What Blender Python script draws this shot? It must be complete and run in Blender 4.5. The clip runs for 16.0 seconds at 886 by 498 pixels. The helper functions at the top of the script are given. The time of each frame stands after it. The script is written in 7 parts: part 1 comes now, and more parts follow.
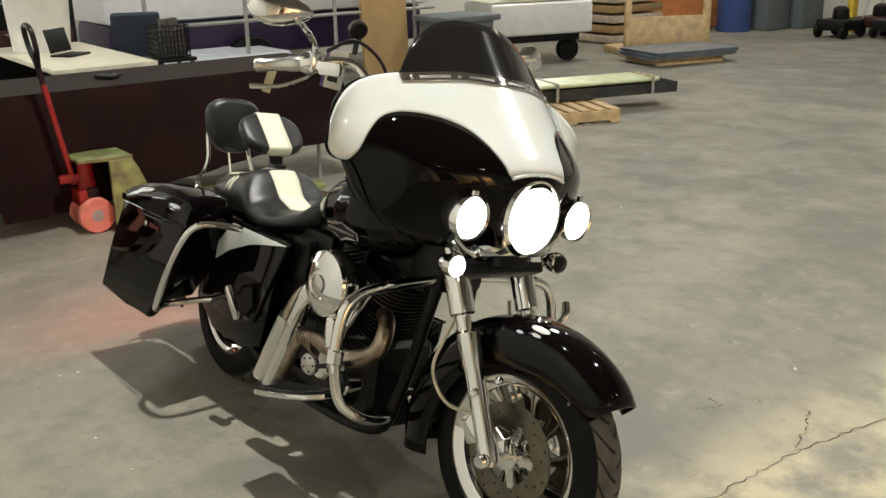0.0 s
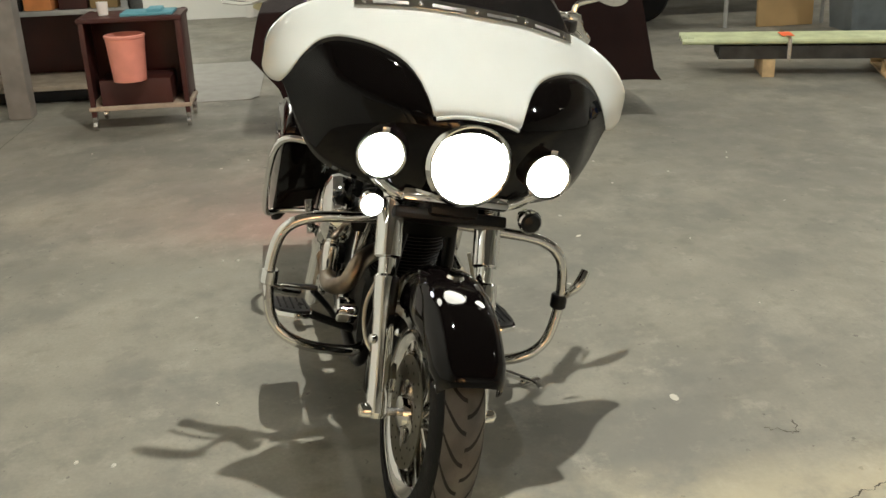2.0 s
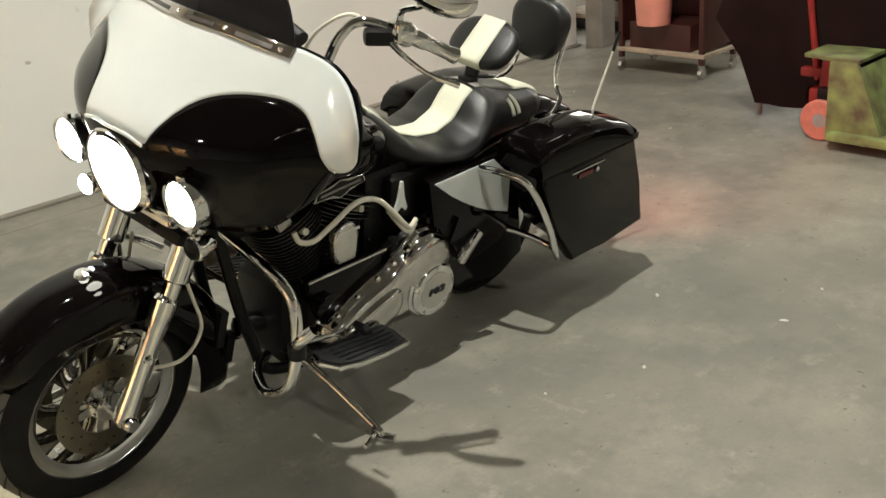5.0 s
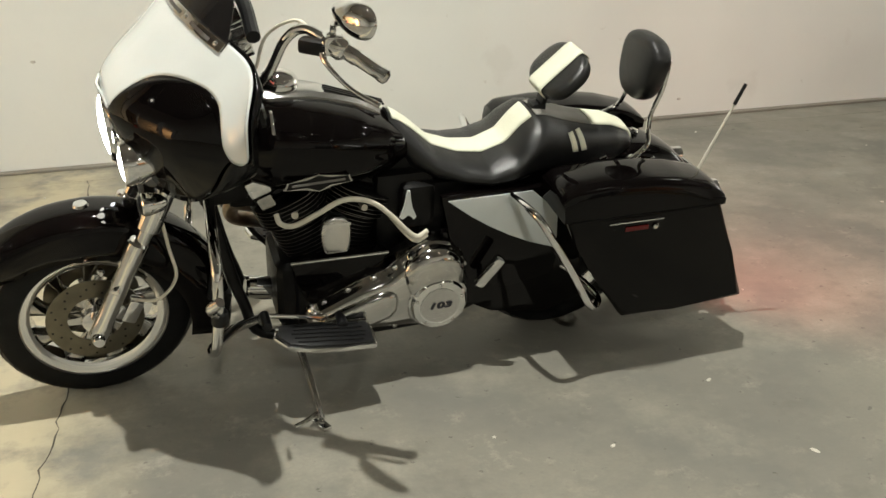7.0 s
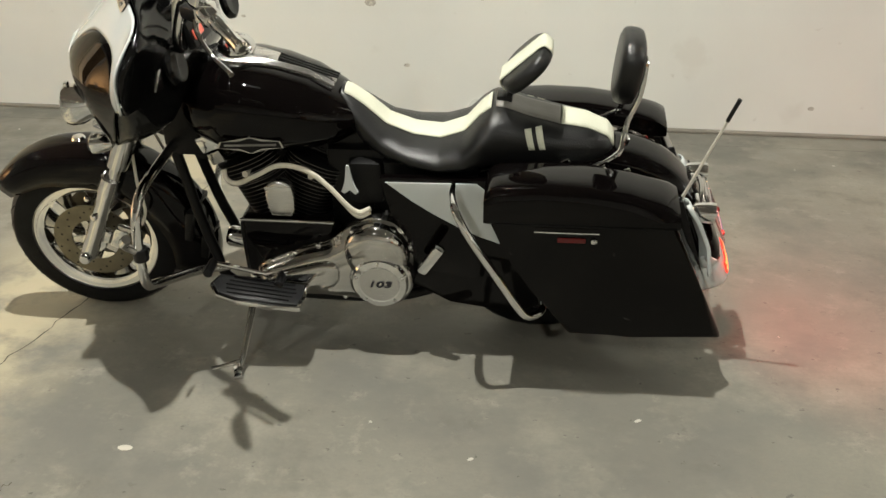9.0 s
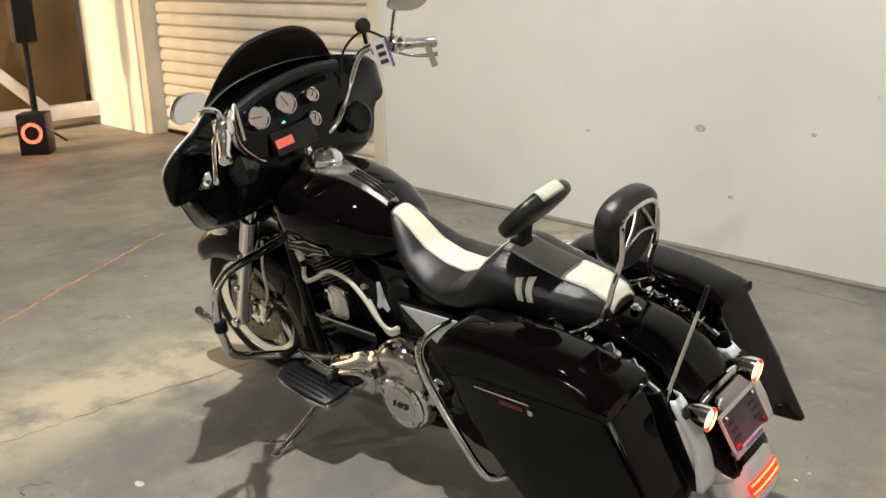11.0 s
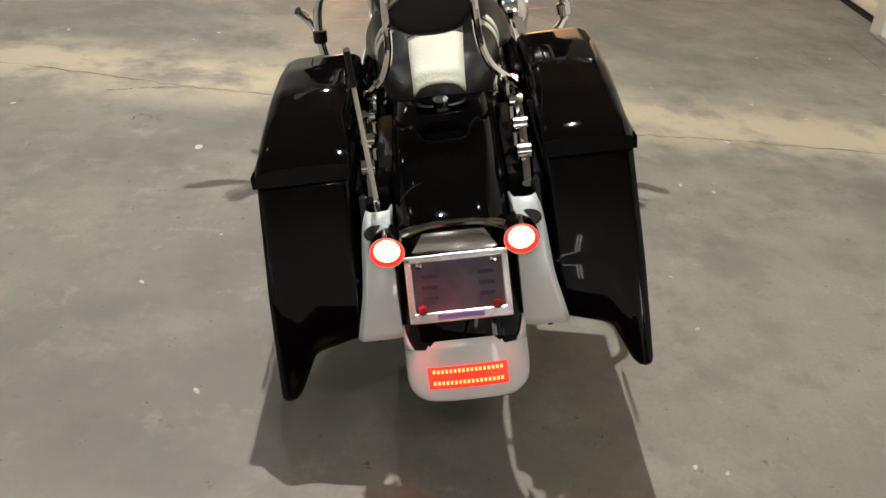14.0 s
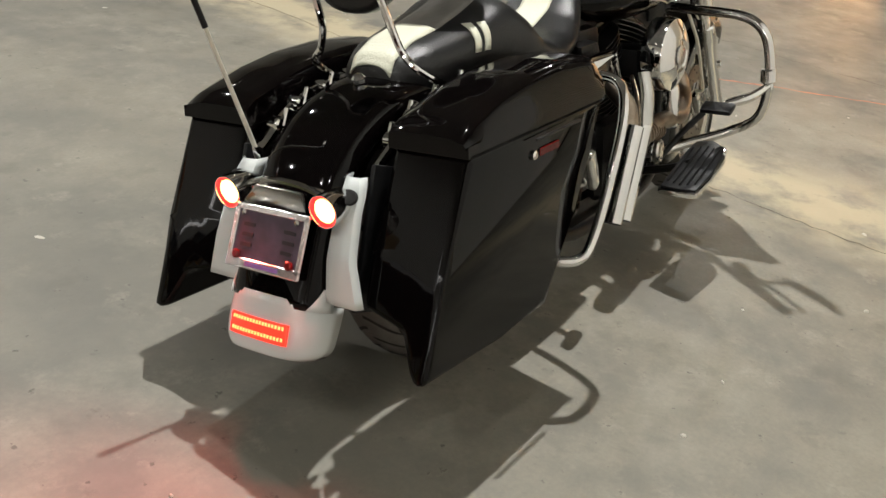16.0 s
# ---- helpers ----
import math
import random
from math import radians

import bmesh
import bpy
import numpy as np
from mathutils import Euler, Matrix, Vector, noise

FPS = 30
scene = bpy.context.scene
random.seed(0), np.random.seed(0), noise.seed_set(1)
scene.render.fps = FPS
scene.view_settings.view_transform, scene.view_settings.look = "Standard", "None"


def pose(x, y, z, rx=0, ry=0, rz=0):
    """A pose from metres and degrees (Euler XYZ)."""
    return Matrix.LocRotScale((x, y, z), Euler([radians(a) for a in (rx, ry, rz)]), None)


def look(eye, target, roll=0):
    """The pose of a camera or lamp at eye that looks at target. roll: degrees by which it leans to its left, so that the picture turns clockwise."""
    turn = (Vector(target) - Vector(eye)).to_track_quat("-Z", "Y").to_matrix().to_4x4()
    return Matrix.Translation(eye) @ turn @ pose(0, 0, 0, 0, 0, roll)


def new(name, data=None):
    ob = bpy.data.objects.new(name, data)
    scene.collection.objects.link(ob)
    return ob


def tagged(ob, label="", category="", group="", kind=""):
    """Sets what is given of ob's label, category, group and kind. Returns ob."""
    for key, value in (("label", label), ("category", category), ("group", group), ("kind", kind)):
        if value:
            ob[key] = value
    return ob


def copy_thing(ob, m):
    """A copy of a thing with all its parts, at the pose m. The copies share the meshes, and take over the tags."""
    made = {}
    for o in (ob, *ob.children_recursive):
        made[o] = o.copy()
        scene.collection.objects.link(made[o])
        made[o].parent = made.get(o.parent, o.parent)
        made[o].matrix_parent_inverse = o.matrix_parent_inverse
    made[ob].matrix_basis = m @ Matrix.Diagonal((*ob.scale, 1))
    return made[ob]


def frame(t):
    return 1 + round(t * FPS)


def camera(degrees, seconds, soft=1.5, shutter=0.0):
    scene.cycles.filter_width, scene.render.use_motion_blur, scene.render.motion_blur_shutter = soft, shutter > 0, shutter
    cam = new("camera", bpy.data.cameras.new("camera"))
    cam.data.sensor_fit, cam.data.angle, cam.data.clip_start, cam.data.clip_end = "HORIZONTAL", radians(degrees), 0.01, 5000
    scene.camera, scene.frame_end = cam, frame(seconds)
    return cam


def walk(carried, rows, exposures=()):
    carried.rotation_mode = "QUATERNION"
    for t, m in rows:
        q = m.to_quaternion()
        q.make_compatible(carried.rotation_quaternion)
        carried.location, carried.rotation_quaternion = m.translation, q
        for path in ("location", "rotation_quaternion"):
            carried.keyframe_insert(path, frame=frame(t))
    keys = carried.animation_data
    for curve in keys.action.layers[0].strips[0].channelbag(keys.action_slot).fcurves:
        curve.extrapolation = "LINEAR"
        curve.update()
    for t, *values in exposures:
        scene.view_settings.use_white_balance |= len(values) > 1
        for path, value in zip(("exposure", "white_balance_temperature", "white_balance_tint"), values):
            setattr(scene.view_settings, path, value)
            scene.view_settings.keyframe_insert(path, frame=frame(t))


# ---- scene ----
cam = camera(48.6, 16.0)
PATH = [
    (0, (3.65, -1.512, 1.739), (2.117, -0.387, 1.12), -1.2),
    (0.5, (3.806, -1.208, 1.724), (2.164, -0.259, 1.087), -1.7),
    (1, (4.015, -0.856, 1.718), (2.295, -0.118, 1.015), -1.4),
    (1.5, (4.053, -0.483, 1.669), (2.263, 0.038, 0.944), 0.2),
    (2, (4.056, -0.078, 1.658), (2.201, 0.142, 0.944), -2.0),
    (2.5, (4.069, 0.399, 1.664), (2.213, 0.368, 0.92), -0.4),
    (3, (3.911, 0.817, 1.637), (2.057, 0.587, 0.923), -0.2),
    (3.5, (3.701, 1.209, 1.664), (1.89, 0.694, 0.992), -0.8),
    (4, (3.474, 1.641, 1.668), (1.761, 0.89, 0.962), 0.9),
    (4.2, (3.263, 1.9, 1.642), (1.656, 0.948, 0.927), -1.9),
    (6.3, (1.954, 2.921, 1.651), (1.134, 1.247, 0.925), -1.2),
    (6.5, (1.809, 2.998, 1.642), (1.113, 1.259, 0.94), -2.0),
    (7, (1.408, 3.211, 1.67), (0.936, 1.419, 0.917), -0.8),
    (7.5, (0.996, 3.243, 1.625), (0.706, 1.41, 0.882), -1.4),
    (8, (0.55, 3.269, 1.636), (0.481, 1.405, 0.915), -1.9),
    (8.2, (0.5, 3.293, 1.643), (0.461, 1.434, 0.904), -0.6),
    (10.3, (-1.302, 2.722, 1.675), (-0.191, 1.217, 0.966), -2.3),
    (10.5, (-1.396, 2.584, 1.681), (-0.207, 1.127, 1.001), -1.1),
    (11, (-1.628, 2.282, 1.705), (-0.229, 0.973, 1.131), -1.8),
    (11.5, (-1.859, 1.955, 1.692), (-0.317, 0.845, 1.07), -0.1),
    (12, (-1.892, 1.621, 1.619), (-0.304, 0.663, 0.869), -0.9),
    (12.5, (-1.902, 1.289, 1.552), (-0.235, 0.491, 0.787), -0.7),
    (13, (-2.039, 0.942, 1.481), (-0.288, 0.464, 0.64), 1.7),
    (13.5, (-2.089, 0.565, 1.406), (-0.326, 0.245, 0.517), 3.9),
    (14, (-2.074, 0.112, 1.4), (-0.294, 0.092, 0.488), 5.8),
    (14.5, (-2.123, -0.297, 1.396), (-0.369, 0.064, 0.504), 6.5),
    (15, (-2.03, -0.7, 1.415), (-0.445, 0.007, 0.433), 7.0),
    (15.5, (-1.846, -0.96, 1.41), (-0.306, -0.122, 0.451), 8.3),
    (16, (-1.674, -1.195, 1.414), (-0.193, -0.213, 0.497), 8.8),
]
EXPOSURES = [(0, 0.0, 6450, 6), (1.5, 0.0, 6450, 6), (3.0, -0.22, 6500, 6), (4.2, -0.12, 6500, 6), (6.3, -0.02, 6450, 6), (8.2, 0.0, 6450, 6), (10.3, -0.04, 6300, 10), (12.0, -0.07, 6250, 15), (13.5, -0.18, 6250, 14), (14.5, -0.04, 6250, 13), (16.0, 0.03, 6200, 11)]
walk(cam, [(t, look(eye, target, roll)) for t, eye, target, roll in PATH], EXPOSURES)

# ---- world and lights ----
world = bpy.data.worlds.new("world")
scene.world = world
world.use_nodes = True
world.node_tree.nodes["Background"].inputs[0].default_value = (0.5, 0.47, 0.40, 1)
world.node_tree.nodes["Background"].inputs[1].default_value = 0.02
scene.view_settings.exposure = 0.0


def area_lamp(place, size, power, colour):
    data = bpy.data.lights.new("lamp_light", "AREA")
    data.shape, data.size, data.energy, data.color = "DISK", size, power, colour
    ob = new("lamp_light", data)
    ob.matrix_world = Matrix.Translation(place)
    return ob


WARM = (1.0, 0.965, 0.885)
LAMPS = [(1.07, 0.74, 5.8, 378), (-5.4, 1.4, 5.2, 68), (7.6, 2.4, 5.2, 150), (1.4, 7.6, 5.2, 265), (-5.4, 8.2, 5.2, 160), (-6.6, 12.6, 5.2, 80), (-4.4, -1.0, 5.2, 48)]
for lx, ly, lz, power in LAMPS:
    area_lamp((lx, ly, lz), 0.09, power, WARM)


# ---- materials ----
def mat(name, colour, rough=0.5, metal=0.0, vary=0.15, scale=8.0, bump=0.0, bump_scale=60.0, coat=0.0, second=None, emit=0.0, alpha=1.0, rough_vary=0.1, spec=0.5):
    m = bpy.data.materials.new(name)
    m.use_nodes = True
    nt = m.node_tree
    b = nt.nodes["Principled BSDF"]
    b.inputs["Roughness"].default_value, b.inputs["Metallic"].default_value = rough, metal
    b.inputs["Coat Weight"].default_value, b.inputs["Coat Roughness"].default_value = coat, 0.04
    b.inputs["Alpha"].default_value = alpha
    b.inputs["Specular IOR Level"].default_value = spec
    tc = nt.nodes.new("ShaderNodeTexCoord")
    no = nt.nodes.new("ShaderNodeTexNoise")
    no.inputs["Scale"].default_value, no.inputs["Detail"].default_value = scale, 6
    nt.links.new(tc.outputs["Object"], no.inputs["Vector"])
    ramp = nt.nodes.new("ShaderNodeValToRGB")
    dark = second or tuple(c * (1 - vary) for c in colour)
    light = tuple(min(1, c * (1 + vary)) for c in colour) if not second else colour
    ramp.color_ramp.elements[0].position, ramp.color_ramp.elements[1].position = 0.32, 0.68
    ramp.color_ramp.elements[0].color, ramp.color_ramp.elements[1].color = (*dark, 1), (*light, 1)
    nt.links.new(no.outputs["Fac"], ramp.inputs["Fac"])
    nt.links.new(ramp.outputs["Color"], b.inputs["Base Color"])
    if rough_vary:
        mr = nt.nodes.new("ShaderNodeMapRange")
        mr.inputs["To Min"].default_value, mr.inputs["To Max"].default_value = max(0.01, rough * (1 - rough_vary * 2)), min(1, rough * (1 + rough_vary * 2))
        n3 = nt.nodes.new("ShaderNodeTexNoise")
        n3.inputs["Scale"].default_value = scale * 4
        nt.links.new(tc.outputs["Object"], n3.inputs["Vector"])
        nt.links.new(n3.outputs["Fac"], mr.inputs["Value"])
        nt.links.new(mr.outputs["Result"], b.inputs["Roughness"])
    if bump:
        n2 = nt.nodes.new("ShaderNodeTexNoise")
        n2.inputs["Scale"].default_value, n2.inputs["Detail"].default_value = bump_scale, 4
        bp = nt.nodes.new("ShaderNodeBump")
        bp.inputs["Strength"].default_value, bp.inputs["Distance"].default_value = bump, 0.01
        nt.links.new(tc.outputs["Object"], n2.inputs["Vector"])
        nt.links.new(n2.outputs["Fac"], bp.inputs["Height"])
        nt.links.new(bp.outputs["Normal"], b.inputs["Normal"])
    if emit:
        b.inputs["Emission Color"].default_value, b.inputs["Emission Strength"].default_value = (*colour, 1), emit
    return m


BLACK_PAINT = mat("black_paint", (0.0018, 0.0013, 0.0013), 0.035, vary=0.1, spec=0.22)
WHITE_PAINT = mat("white_paint", (0.62, 0.65, 0.635), 0.14, coat=0.7, vary=0.02)
CHROME = mat("chrome", (0.78, 0.78, 0.77), 0.035, 1.0, vary=0.03, scale=6, rough_vary=0)
DARK_CHROME = mat("dark_chrome", (0.42, 0.41, 0.39), 0.12, 1.0, vary=0.1, scale=8, rough_vary=0)
POLISHED = mat("polished_cover", (0.58, 0.57, 0.55), 0.07, 1.0, vary=0.06, scale=5, rough_vary=0)
SATIN = mat("satin_metal", (0.66, 0.65, 0.63), 0.24, 1.0, vary=0.05, scale=8, rough_vary=0.05)
DULL = mat("dull_cast_metal", (0.22, 0.21, 0.20), 0.42, 1.0, vary=0.2, scale=30, bump=0.1)
BROWNED = mat("heat_browned_pipe", (0.42, 0.36, 0.29), 0.33, 1.0, scale=12, second=(0.20, 0.15, 0.11))
ENGINE_BLACK = mat("engine_black", (0.0035, 0.0033, 0.0032), 0.36, vary=0.3, bump=0.12, bump_scale=120, spec=0.22)
RUBBER = mat("tyre_rubber", (0.006, 0.006, 0.006), 0.60, spec=0.15, vary=0.35, scale=14, bump=0.15, bump_scale=160)
TREAD = mat("dusty_tread", (0.095, 0.087, 0.076), 0.8, vary=0.3, scale=18, bump=0.2, bump_scale=140)
GROOVE = mat("tread_groove", (0.012, 0.011, 0.01), 0.9)
LEATHER = mat("black_leather", (0.006, 0.006, 0.006), 0.34, vary=0.3, scale=10, bump=0.18, bump_scale=220)
CREAM_LEATHER = mat("cream_leather", (0.66, 0.66, 0.53), 0.5, vary=0.06, scale=7, bump=0.25, bump_scale=150)
GREY_LEATHER = mat("grey_panel", (0.20, 0.19, 0.17), 0.4, vary=0.12, scale=12, bump=0.1)
SMOKE = mat("smoked_plastic", (0.010, 0.009, 0.009), 0.06, vary=0.1, alpha=0.93, rough_vary=0)
BLACK_PLASTIC = mat("black_plastic", (0.006, 0.006, 0.0065), 0.38, spec=0.28, vary=0.25, bump=0.08, bump_scale=200)
HOSE = mat("cream_hose", (0.62, 0.58, 0.48), 0.45, vary=0.12, scale=30)
MIRROR = mat("mirror_glass", (0.85, 0.85, 0.85), 0.02, 1.0, vary=0.0, rough_vary=0)
INNER = mat("gloss_black_plastic", (0.003, 0.003, 0.003), 0.12, spec=0.25, vary=0.2, bump=0.03, bump_scale=90)
GAUGE = mat("gauge_face", (0.46, 0.37, 0.31), 0.4, vary=0.05, emit=0.22)
HEAD_GLOW = mat("headlamp_glow", (1.0, 0.95, 0.84), 0.1, emit=28.0, vary=0)
COOL_GLOW = mat("driving_lamp_glow", (0.93, 0.93, 1.0), 0.1, emit=28.0, vary=0)
RED_GLOW = mat("red_lamp_glow", (1.0, 0.006, 0.004), 0.2, emit=11.0, vary=0)
BULB_GLOW = mat("lamp_bulb_glow", (1.0, 0.62, 0.20), 0.2, emit=6.0, vary=0)
RED_LED = mat("red_led", (1.0, 0.040, 0.018), 0.2, emit=1.3, vary=0.1)
RED_LED_DOT = mat("red_led_dot", (1.0, 0.26, 0.07), 0.2, emit=3.0, vary=0)
DISC = mat("worn_disc_steel", (0.17, 0.155, 0.118), 0.36, 1.0, vary=0.15, scale=18)
RIM_LIP = mat("aged_rim_lip", (0.40, 0.385, 0.355), 0.30, 1.0, vary=0.12, scale=14)
LCD = mat("radio_display", (0.70, 0.12, 0.08), 0.3, emit=0.28, vary=0.05)
GREEN_LED = mat("green_indicator", (0.1, 1.0, 0.5), 0.3, emit=3.0)
REFLECTOR = mat("red_reflector", (0.10, 0.005, 0.005), 0.15, vary=0.1)
PLATE = mat("plate_face", (0.060, 0.040, 0.060), 0.35, vary=0.25, scale=30)
PLATE_BAR = mat("plate_bar", (0.012, 0.010, 0.012), 0.5)
PAPER = mat("paper_tag", (0.75, 0.73, 0.66), 0.7, vary=0.05)
PURPLE = mat("purple_print", (0.16, 0.10, 0.30), 0.6)
INK = mat("printed_ink", (0.02, 0.02, 0.025), 0.7)
CREAM_PAINT = mat("aged_antenna", (0.60, 0.57, 0.48), 0.4, vary=0.1, scale=40)


# ---- mesh tools ----
def link(name, bm, material, parent=None, label="", sharp=35, solid=0.0):
    bmesh.ops.recalc_face_normals(bm, faces=bm.faces)
    me = bpy.data.meshes.new(name)
    bm.to_mesh(me)
    bm.free()
    for p in me.polygons:
        p.use_smooth = True
    me.set_sharp_from_angle(angle=radians(sharp))
    me.materials.append(material)
    ob = new(name, me)
    if parent:
        ob.parent = parent
    if label:
        tagged(ob, label)
    if solid:
        md = ob.modifiers.new("thickness", "SOLIDIFY")
        md.thickness, md.offset = solid, 0
    return ob


def part(name, bm, material, parent, label="", sharp=35, solid=0.0):
    return link(name, bm, material, parent, label, sharp, solid)


def thing(name, label, category, m=None, group="", kind=""):
    ob = new(name)
    ob.empty_display_size = 0.1
    if m:
        ob.matrix_world = m
    return tagged(ob, label, category, group, kind)


def loft(rings, cap=True, closed=True, bm=None):
    bm = bm or bmesh.new()
    vs = [[bm.verts.new(p) for p in r] for r in rings]
    n = len(rings[0])
    for a, b in zip(vs, vs[1:]):
        for i in range(n if closed else n - 1):
            bm.faces.new((a[i], a[(i + 1) % n], b[(i + 1) % n], b[i]))
    if cap and closed:
        bm.faces.new(vs[0])
        bm.faces.new(vs[-1])
    return bm


def spline(pts, k=6):
    """Catmull-Rom through the points."""
    p = [Vector(q) for q in pts]
    p = [p[0] * 2 - p[1]] + p + [p[-1] * 2 - p[-2]]
    out = []
    for i in range(1, len(p) - 2):
        for j in range(k):
            t = j / k
            out.append(0.5 * (2 * p[i] + (p[i + 1] - p[i - 1]) * t + (2 * p[i - 1] - 5 * p[i] + 4 * p[i + 1] - p[i + 2]) * t * t + (3 * p[i] - p[i - 1] - 3 * p[i + 1] + p[i + 2]) * t ** 3))
    return out + [p[-2]]


def tube(pts, r, n=12, k=6, bm=None, smooth=True):
    path = spline(pts, k) if smooth and len(pts) > 2 else [Vector(q) for q in pts]
    rs = r if isinstance(r, (list, tuple)) else [r, r]
    up, rings = None, []
    for i, c in enumerate(path):
        d = (path[min(i + 1, len(path) - 1)] - path[max(i - 1, 0)]).normalized()
        if up is None:
            up = d.orthogonal().normalized()
        up = (up - d * up.dot(d)).normalized()
        side = d.cross(up)
        f = i / (len(path) - 1) * (len(rs) - 1)
        j = min(int(f), len(rs) - 2)
        rad = rs[j] + (rs[j + 1] - rs[j]) * (f - j)
        rings.append([c + (up * math.cos(a) + side * math.sin(a)) * rad for a in (2 * math.pi * q / n for q in range(n))])
    return loft(rings, bm=bm)


def lathe(profile, m, n=32, bm=None, cap=True):
    """Revolves (radius, height) round the z axis of the pose m."""
    return loft([[m @ Vector((r * math.cos(a), r * math.sin(a), h)) for a in (2 * math.pi * q / n for q in range(n))] for r, h in profile], cap=cap, bm=bm)


def box(size, m, bevel=0.0, seg=2, bm=None):
    b = bmesh.new()
    bmesh.ops.create_cube(b, size=1)
    for v in b.verts:
        v.co = Vector((v.co.x * size[0], v.co.y * size[1], v.co.z * size[2]))
    if bevel:
        bmesh.ops.bevel(b, geom=b.edges[:], offset=bevel, segments=seg, affect="EDGES", profile=0.6)
    b.transform(m)
    return merge(bm, b) if bm else b


def merge(a, b):
    me = bpy.data.meshes.new("tmp")
    b.to_mesh(me)
    b.free()
    a.from_mesh(me)
    bpy.data.meshes.remove(me)
    return a


def slab(outline, thick, m, bevel=0.0, bm=None):
    """A flat outline in x, y of the pose m, thick along its z."""
    b = bmesh.new()
    lo = [b.verts.new((x, y, 0)) for x, y in outline]
    hi = [b.verts.new((x, y, thick)) for x, y in outline]
    b.faces.new(lo)
    b.faces.new(hi)
    n = len(lo)
    for i in range(n):
        b.faces.new((lo[i], lo[(i + 1) % n], hi[(i + 1) % n], hi[i]))
    if bevel:
        bmesh.ops.bevel(b, geom=b.edges[:], offset=bevel, segments=2, affect="EDGES", profile=0.6)
    b.transform(m)
    return merge(bm, b) if bm else b


def pillow(outline, spine, levels, n=72):
    """A rounded cover: a closed outline in x, z swelling along y towards a spine line. levels: (share of the way to the spine, y)."""
    p = spline([(x, 0, z) for x, z in outline] + [(outline[0][0], 0, outline[0][1])], 8)[:-1]
    step = len(p) / n
    p = [p[int(i * step)] for i in range(n)]
    sp = spline([(x, 0, z) for x, z in spine], 8)
    near = [min(sp, key=lambda q: (q - a).length) for a in p]
    return loft([[a + (c - a) * f + Vector((0, y, 0)) for a, c in zip(p, near)] for f, y in levels], cap=True)


def oval(x, cy, cz, hw, hh, n=28, e=2.4):
    """A superellipse in the plane at x."""
    out = []
    for q in range(n):
        a = 2 * math.pi * q / n
        c, s = math.cos(a), math.sin(a)
        out.append(Vector((x, cy + hw * math.copysign(abs(c) ** (2 / e), c), cz + hh * math.copysign(abs(s) ** (2 / e), s))))
    return out


def axis_pose(c, d):
    """A pose at c whose z axis points along d."""
    return Matrix.Translation(c) @ Vector(d).to_track_quat("Z", "Y").to_matrix().to_4x4()


def text_part(name, words, size, m, material, parent, depth=0.002, shear=0.0):
    cu = bpy.data.curves.new(name, "FONT")
    cu.body, cu.size, cu.extrude, cu.align_x, cu.align_y, cu.shear, cu.offset = words, size, depth, "CENTER", "CENTER", shear, 0.0010
    tmp = new("tmp_text", cu)
    dg = bpy.context.evaluated_depsgraph_get()
    me = bpy.data.meshes.new_from_object(tmp.evaluated_get(dg))
    bpy.data.objects.remove(tmp)
    me.transform(m)
    me.materials.clear()
    me.materials.append(material)
    me.name = name
    ob = new(name, me)
    ob.parent = parent
    return ob


# ---- the motorcycle: x ahead from the rear axle, y to its left, z up, before it leans on its stand ----
BIKE_POSE = pose(0.163, -0.01, 0, 0, 0, 3.0) @ pose(0, 0, 0, -11.5, 0, 0)
bike = thing("motorcycle", "black and cream touring motorcycle leaning on its side stand, lamps lit", "motorcycle", BIKE_POSE)
HEAD_AXIS = Vector((-math.sin(radians(26)), 0, math.cos(radians(26))))
STEER = Matrix.Translation((1.627, 0, 0.32)) @ Matrix.Rotation(radians(4), 4, HEAD_AXIS) @ Matrix.Translation((-1.627, 0, -0.32))


def steered(bm):
    """Turns a part with the fork; the upper parts sit a little to the left of the steering axis."""
    high = sum(v.co.z for v in bm.verts) / len(bm.verts) > 0.81
    bm.transform(Matrix.Translation((0, 0.014, 0)) @ STEER if high else STEER)
    return bm


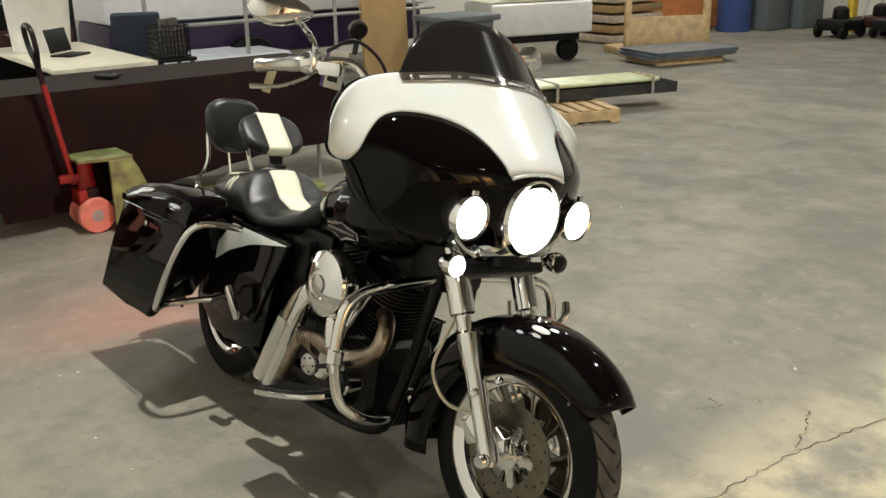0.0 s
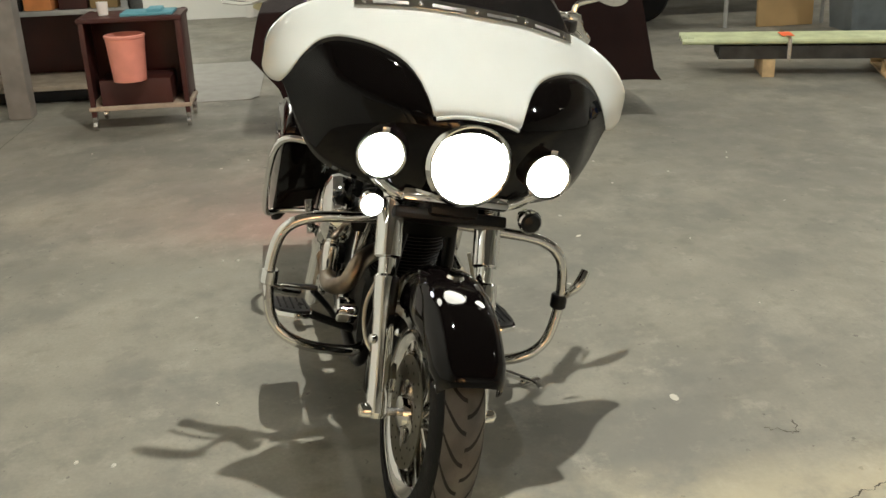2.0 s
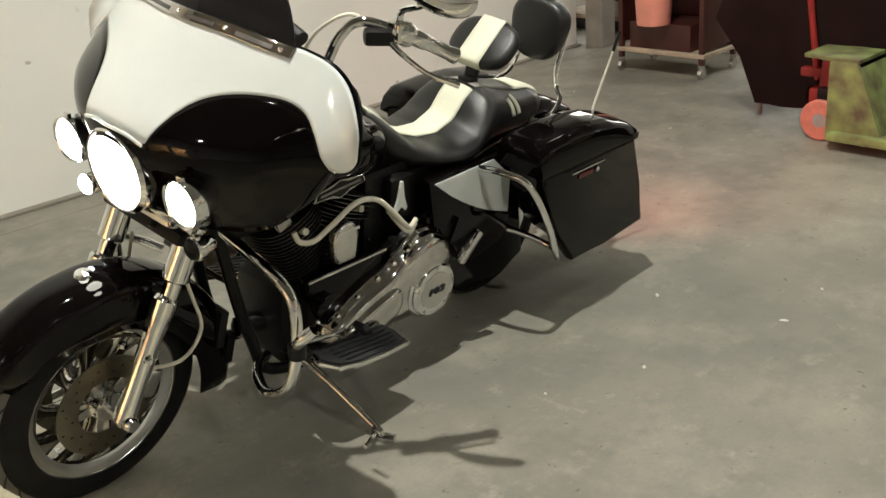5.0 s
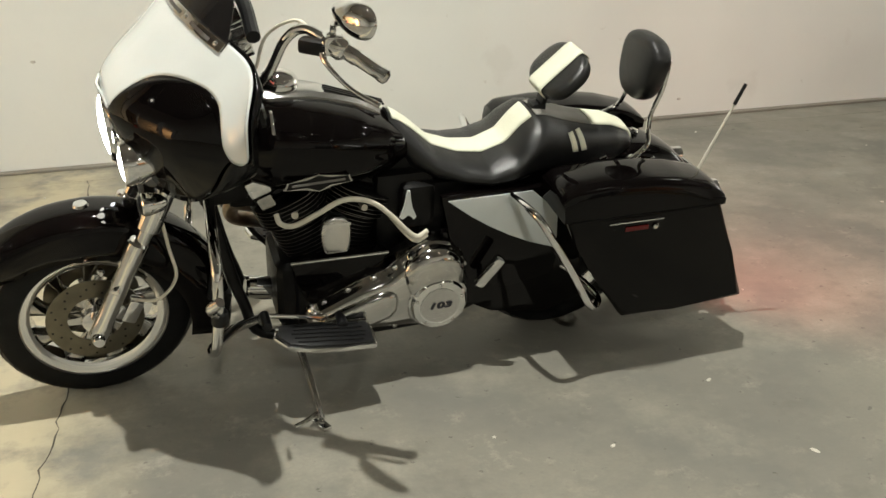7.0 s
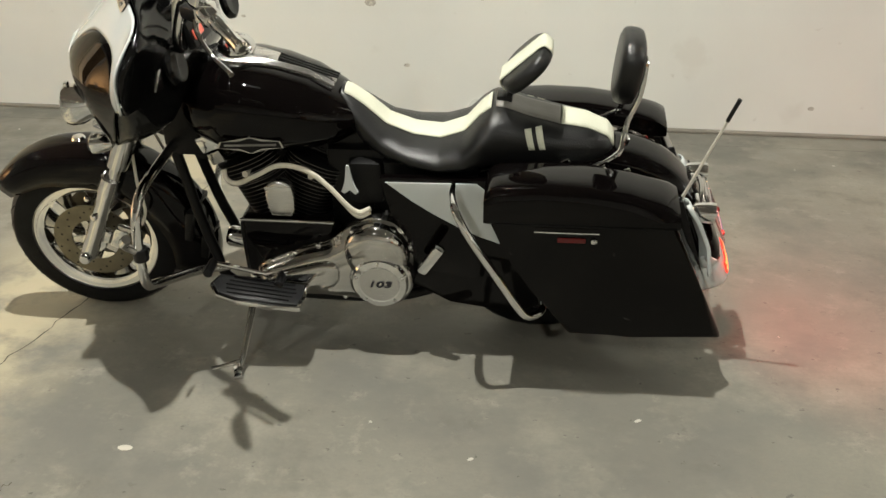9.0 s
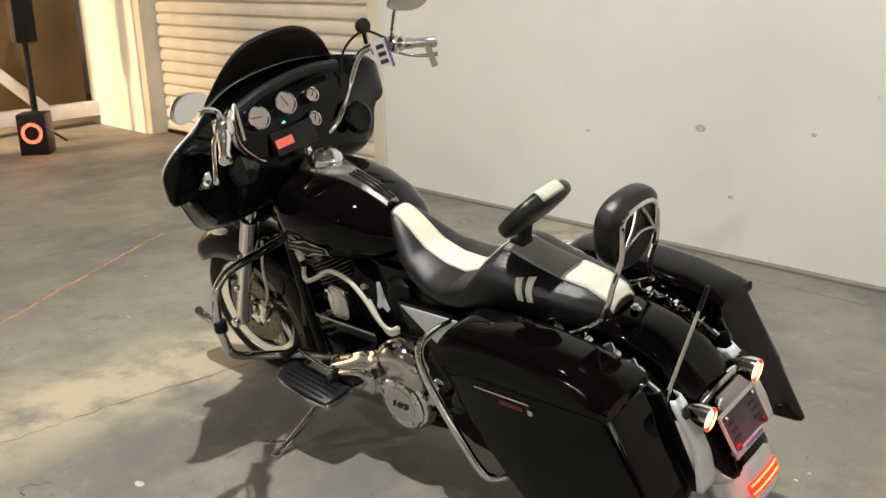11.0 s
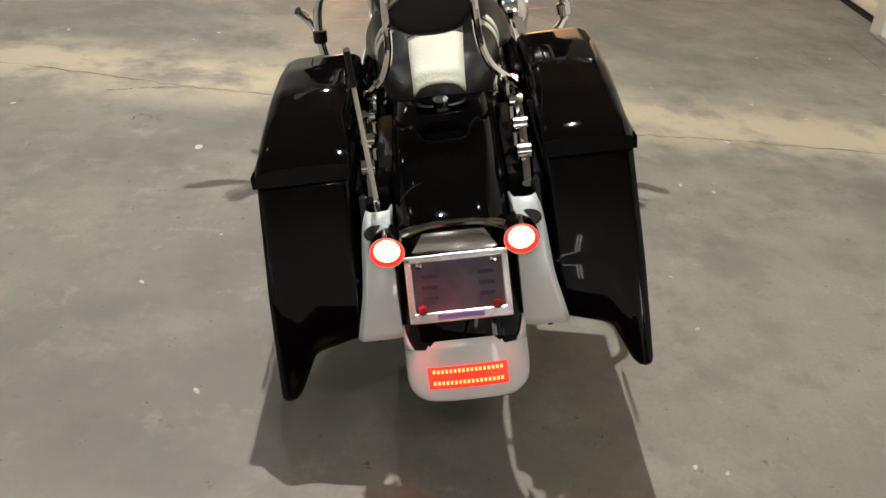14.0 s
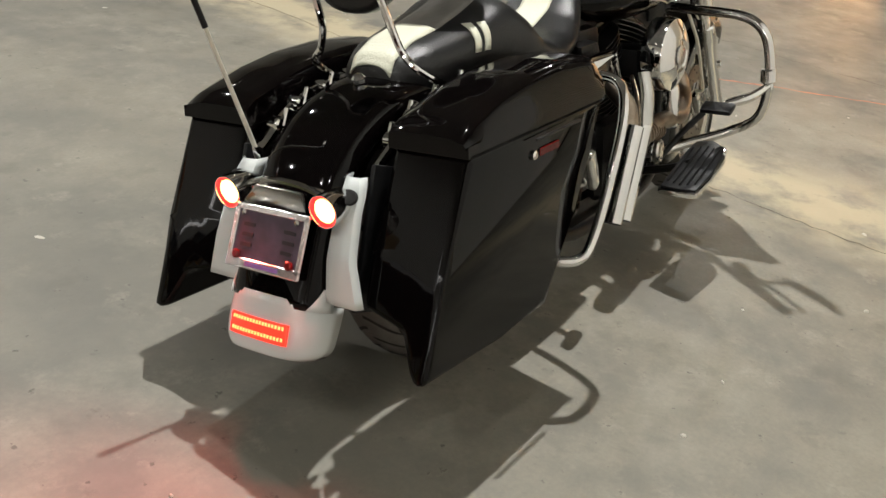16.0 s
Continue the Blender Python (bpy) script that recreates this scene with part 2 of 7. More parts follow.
def wheel(name, cx, radius, half, rim_r, spokes, steer, label):
    """A cast wheel: the tyre is the parent mesh, with its rim, hub, spokes, discs and tread as parts."""
    m = (STEER if steer else Matrix()) @ Matrix.Translation((cx, 0, 0.32)) @ pose(0, 0, 0, 90, 0, 0)
    holder = new(name)
    holder.parent = bike
    prof = []
    for q in range(25):
        a = math.pi * q / 24
        prof.append((rim_r + (radius - rim_r) * math.sin(a) ** 0.75 if 0 < q < 24 else rim_r, half * math.copysign(abs(math.cos(a)) ** 0.8, math.cos(a))))
    part("tyre", lathe(prof, m, 64, cap=False), RUBBER, holder, label)
    tread = [(radius + 0.0015 - (radius - rim_r) * (1 - math.sin(a) ** 0.75), half * math.copysign(abs(math.cos(a)) ** 0.8, math.cos(a)) * 1.005) for a in (math.pi * (0.25 + 0.5 * q / 12) for q in range(13))]
    part("tread_band", lathe(tread, m, 64, cap=False), TREAD, holder, "worn dusty tread")
    for i in range(26):
        for s in (-1, 1):
            a0 = 2 * math.pi * (i + (0.5 if s > 0 else 0)) / 26
            left, right = [], []
            for q in range(9):
                f = q / 8
                phi = math.pi * (0.5 - s * 0.27 * f)
                r = radius + 0.0028 - (radius - rim_r) * (1 - math.sin(phi) ** 0.75)
                h = half * math.copysign(abs(math.cos(phi)) ** 0.8, math.cos(phi)) * 1.01
                a = a0 + 0.26 * f ** 1.4
                w = 0.022 * (1 - 0.5 * abs(f - 0.5))
                for lst, da in ((left, -w), (right, w)):
                    lst.append(m @ Vector((r * math.cos(a + da), r * math.sin(a + da), h)))
            part("tread_groove", loft([left, right], cap=False, closed=False), GROOVE, holder)
    rim = [(rim_r - 0.030, -half * 0.62), (rim_r + 0.004, -half * 0.80), (rim_r + 0.010, -half * 0.86), (rim_r + 0.010, -half * 0.90), (rim_r - 0.006, -half * 0.88), (rim_r - 0.034, -half * 0.66),
           (rim_r - 0.040, 0), (rim_r - 0.034, half * 0.66), (rim_r - 0.006, half * 0.88), (rim_r + 0.010, half * 0.90), (rim_r + 0.010, half * 0.86), (rim_r + 0.004, half * 0.80), (rim_r - 0.030, half * 0.62)]
    part("rim", lathe(rim, m, 64, cap=False), CHROME, holder, "bright machined rim")
    for sd in (-1, 1):
        part("rim_lip", lathe([(rim_r - 0.004, sd * half * 0.890), (rim_r - 0.002, sd * half * 0.925), (rim_r + 0.008, sd * half * 0.945), (rim_r + 0.012, sd * half * 0.90)], m, 64, cap=False), RIM_LIP, holder, "pale polished rim lip")
    part("rim_well", lathe([(rim_r - 0.030, -half * 0.6), (rim_r - 0.022, 0), (rim_r - 0.030, half * 0.6)], m, 48, cap=False), BLACK_PAINT, holder)
    part("hub", lathe([(0.012, -0.085), (0.042, -0.08), (0.048, -0.05), (0.036, -0.03), (0.036, 0.03), (0.048, 0.05), (0.042, 0.08), (0.012, 0.085)], m, 28), CHROME, holder, "chrome wheel hub")
    for i in range(spokes):
        a = 2 * math.pi * i / spokes
        rings = []
        for q in range(9):
            f = q / 8
            r = 0.034 + (rim_r - 0.024 - 0.034) * f
            aa = a + 0.30 * f ** 1.3
            w = 0.0125 + 0.026 * abs(2 * f - 0.9) ** 2.2
            t = 0.030 - 0.010 * math.sin(math.pi * f)
            c = Vector((r * math.cos(aa), r * math.sin(aa), 0))
            d = Vector((-math.sin(aa + 0.25), math.cos(aa + 0.25), 0))
            rings.append([m @ (c + d * u * w + Vector((0, 0, v * t))) for u, v in ((-1, -0.5), (-0.75, -0.9), (-0.3, -1), (0.3, -1), (0.75, -0.9), (1, -0.5), (1, 0.5), (0.75, 0.9), (0.3, 1), (-0.3, 1), (-0.75, 0.9), (-1, 0.5))])
        part("spoke", loft(rings), DARK_CHROME, holder, sharp=60)
    return holder, m


def brake_disc(holder, m, side, r_out, r_in, off):
    b = bmesh.new()
    z0, z1 = side * off, side * (off + 0.005)
    n = 72
    rings = [[m @ Vector((r * math.cos(2 * math.pi * q / n), r * math.sin(2 * math.pi * q / n), z)) for q in range(n)] for r, z in ((r_in, z0), (r_out, z0), (r_out, z1), (r_in, z1), (r_in, z0))]
    loft(rings, cap=False, bm=b)
    d = part("brake_disc", b, DISC, holder, "drilled steel brake disc")
    first = None
    for i in range(30):
        a = 2 * math.pi * i / 30
        r = r_in + (r_out - r_in) * (0.28, 0.55, 0.80)[i % 3]
        if first is None:
            first = hole = part("drill_hole", lathe([(0.0042, side * (off + 0.0052)), (0.0034, side * (off + 0.0060))], Matrix(), 8), GROOVE, d)
        else:
            hole = new("drill_hole", first.data)
            hole.parent = d
        hole.matrix_basis = m @ Matrix.Translation((r * math.cos(a), r * math.sin(a), 0))
    spider = bmesh.new()
    for i in range(5):
        a = 2 * math.pi * i / 5
        slab([(0.03, -0.016), (r_in + 0.008, -0.010), (r_in + 0.008, 0.010), (0.03, 0.016)], 0.006, m @ Matrix.Rotation(a, 4, "Z") @ Matrix.Translation((0, 0, side * (off + 0.001))), bm=spider)
    part("disc_carrier", spider, SATIN, d)


def sweep_fender(path, widths, depths, e=0.62, n=22, close=0.0):
    """A mudguard: an arched section carried along points of the plane y = 0."""
    pts = [Vector((x, 0, z)) for x, z in path]
    rings = []
    for i, c in enumerate(pts):
        d = (pts[min(i + 1, len(pts) - 1)] - pts[max(i - 1, 0)]).normalized()
        nrm = Vector((d.z, 0, -d.x))
        ring = []
        for q in range(n + 1):
            a = math.pi * (q / n - 0.5)
            s, k = math.sin(a), abs(math.cos(a))
            ring.append(c + Vector((0, widths[i] * math.copysign(abs(s) ** e, s), 0)) - nrm * depths[i] * (1 - k ** e))
        rings.append(ring)
    return loft(rings, cap=False, closed=False)


def interp(x, table):
    for (a, u), (b, v) in zip(table, table[1:]):
        if x <= b:
            return u + (v - u) * max(0, (x - a) / (b - a))
    return table[-1][1]


# front wheel, discs, calipers
fw, fm = wheel("front_wheel", 1.613, 0.32, 0.066, 0.228, 9, True, "black road tyre")
brake_disc(fw, fm, 1, 0.150, 0.085, 0.060)
brake_disc(fw, fm, -1, 0.150, 0.085, 0.060)
part("axle", steered(tube([(1.613, -0.178, 0.318), (1.613, 0.178, 0.318)], 0.012, smooth=False)), SATIN, bike)
for s in (-1, 1):
    part("axle_nut", steered(lathe([(0.010, 0), (0.021, 0.002), (0.021, 0.022), (0.016, 0.030)], axis_pose((1.613, s * 0.158, 0.318), (0, s, 0)), 18)), CHROME, bike, "chrome axle cap")
    leg0, leg1 = Vector((1.606, s * 0.140, 0.325)), Vector((1.600, s * 0.140, 0.318)) + HEAD_AXIS * 0.34
    part("fork_slider", steered(lathe([(0.018, -0.03), (0.030, -0.015), (0.031, 0.03), (0.0285, 0.05), (0.0285, 0.24), (0.031, 0.26), (0.034, 0.30), (0.034, 0.345), (0.028, 0.352)], axis_pose(leg0, HEAD_AXIS), 24)), CHROME, bike, "polished chrome fork leg")
    part("fork_tube", steered(tube([leg1, leg1 + HEAD_AXIS * 0.30], 0.0235, smooth=False, n=18)), CHROME, bike)
    part("fork_cover", steered(lathe([(0.030, 0), (0.037, 0.006), (0.037, 0.16), (0.030, 0.165)], axis_pose(leg1 + HEAD_AXIS * 0.06, HEAD_AXIS), 24)), CHROME, bike)
    cal = box((0.085, 0.045, 0.05), pose(1.50, s * 0.098, 0.36, 0, 62, 0), 0.012)
    cal = steered(merge(cal, box((0.05, 0.02, 0.03), pose(1.54, s * 0.118, 0.375, 0, 62, 0), 0.006)))
    part("brake_caliper", cal, CHROME, bike, "chrome brake caliper")
    part("reflector", steered(lathe([(0.0, 0), (0.013, 0), (0.013, 0.01), (0.008, 0.014)], axis_pose(Vector((1.613, s * 0.165, 0.32)) + HEAD_AXIS * 0.19 + Vector((0.01, 0, 0)), (0.2, s, 0)), 14)), CHROME, bike)
    part("brake_line", steered(tube([(1.50, s * 0.10, 0.40), (1.42, s * 0.15, 0.42), (1.36, s * 0.16, 0.50), (1.37, s * 0.14, 0.60), (1.38, s * 0.10, 0.70)], 0.0055, n=8)), HOSE, bike, "pale braided brake line")
    part("fender_bolt", steered(lathe([(0, 0), (0.012, 0), (0.012, 0.008), (0.007, 0.014)], axis_pose((1.575, s * 0.108, 0.53), (0, s, 0)), 12)), CHROME, bike)

# front fender
fpath, fwid, fdep = [], [], []
for q in range(33):
    f = q / 32
    a = radians(38 + (197 - 38) * f)
    r = interp(f, ((0, 0.392), (0.3, 0.384), (0.6, 0.40), (1, 0.445)))
    fpath.append((1.613 + r * math.cos(a), 0.32 + r * math.sin(a)))
    fwid.append(interp(f, ((0, 0.074), (0.06, 0.092), (0.3, 0.102), (1, 0.098))))
    fdep.append(interp(f, ((0, 0.075), (0.08, 0.10), (0.3, 0.135), (0.7, 0.15), (1, 0.14))))
part("front_fender", steered(sweep_fender(fpath, fwid, fdep)), BLACK_PAINT, bike, "glossy black front fender", solid=0.005)
part("fender_lamp", steered(lathe([(0, 0.004), (0.020, 0.002), (0.026, -0.008)], axis_pose((1.60, 0, 0.713), (0.05, 0, 1)), 18)), CHROME, bike)

# triple clamp, neck and frame
part("triple_clamp", steered(merge(box((0.075, 0.32, 0.035), Matrix.Translation((1.395, 0, 0.80)) @ pose(0, 0, 0, 0, -26, 0), 0.012), box((0.09, 0.14, 0.06), Matrix.Translation((1.40, 0, 0.83)) @ pose(0, 0, 0, 0, -26, 0), 0.02))), ENGINE_BLACK, bike)
part("neck", box((0.16, 0.10, 0.26), Matrix.Translation((1.27, 0, 0.88)) @ pose(0, 0, 0, 0, -26, 0), 0.03), ENGINE_BLACK, bike)
for s in (-1, 1):
    part("down_tube", tube([(1.26, s * 0.05, 0.86), (1.22, s * 0.075, 0.66), (1.15, s * 0.10, 0.34), (1.05, s * 0.12, 0.19), (0.55, s * 0.13, 0.17), (0.30, s * 0.13, 0.24)], 0.019, n=12), ENGINE_BLACK, bike)
part("oil_cooler", box((0.03, 0.17, 0.12), pose(1.235, 0, 0.40, 0, -12, 0), 0.008), BLACK_PLASTIC, bike)

# engine
engine = new("engine")
engine.parent = bike
part("crankcase", merge(box((0.36, 0.26, 0.26), pose(0.86, 0, 0.34), 0.05, 3), box((0.36, 0.24, 0.20), pose(0.52, 0, 0.36), 0.05, 3)), ENGINE_BLACK, engine, "black cast crankcase")
part("oil_pan", box((0.60, 0.20, 0.08), pose(0.72, 0, 0.20), 0.03), ENGINE_BLACK, engine)
for tilt, name in ((23, "front_cylinder"), (-23, "rear_cylinder")):
    base = Matrix.Translation((0.862, 0, 0.40)) @ pose(0, 0, 0, 0, tilt, 0)
    cyl = new(name)
    cyl.parent = bike
    part("barrel", lathe([(0.075, 0.02), (0.075, 0.34)], base, 28), ENGINE_BLACK, cyl)
    for q in range(19):
        fins = bmesh.new()
        z = 0.055 + q * 0.0145
        w = 0.105 + (0.016 if q > 12 else 0) - (0.012 if q < 2 else 0)
        rings = [[base @ Vector(((w + dx) * math.copysign(abs(math.cos(a)) ** 0.75, math.cos(a)), (w * 1.08 + dx) * math.copysign(abs(math.sin(a)) ** 0.75, math.sin(a)), z + dz)) for a in (2 * math.pi * j / 28 for j in range(28))] for dx, dz in ((-0.003, 0), (0, 0.002), (0, 0.004), (-0.003, 0.006))]
        loft(rings, bm=fins)
        part("cooling_fin", fins, ENGINE_BLACK, cyl)
    for q in range(19):
        edge = bmesh.new()
        z = 0.055 + q * 0.0145
        w = 0.1056 + (0.016 if q > 12 else 0) - (0.012 if q < 2 else 0)
        rings = [[base @ Vector(((w) * math.copysign(abs(math.cos(a)) ** 0.75, math.cos(a)), (w * 1.08) * math.copysign(abs(math.sin(a)) ** 0.75, math.sin(a)), z + dz)) for a in (2 * math.pi * j / 28 for j in range(28))] for dz in (0.0022, 0.0038)]
        loft(rings, cap=False, bm=edge)
        part("fin_edge", edge, DULL, cyl)
    part("rocker_cover", merge(box((0.20, 0.16, 0.035), base @ Matrix.Translation((0, 0, 0.345)), 0.012), box((0.17, 0.13, 0.05), base @ Matrix.Translation((0, 0, 0.380)), 0.02)), BLACK_PAINT, cyl, "gloss black rocker cover")
    part("pushrod_tube", merge(tube([base @ Vector((0.02, -0.12, 0.27)), Vector((0.84, -0.15, 0.40))], 0.010, smooth=False), tube([base @ Vector((-0.02, -0.12, 0.27)), Vector((0.86, -0.15, 0.40))], 0.010, smooth=False)), CHROME, cyl)
    part("plug_cap", tube([base @ Vector((0, 0.10, 0.27)), base @ Vector((0, 0.145, 0.285))], 0.011, smooth=False), HOSE, cyl)
part("horn_cover", slab([(-0.036, -0.064), (0.036, -0.064), (0.046, -0.040), (0.050, 0.020), (0.040, 0.052), (0.022, 0.068), (0, 0.073), (-0.022, 0.068), (-0.040, 0.052), (-0.050, 0.020), (-0.046, -0.040)], 0.045, Matrix.Translation((0.852, 0.195, 0.596)) @ pose(0, 0, 0, 90, 0, 0), 0.014), SATIN, engine, "rounded chrome horn cover", sharp=60)
part("horn_band", slab([(-0.046, -0.004), (0.046, -0.004), (0.044, 0.008), (-0.044, 0.008)], 0.003, Matrix.Translation((0.852, 0.1975, 0.640)) @ pose(0, 0, 0, 90, 0, 0), 0.001), CHROME, engine)
part("wire_hose", tube([(1.035, 0.165, 0.690), (1.025, 0.18, 0.662), (0.985, 0.195, 0.658), (0.916, 0.20, 0.692), (0.833, 0.205, 0.735), (0.747, 0.20, 0.716), (0.682, 0.20, 0.660), (0.625, 0.205, 0.594), (0.588, 0.20, 0.564), (0.551, 0.19, 0.575)], 0.0085, n=12), HOSE, engine, "thick cream plug wire sleeve")
part("wire_hose", tube([(0.68, 0.185, 0.650), (0.63, 0.195, 0.583), (0.590, 0.20, 0.548), (0.552, 0.19, 0.560)], 0.0070, n=10), HOSE, engine)
part("rocker_cap", box((0.070, 0.05, 0.060), Matrix.Translation((1.082, 0.125, 0.775)) @ pose(0, 0, 0, 0, 23, 0), 0.010), CHROME, engine, "small chrome rocker end cap")
part("rocker_cap", box((0.050, 0.04, 0.045), Matrix.Translation((1.060, 0.135, 0.725)) @ pose(0, 0, 0, 0, 23, 0), 0.008), DARK_CHROME, engine)
part("coil_bracket", slab([(0.612, 0.728), (0.622, 0.728), (0.628, 0.670), (0.645, 0.632), (0.634, 0.624), (0.615, 0.642), (0.598, 0.620), (0.588, 0.630), (0.606, 0.668)], 0.010, Matrix.Translation((0, 0.185, 0)) @ pose(0, 0, 0, 90, 0, 0), 0.002), WHITE_PAINT, engine, "pale ignition bracket plate")
part("side_panel", slab([(1.0, 0.512), (0.68, 0.510), (0.70, 0.44), (0.86, 0.37), (0.95, 0.35), (0.985, 0.44)], 0.05, Matrix.Translation((0, 0.185, 0)) @ pose(0, 0, 0, 90, 0, 0), 0.010), BLACK_PAINT, engine)
part("primary_chaincase", pillow([(0.962, 0.295), (0.948, 0.345), (0.86, 0.390), (0.77, 0.430), (0.70, 0.452), (0.645, 0.494), (0.59, 0.530), (0.53, 0.542), (0.46, 0.522), (0.42, 0.465), (0.413, 0.38), (0.43, 0.295), (0.475, 0.235), (0.54, 0.205), (0.64, 0.214), (0.80, 0.228), (0.92, 0.245)], [(0.90, 0.298), (0.72, 0.338), (0.53, 0.385)],
    [(0, 0.14), (0, 0.196), (0.03, 0.205), (0.09, 0.210), (0.16, 0.222), (0.26, 0.237), (0.42, 0.247), (0.64, 0.252), (0.90, 0.254)]), POLISHED, engine, "polished chrome primary cover", sharp=80)
part("cover_rib", pillow([(0.93, 0.290), (0.90, 0.330), (0.80, 0.372), (0.70, 0.398), (0.66, 0.37), (0.68, 0.30), (0.80, 0.262), (0.90, 0.262)], [(0.88, 0.296), (0.72, 0.345)], [(0, 0.232), (0, 0.250), (0.12, 0.262), (0.35, 0.268), (0.9, 0.270)], 48), POLISHED, engine, sharp=80)
part("clutch_housing", lathe([(0.112, 0), (0.112, 0.020), (0.106, 0.036), (0.090, 0.050), (0.066, 0.058), (0.02, 0.062)], axis_pose((0.536, 0.208, 0.420), (0, 1, 0)), 56), POLISHED, engine, sharp=80)
for bx, bz in ((0.600, 0.492), (0.484, 0.498)):
    part("cover_ear", lathe([(0.024, 0), (0.022, 0.020), (0.016, 0.026), (0, 0.027)], axis_pose((bx, 0.205, bz), (0, 1, 0)), 20), CHROME, engine)
part("clutch_housing", lathe([(0.110, 0), (0.112, 0.030), (0.106, 0.048), (0.098, 0.054)], axis_pose((0.524, 0.205, 0.330), (0, 1, 0)), 56), CHROME, engine, sharp=80)
derby = part("derby_cover", lathe([(0.097, 0), (0.097, 0.008), (0.090, 0.016), (0.072, 0.019), (0.068, 0.017), (0.0, 0.017)], axis_pose((0.524, 0.258, 0.330), (0, 1, 0)), 56), CHROME, engine, "round derby cover with engraved number")
part("derby_face", lathe([(0.0665, 0), (0.0665, 0.0014), (0, 0.0014)], axis_pose((0.524, 0.2748, 0.330), (0, 1, 0)), 40), SATIN, derby)
text_part("engine_number", "103", 0.040, Matrix.Translation((0.524, 0.2775, 0.330)) @ pose(0, 0, 0, 90, 0, 180) @ Matrix.Diagonal((1.35, 0.8, 1, 1)), INK, derby, shear=0.2)
for i in range(5):
    a = 2 * math.pi * i / 5 + 0.3
    bolts = lathe([(0.006, 0), (0.006, 0.005), (0.003, 0.007)], axis_pose((0.524 + 0.081 * math.cos(a), 0.273, 0.330 + 0.081 * math.sin(a)), (0, 1, 0)), 10)
    part("cover_screw", bolts, SATIN, derby)
for bx, bz in ((0.945, 0.318), (0.90, 0.362), (0.82, 0.398), (0.735, 0.432), (0.665, 0.462), (0.425, 0.44), (0.66, 0.226), (0.80, 0.240)):
    part("case_screw", lathe([(0.010, 0), (0.010, 0.010), (0.005, 0.014)], axis_pose((bx, 0.205, bz), (0, 1, 0)), 10), SATIN, engine)
part("inner_primary", box((0.52, 0.06, 0.20), pose(0.72, 0.135, 0.33), 0.03), ENGINE_BLACK, engine)
part("shift_linkage", merge(tube([(1.10, 0.245, 0.37), (0.92, 0.25, 0.335), (0.86, 0.22, 0.335)], 0.008, n=10, smooth=False), tube([(1.0, 0.186, 0.512), (0.68, 0.186, 0.510)], 0.006, smooth=False)), CHROME, engine, "chrome shifter rod")
for px, pz in ((1.10, 0.37), (0.86, 0.335)):
    part("shift_peg", lathe([(0.016, 0), (0.016, 0.07), (0.010, 0.074)], axis_pose((px, 0.240, pz), (0, 1, 0)), 14), BLACK_PLASTIC, engine)
part("air_cleaner", lathe([(0.092, 0), (0.108, 0.012), (0.112, 0.05), (0.105, 0.072), (0.075, 0.088), (0.050, 0.093), (0.046, 0.088), (0.03, 0.090), (0, 0.094)], axis_pose((0.895, -0.185, 0.640), (0, -1, 0)), 48), CHROME, engine, "round chrome air cleaner cover")
part("air_cleaner_badge", lathe([(0.030, 0), (0.030, 0.004), (0.024, 0.006), (0, 0.006)], axis_pose((0.895, -0.277, 0.640), (0, -1, 0)), 28), SATIN, engine)
part("intake", box((0.12, 0.14, 0.09), pose(0.87, -0.11, 0.62), 0.02), ENGINE_BLACK, engine)
part("exhaust_pipe", tube([(1.00, -0.08, 0.56), (1.12, -0.16, 0.555), (1.13, -0.20, 0.48), (1.02, -0.235, 0.43), (0.86, -0.23, 0.44), (0.74, -0.225, 0.40), (0.68, -0.225, 0.30), (0.63, -0.225, 0.24)], 0.027, n=16), BROWNED, bike, "heat-browned exhaust pipe with chrome shields")
part("exhaust_pipe", tube([(0.74, -0.08, 0.60), (0.69, -0.17, 0.56), (0.68, -0.215, 0.50), (0.62, -0.225, 0.36), (0.57, -0.225, 0.25)], 0.027, n=16), BROWNED, bike)
for p0, p1 in (((0.742, -0.236, 0.48), (0.612, -0.236, 0.205)), ((0.672, -0.236, 0.47), (0.545, -0.236, 0.215))):
    sh = part("heat_shield", tube([p0, p1], 0.029, n=18, smooth=False), CHROME, bike, "short chrome exhaust tip")
    d = (Vector(p1) - Vector(p0)).normalized()
    part("pipe_mouth", lathe([(0.0, 0.001), (0.025, 0.001)], axis_pose(p1, d), 18, cap=False), GROOVE, sh)
part("exhaust_shield", tube([(0.772, -0.205, 0.60), (0.755, -0.225, 0.54), (0.728, -0.236, 0.46)], 0.032, n=16), POLISHED, bike)
for q in range(6):
    part("pipe_rib", lathe([(0.026, -0.004), (0.0315, -0.003), (0.0315, 0.003), (0.026, 0.004)], axis_pose((0.770 + 0.017 * q, -0.228, 0.425 + 0.004 * math.sin(q)), (1, 0, 0.15)), 18, cap=False), BROWNED, bike)
part("lifter_cover", lathe([(0.023, -0.07), (0.025, -0.062), (0.025, 0.045), (0.022, 0.060), (0.012, 0.070), (0, 0.072)], axis_pose((0.945, -0.235, 0.478), (-0.06, 0, 1)), 22), CHROME, engine, "upright chrome capsule cover")
timer = part("timer_cover", lathe([(0.036, 0), (0.038, 0.012), (0.034, 0.018), (0, 0.019)], axis_pose((0.846, -0.232, 0.356), (0.15, -1, 0)), 28), SATIN, engine, "small round cover with five screws")
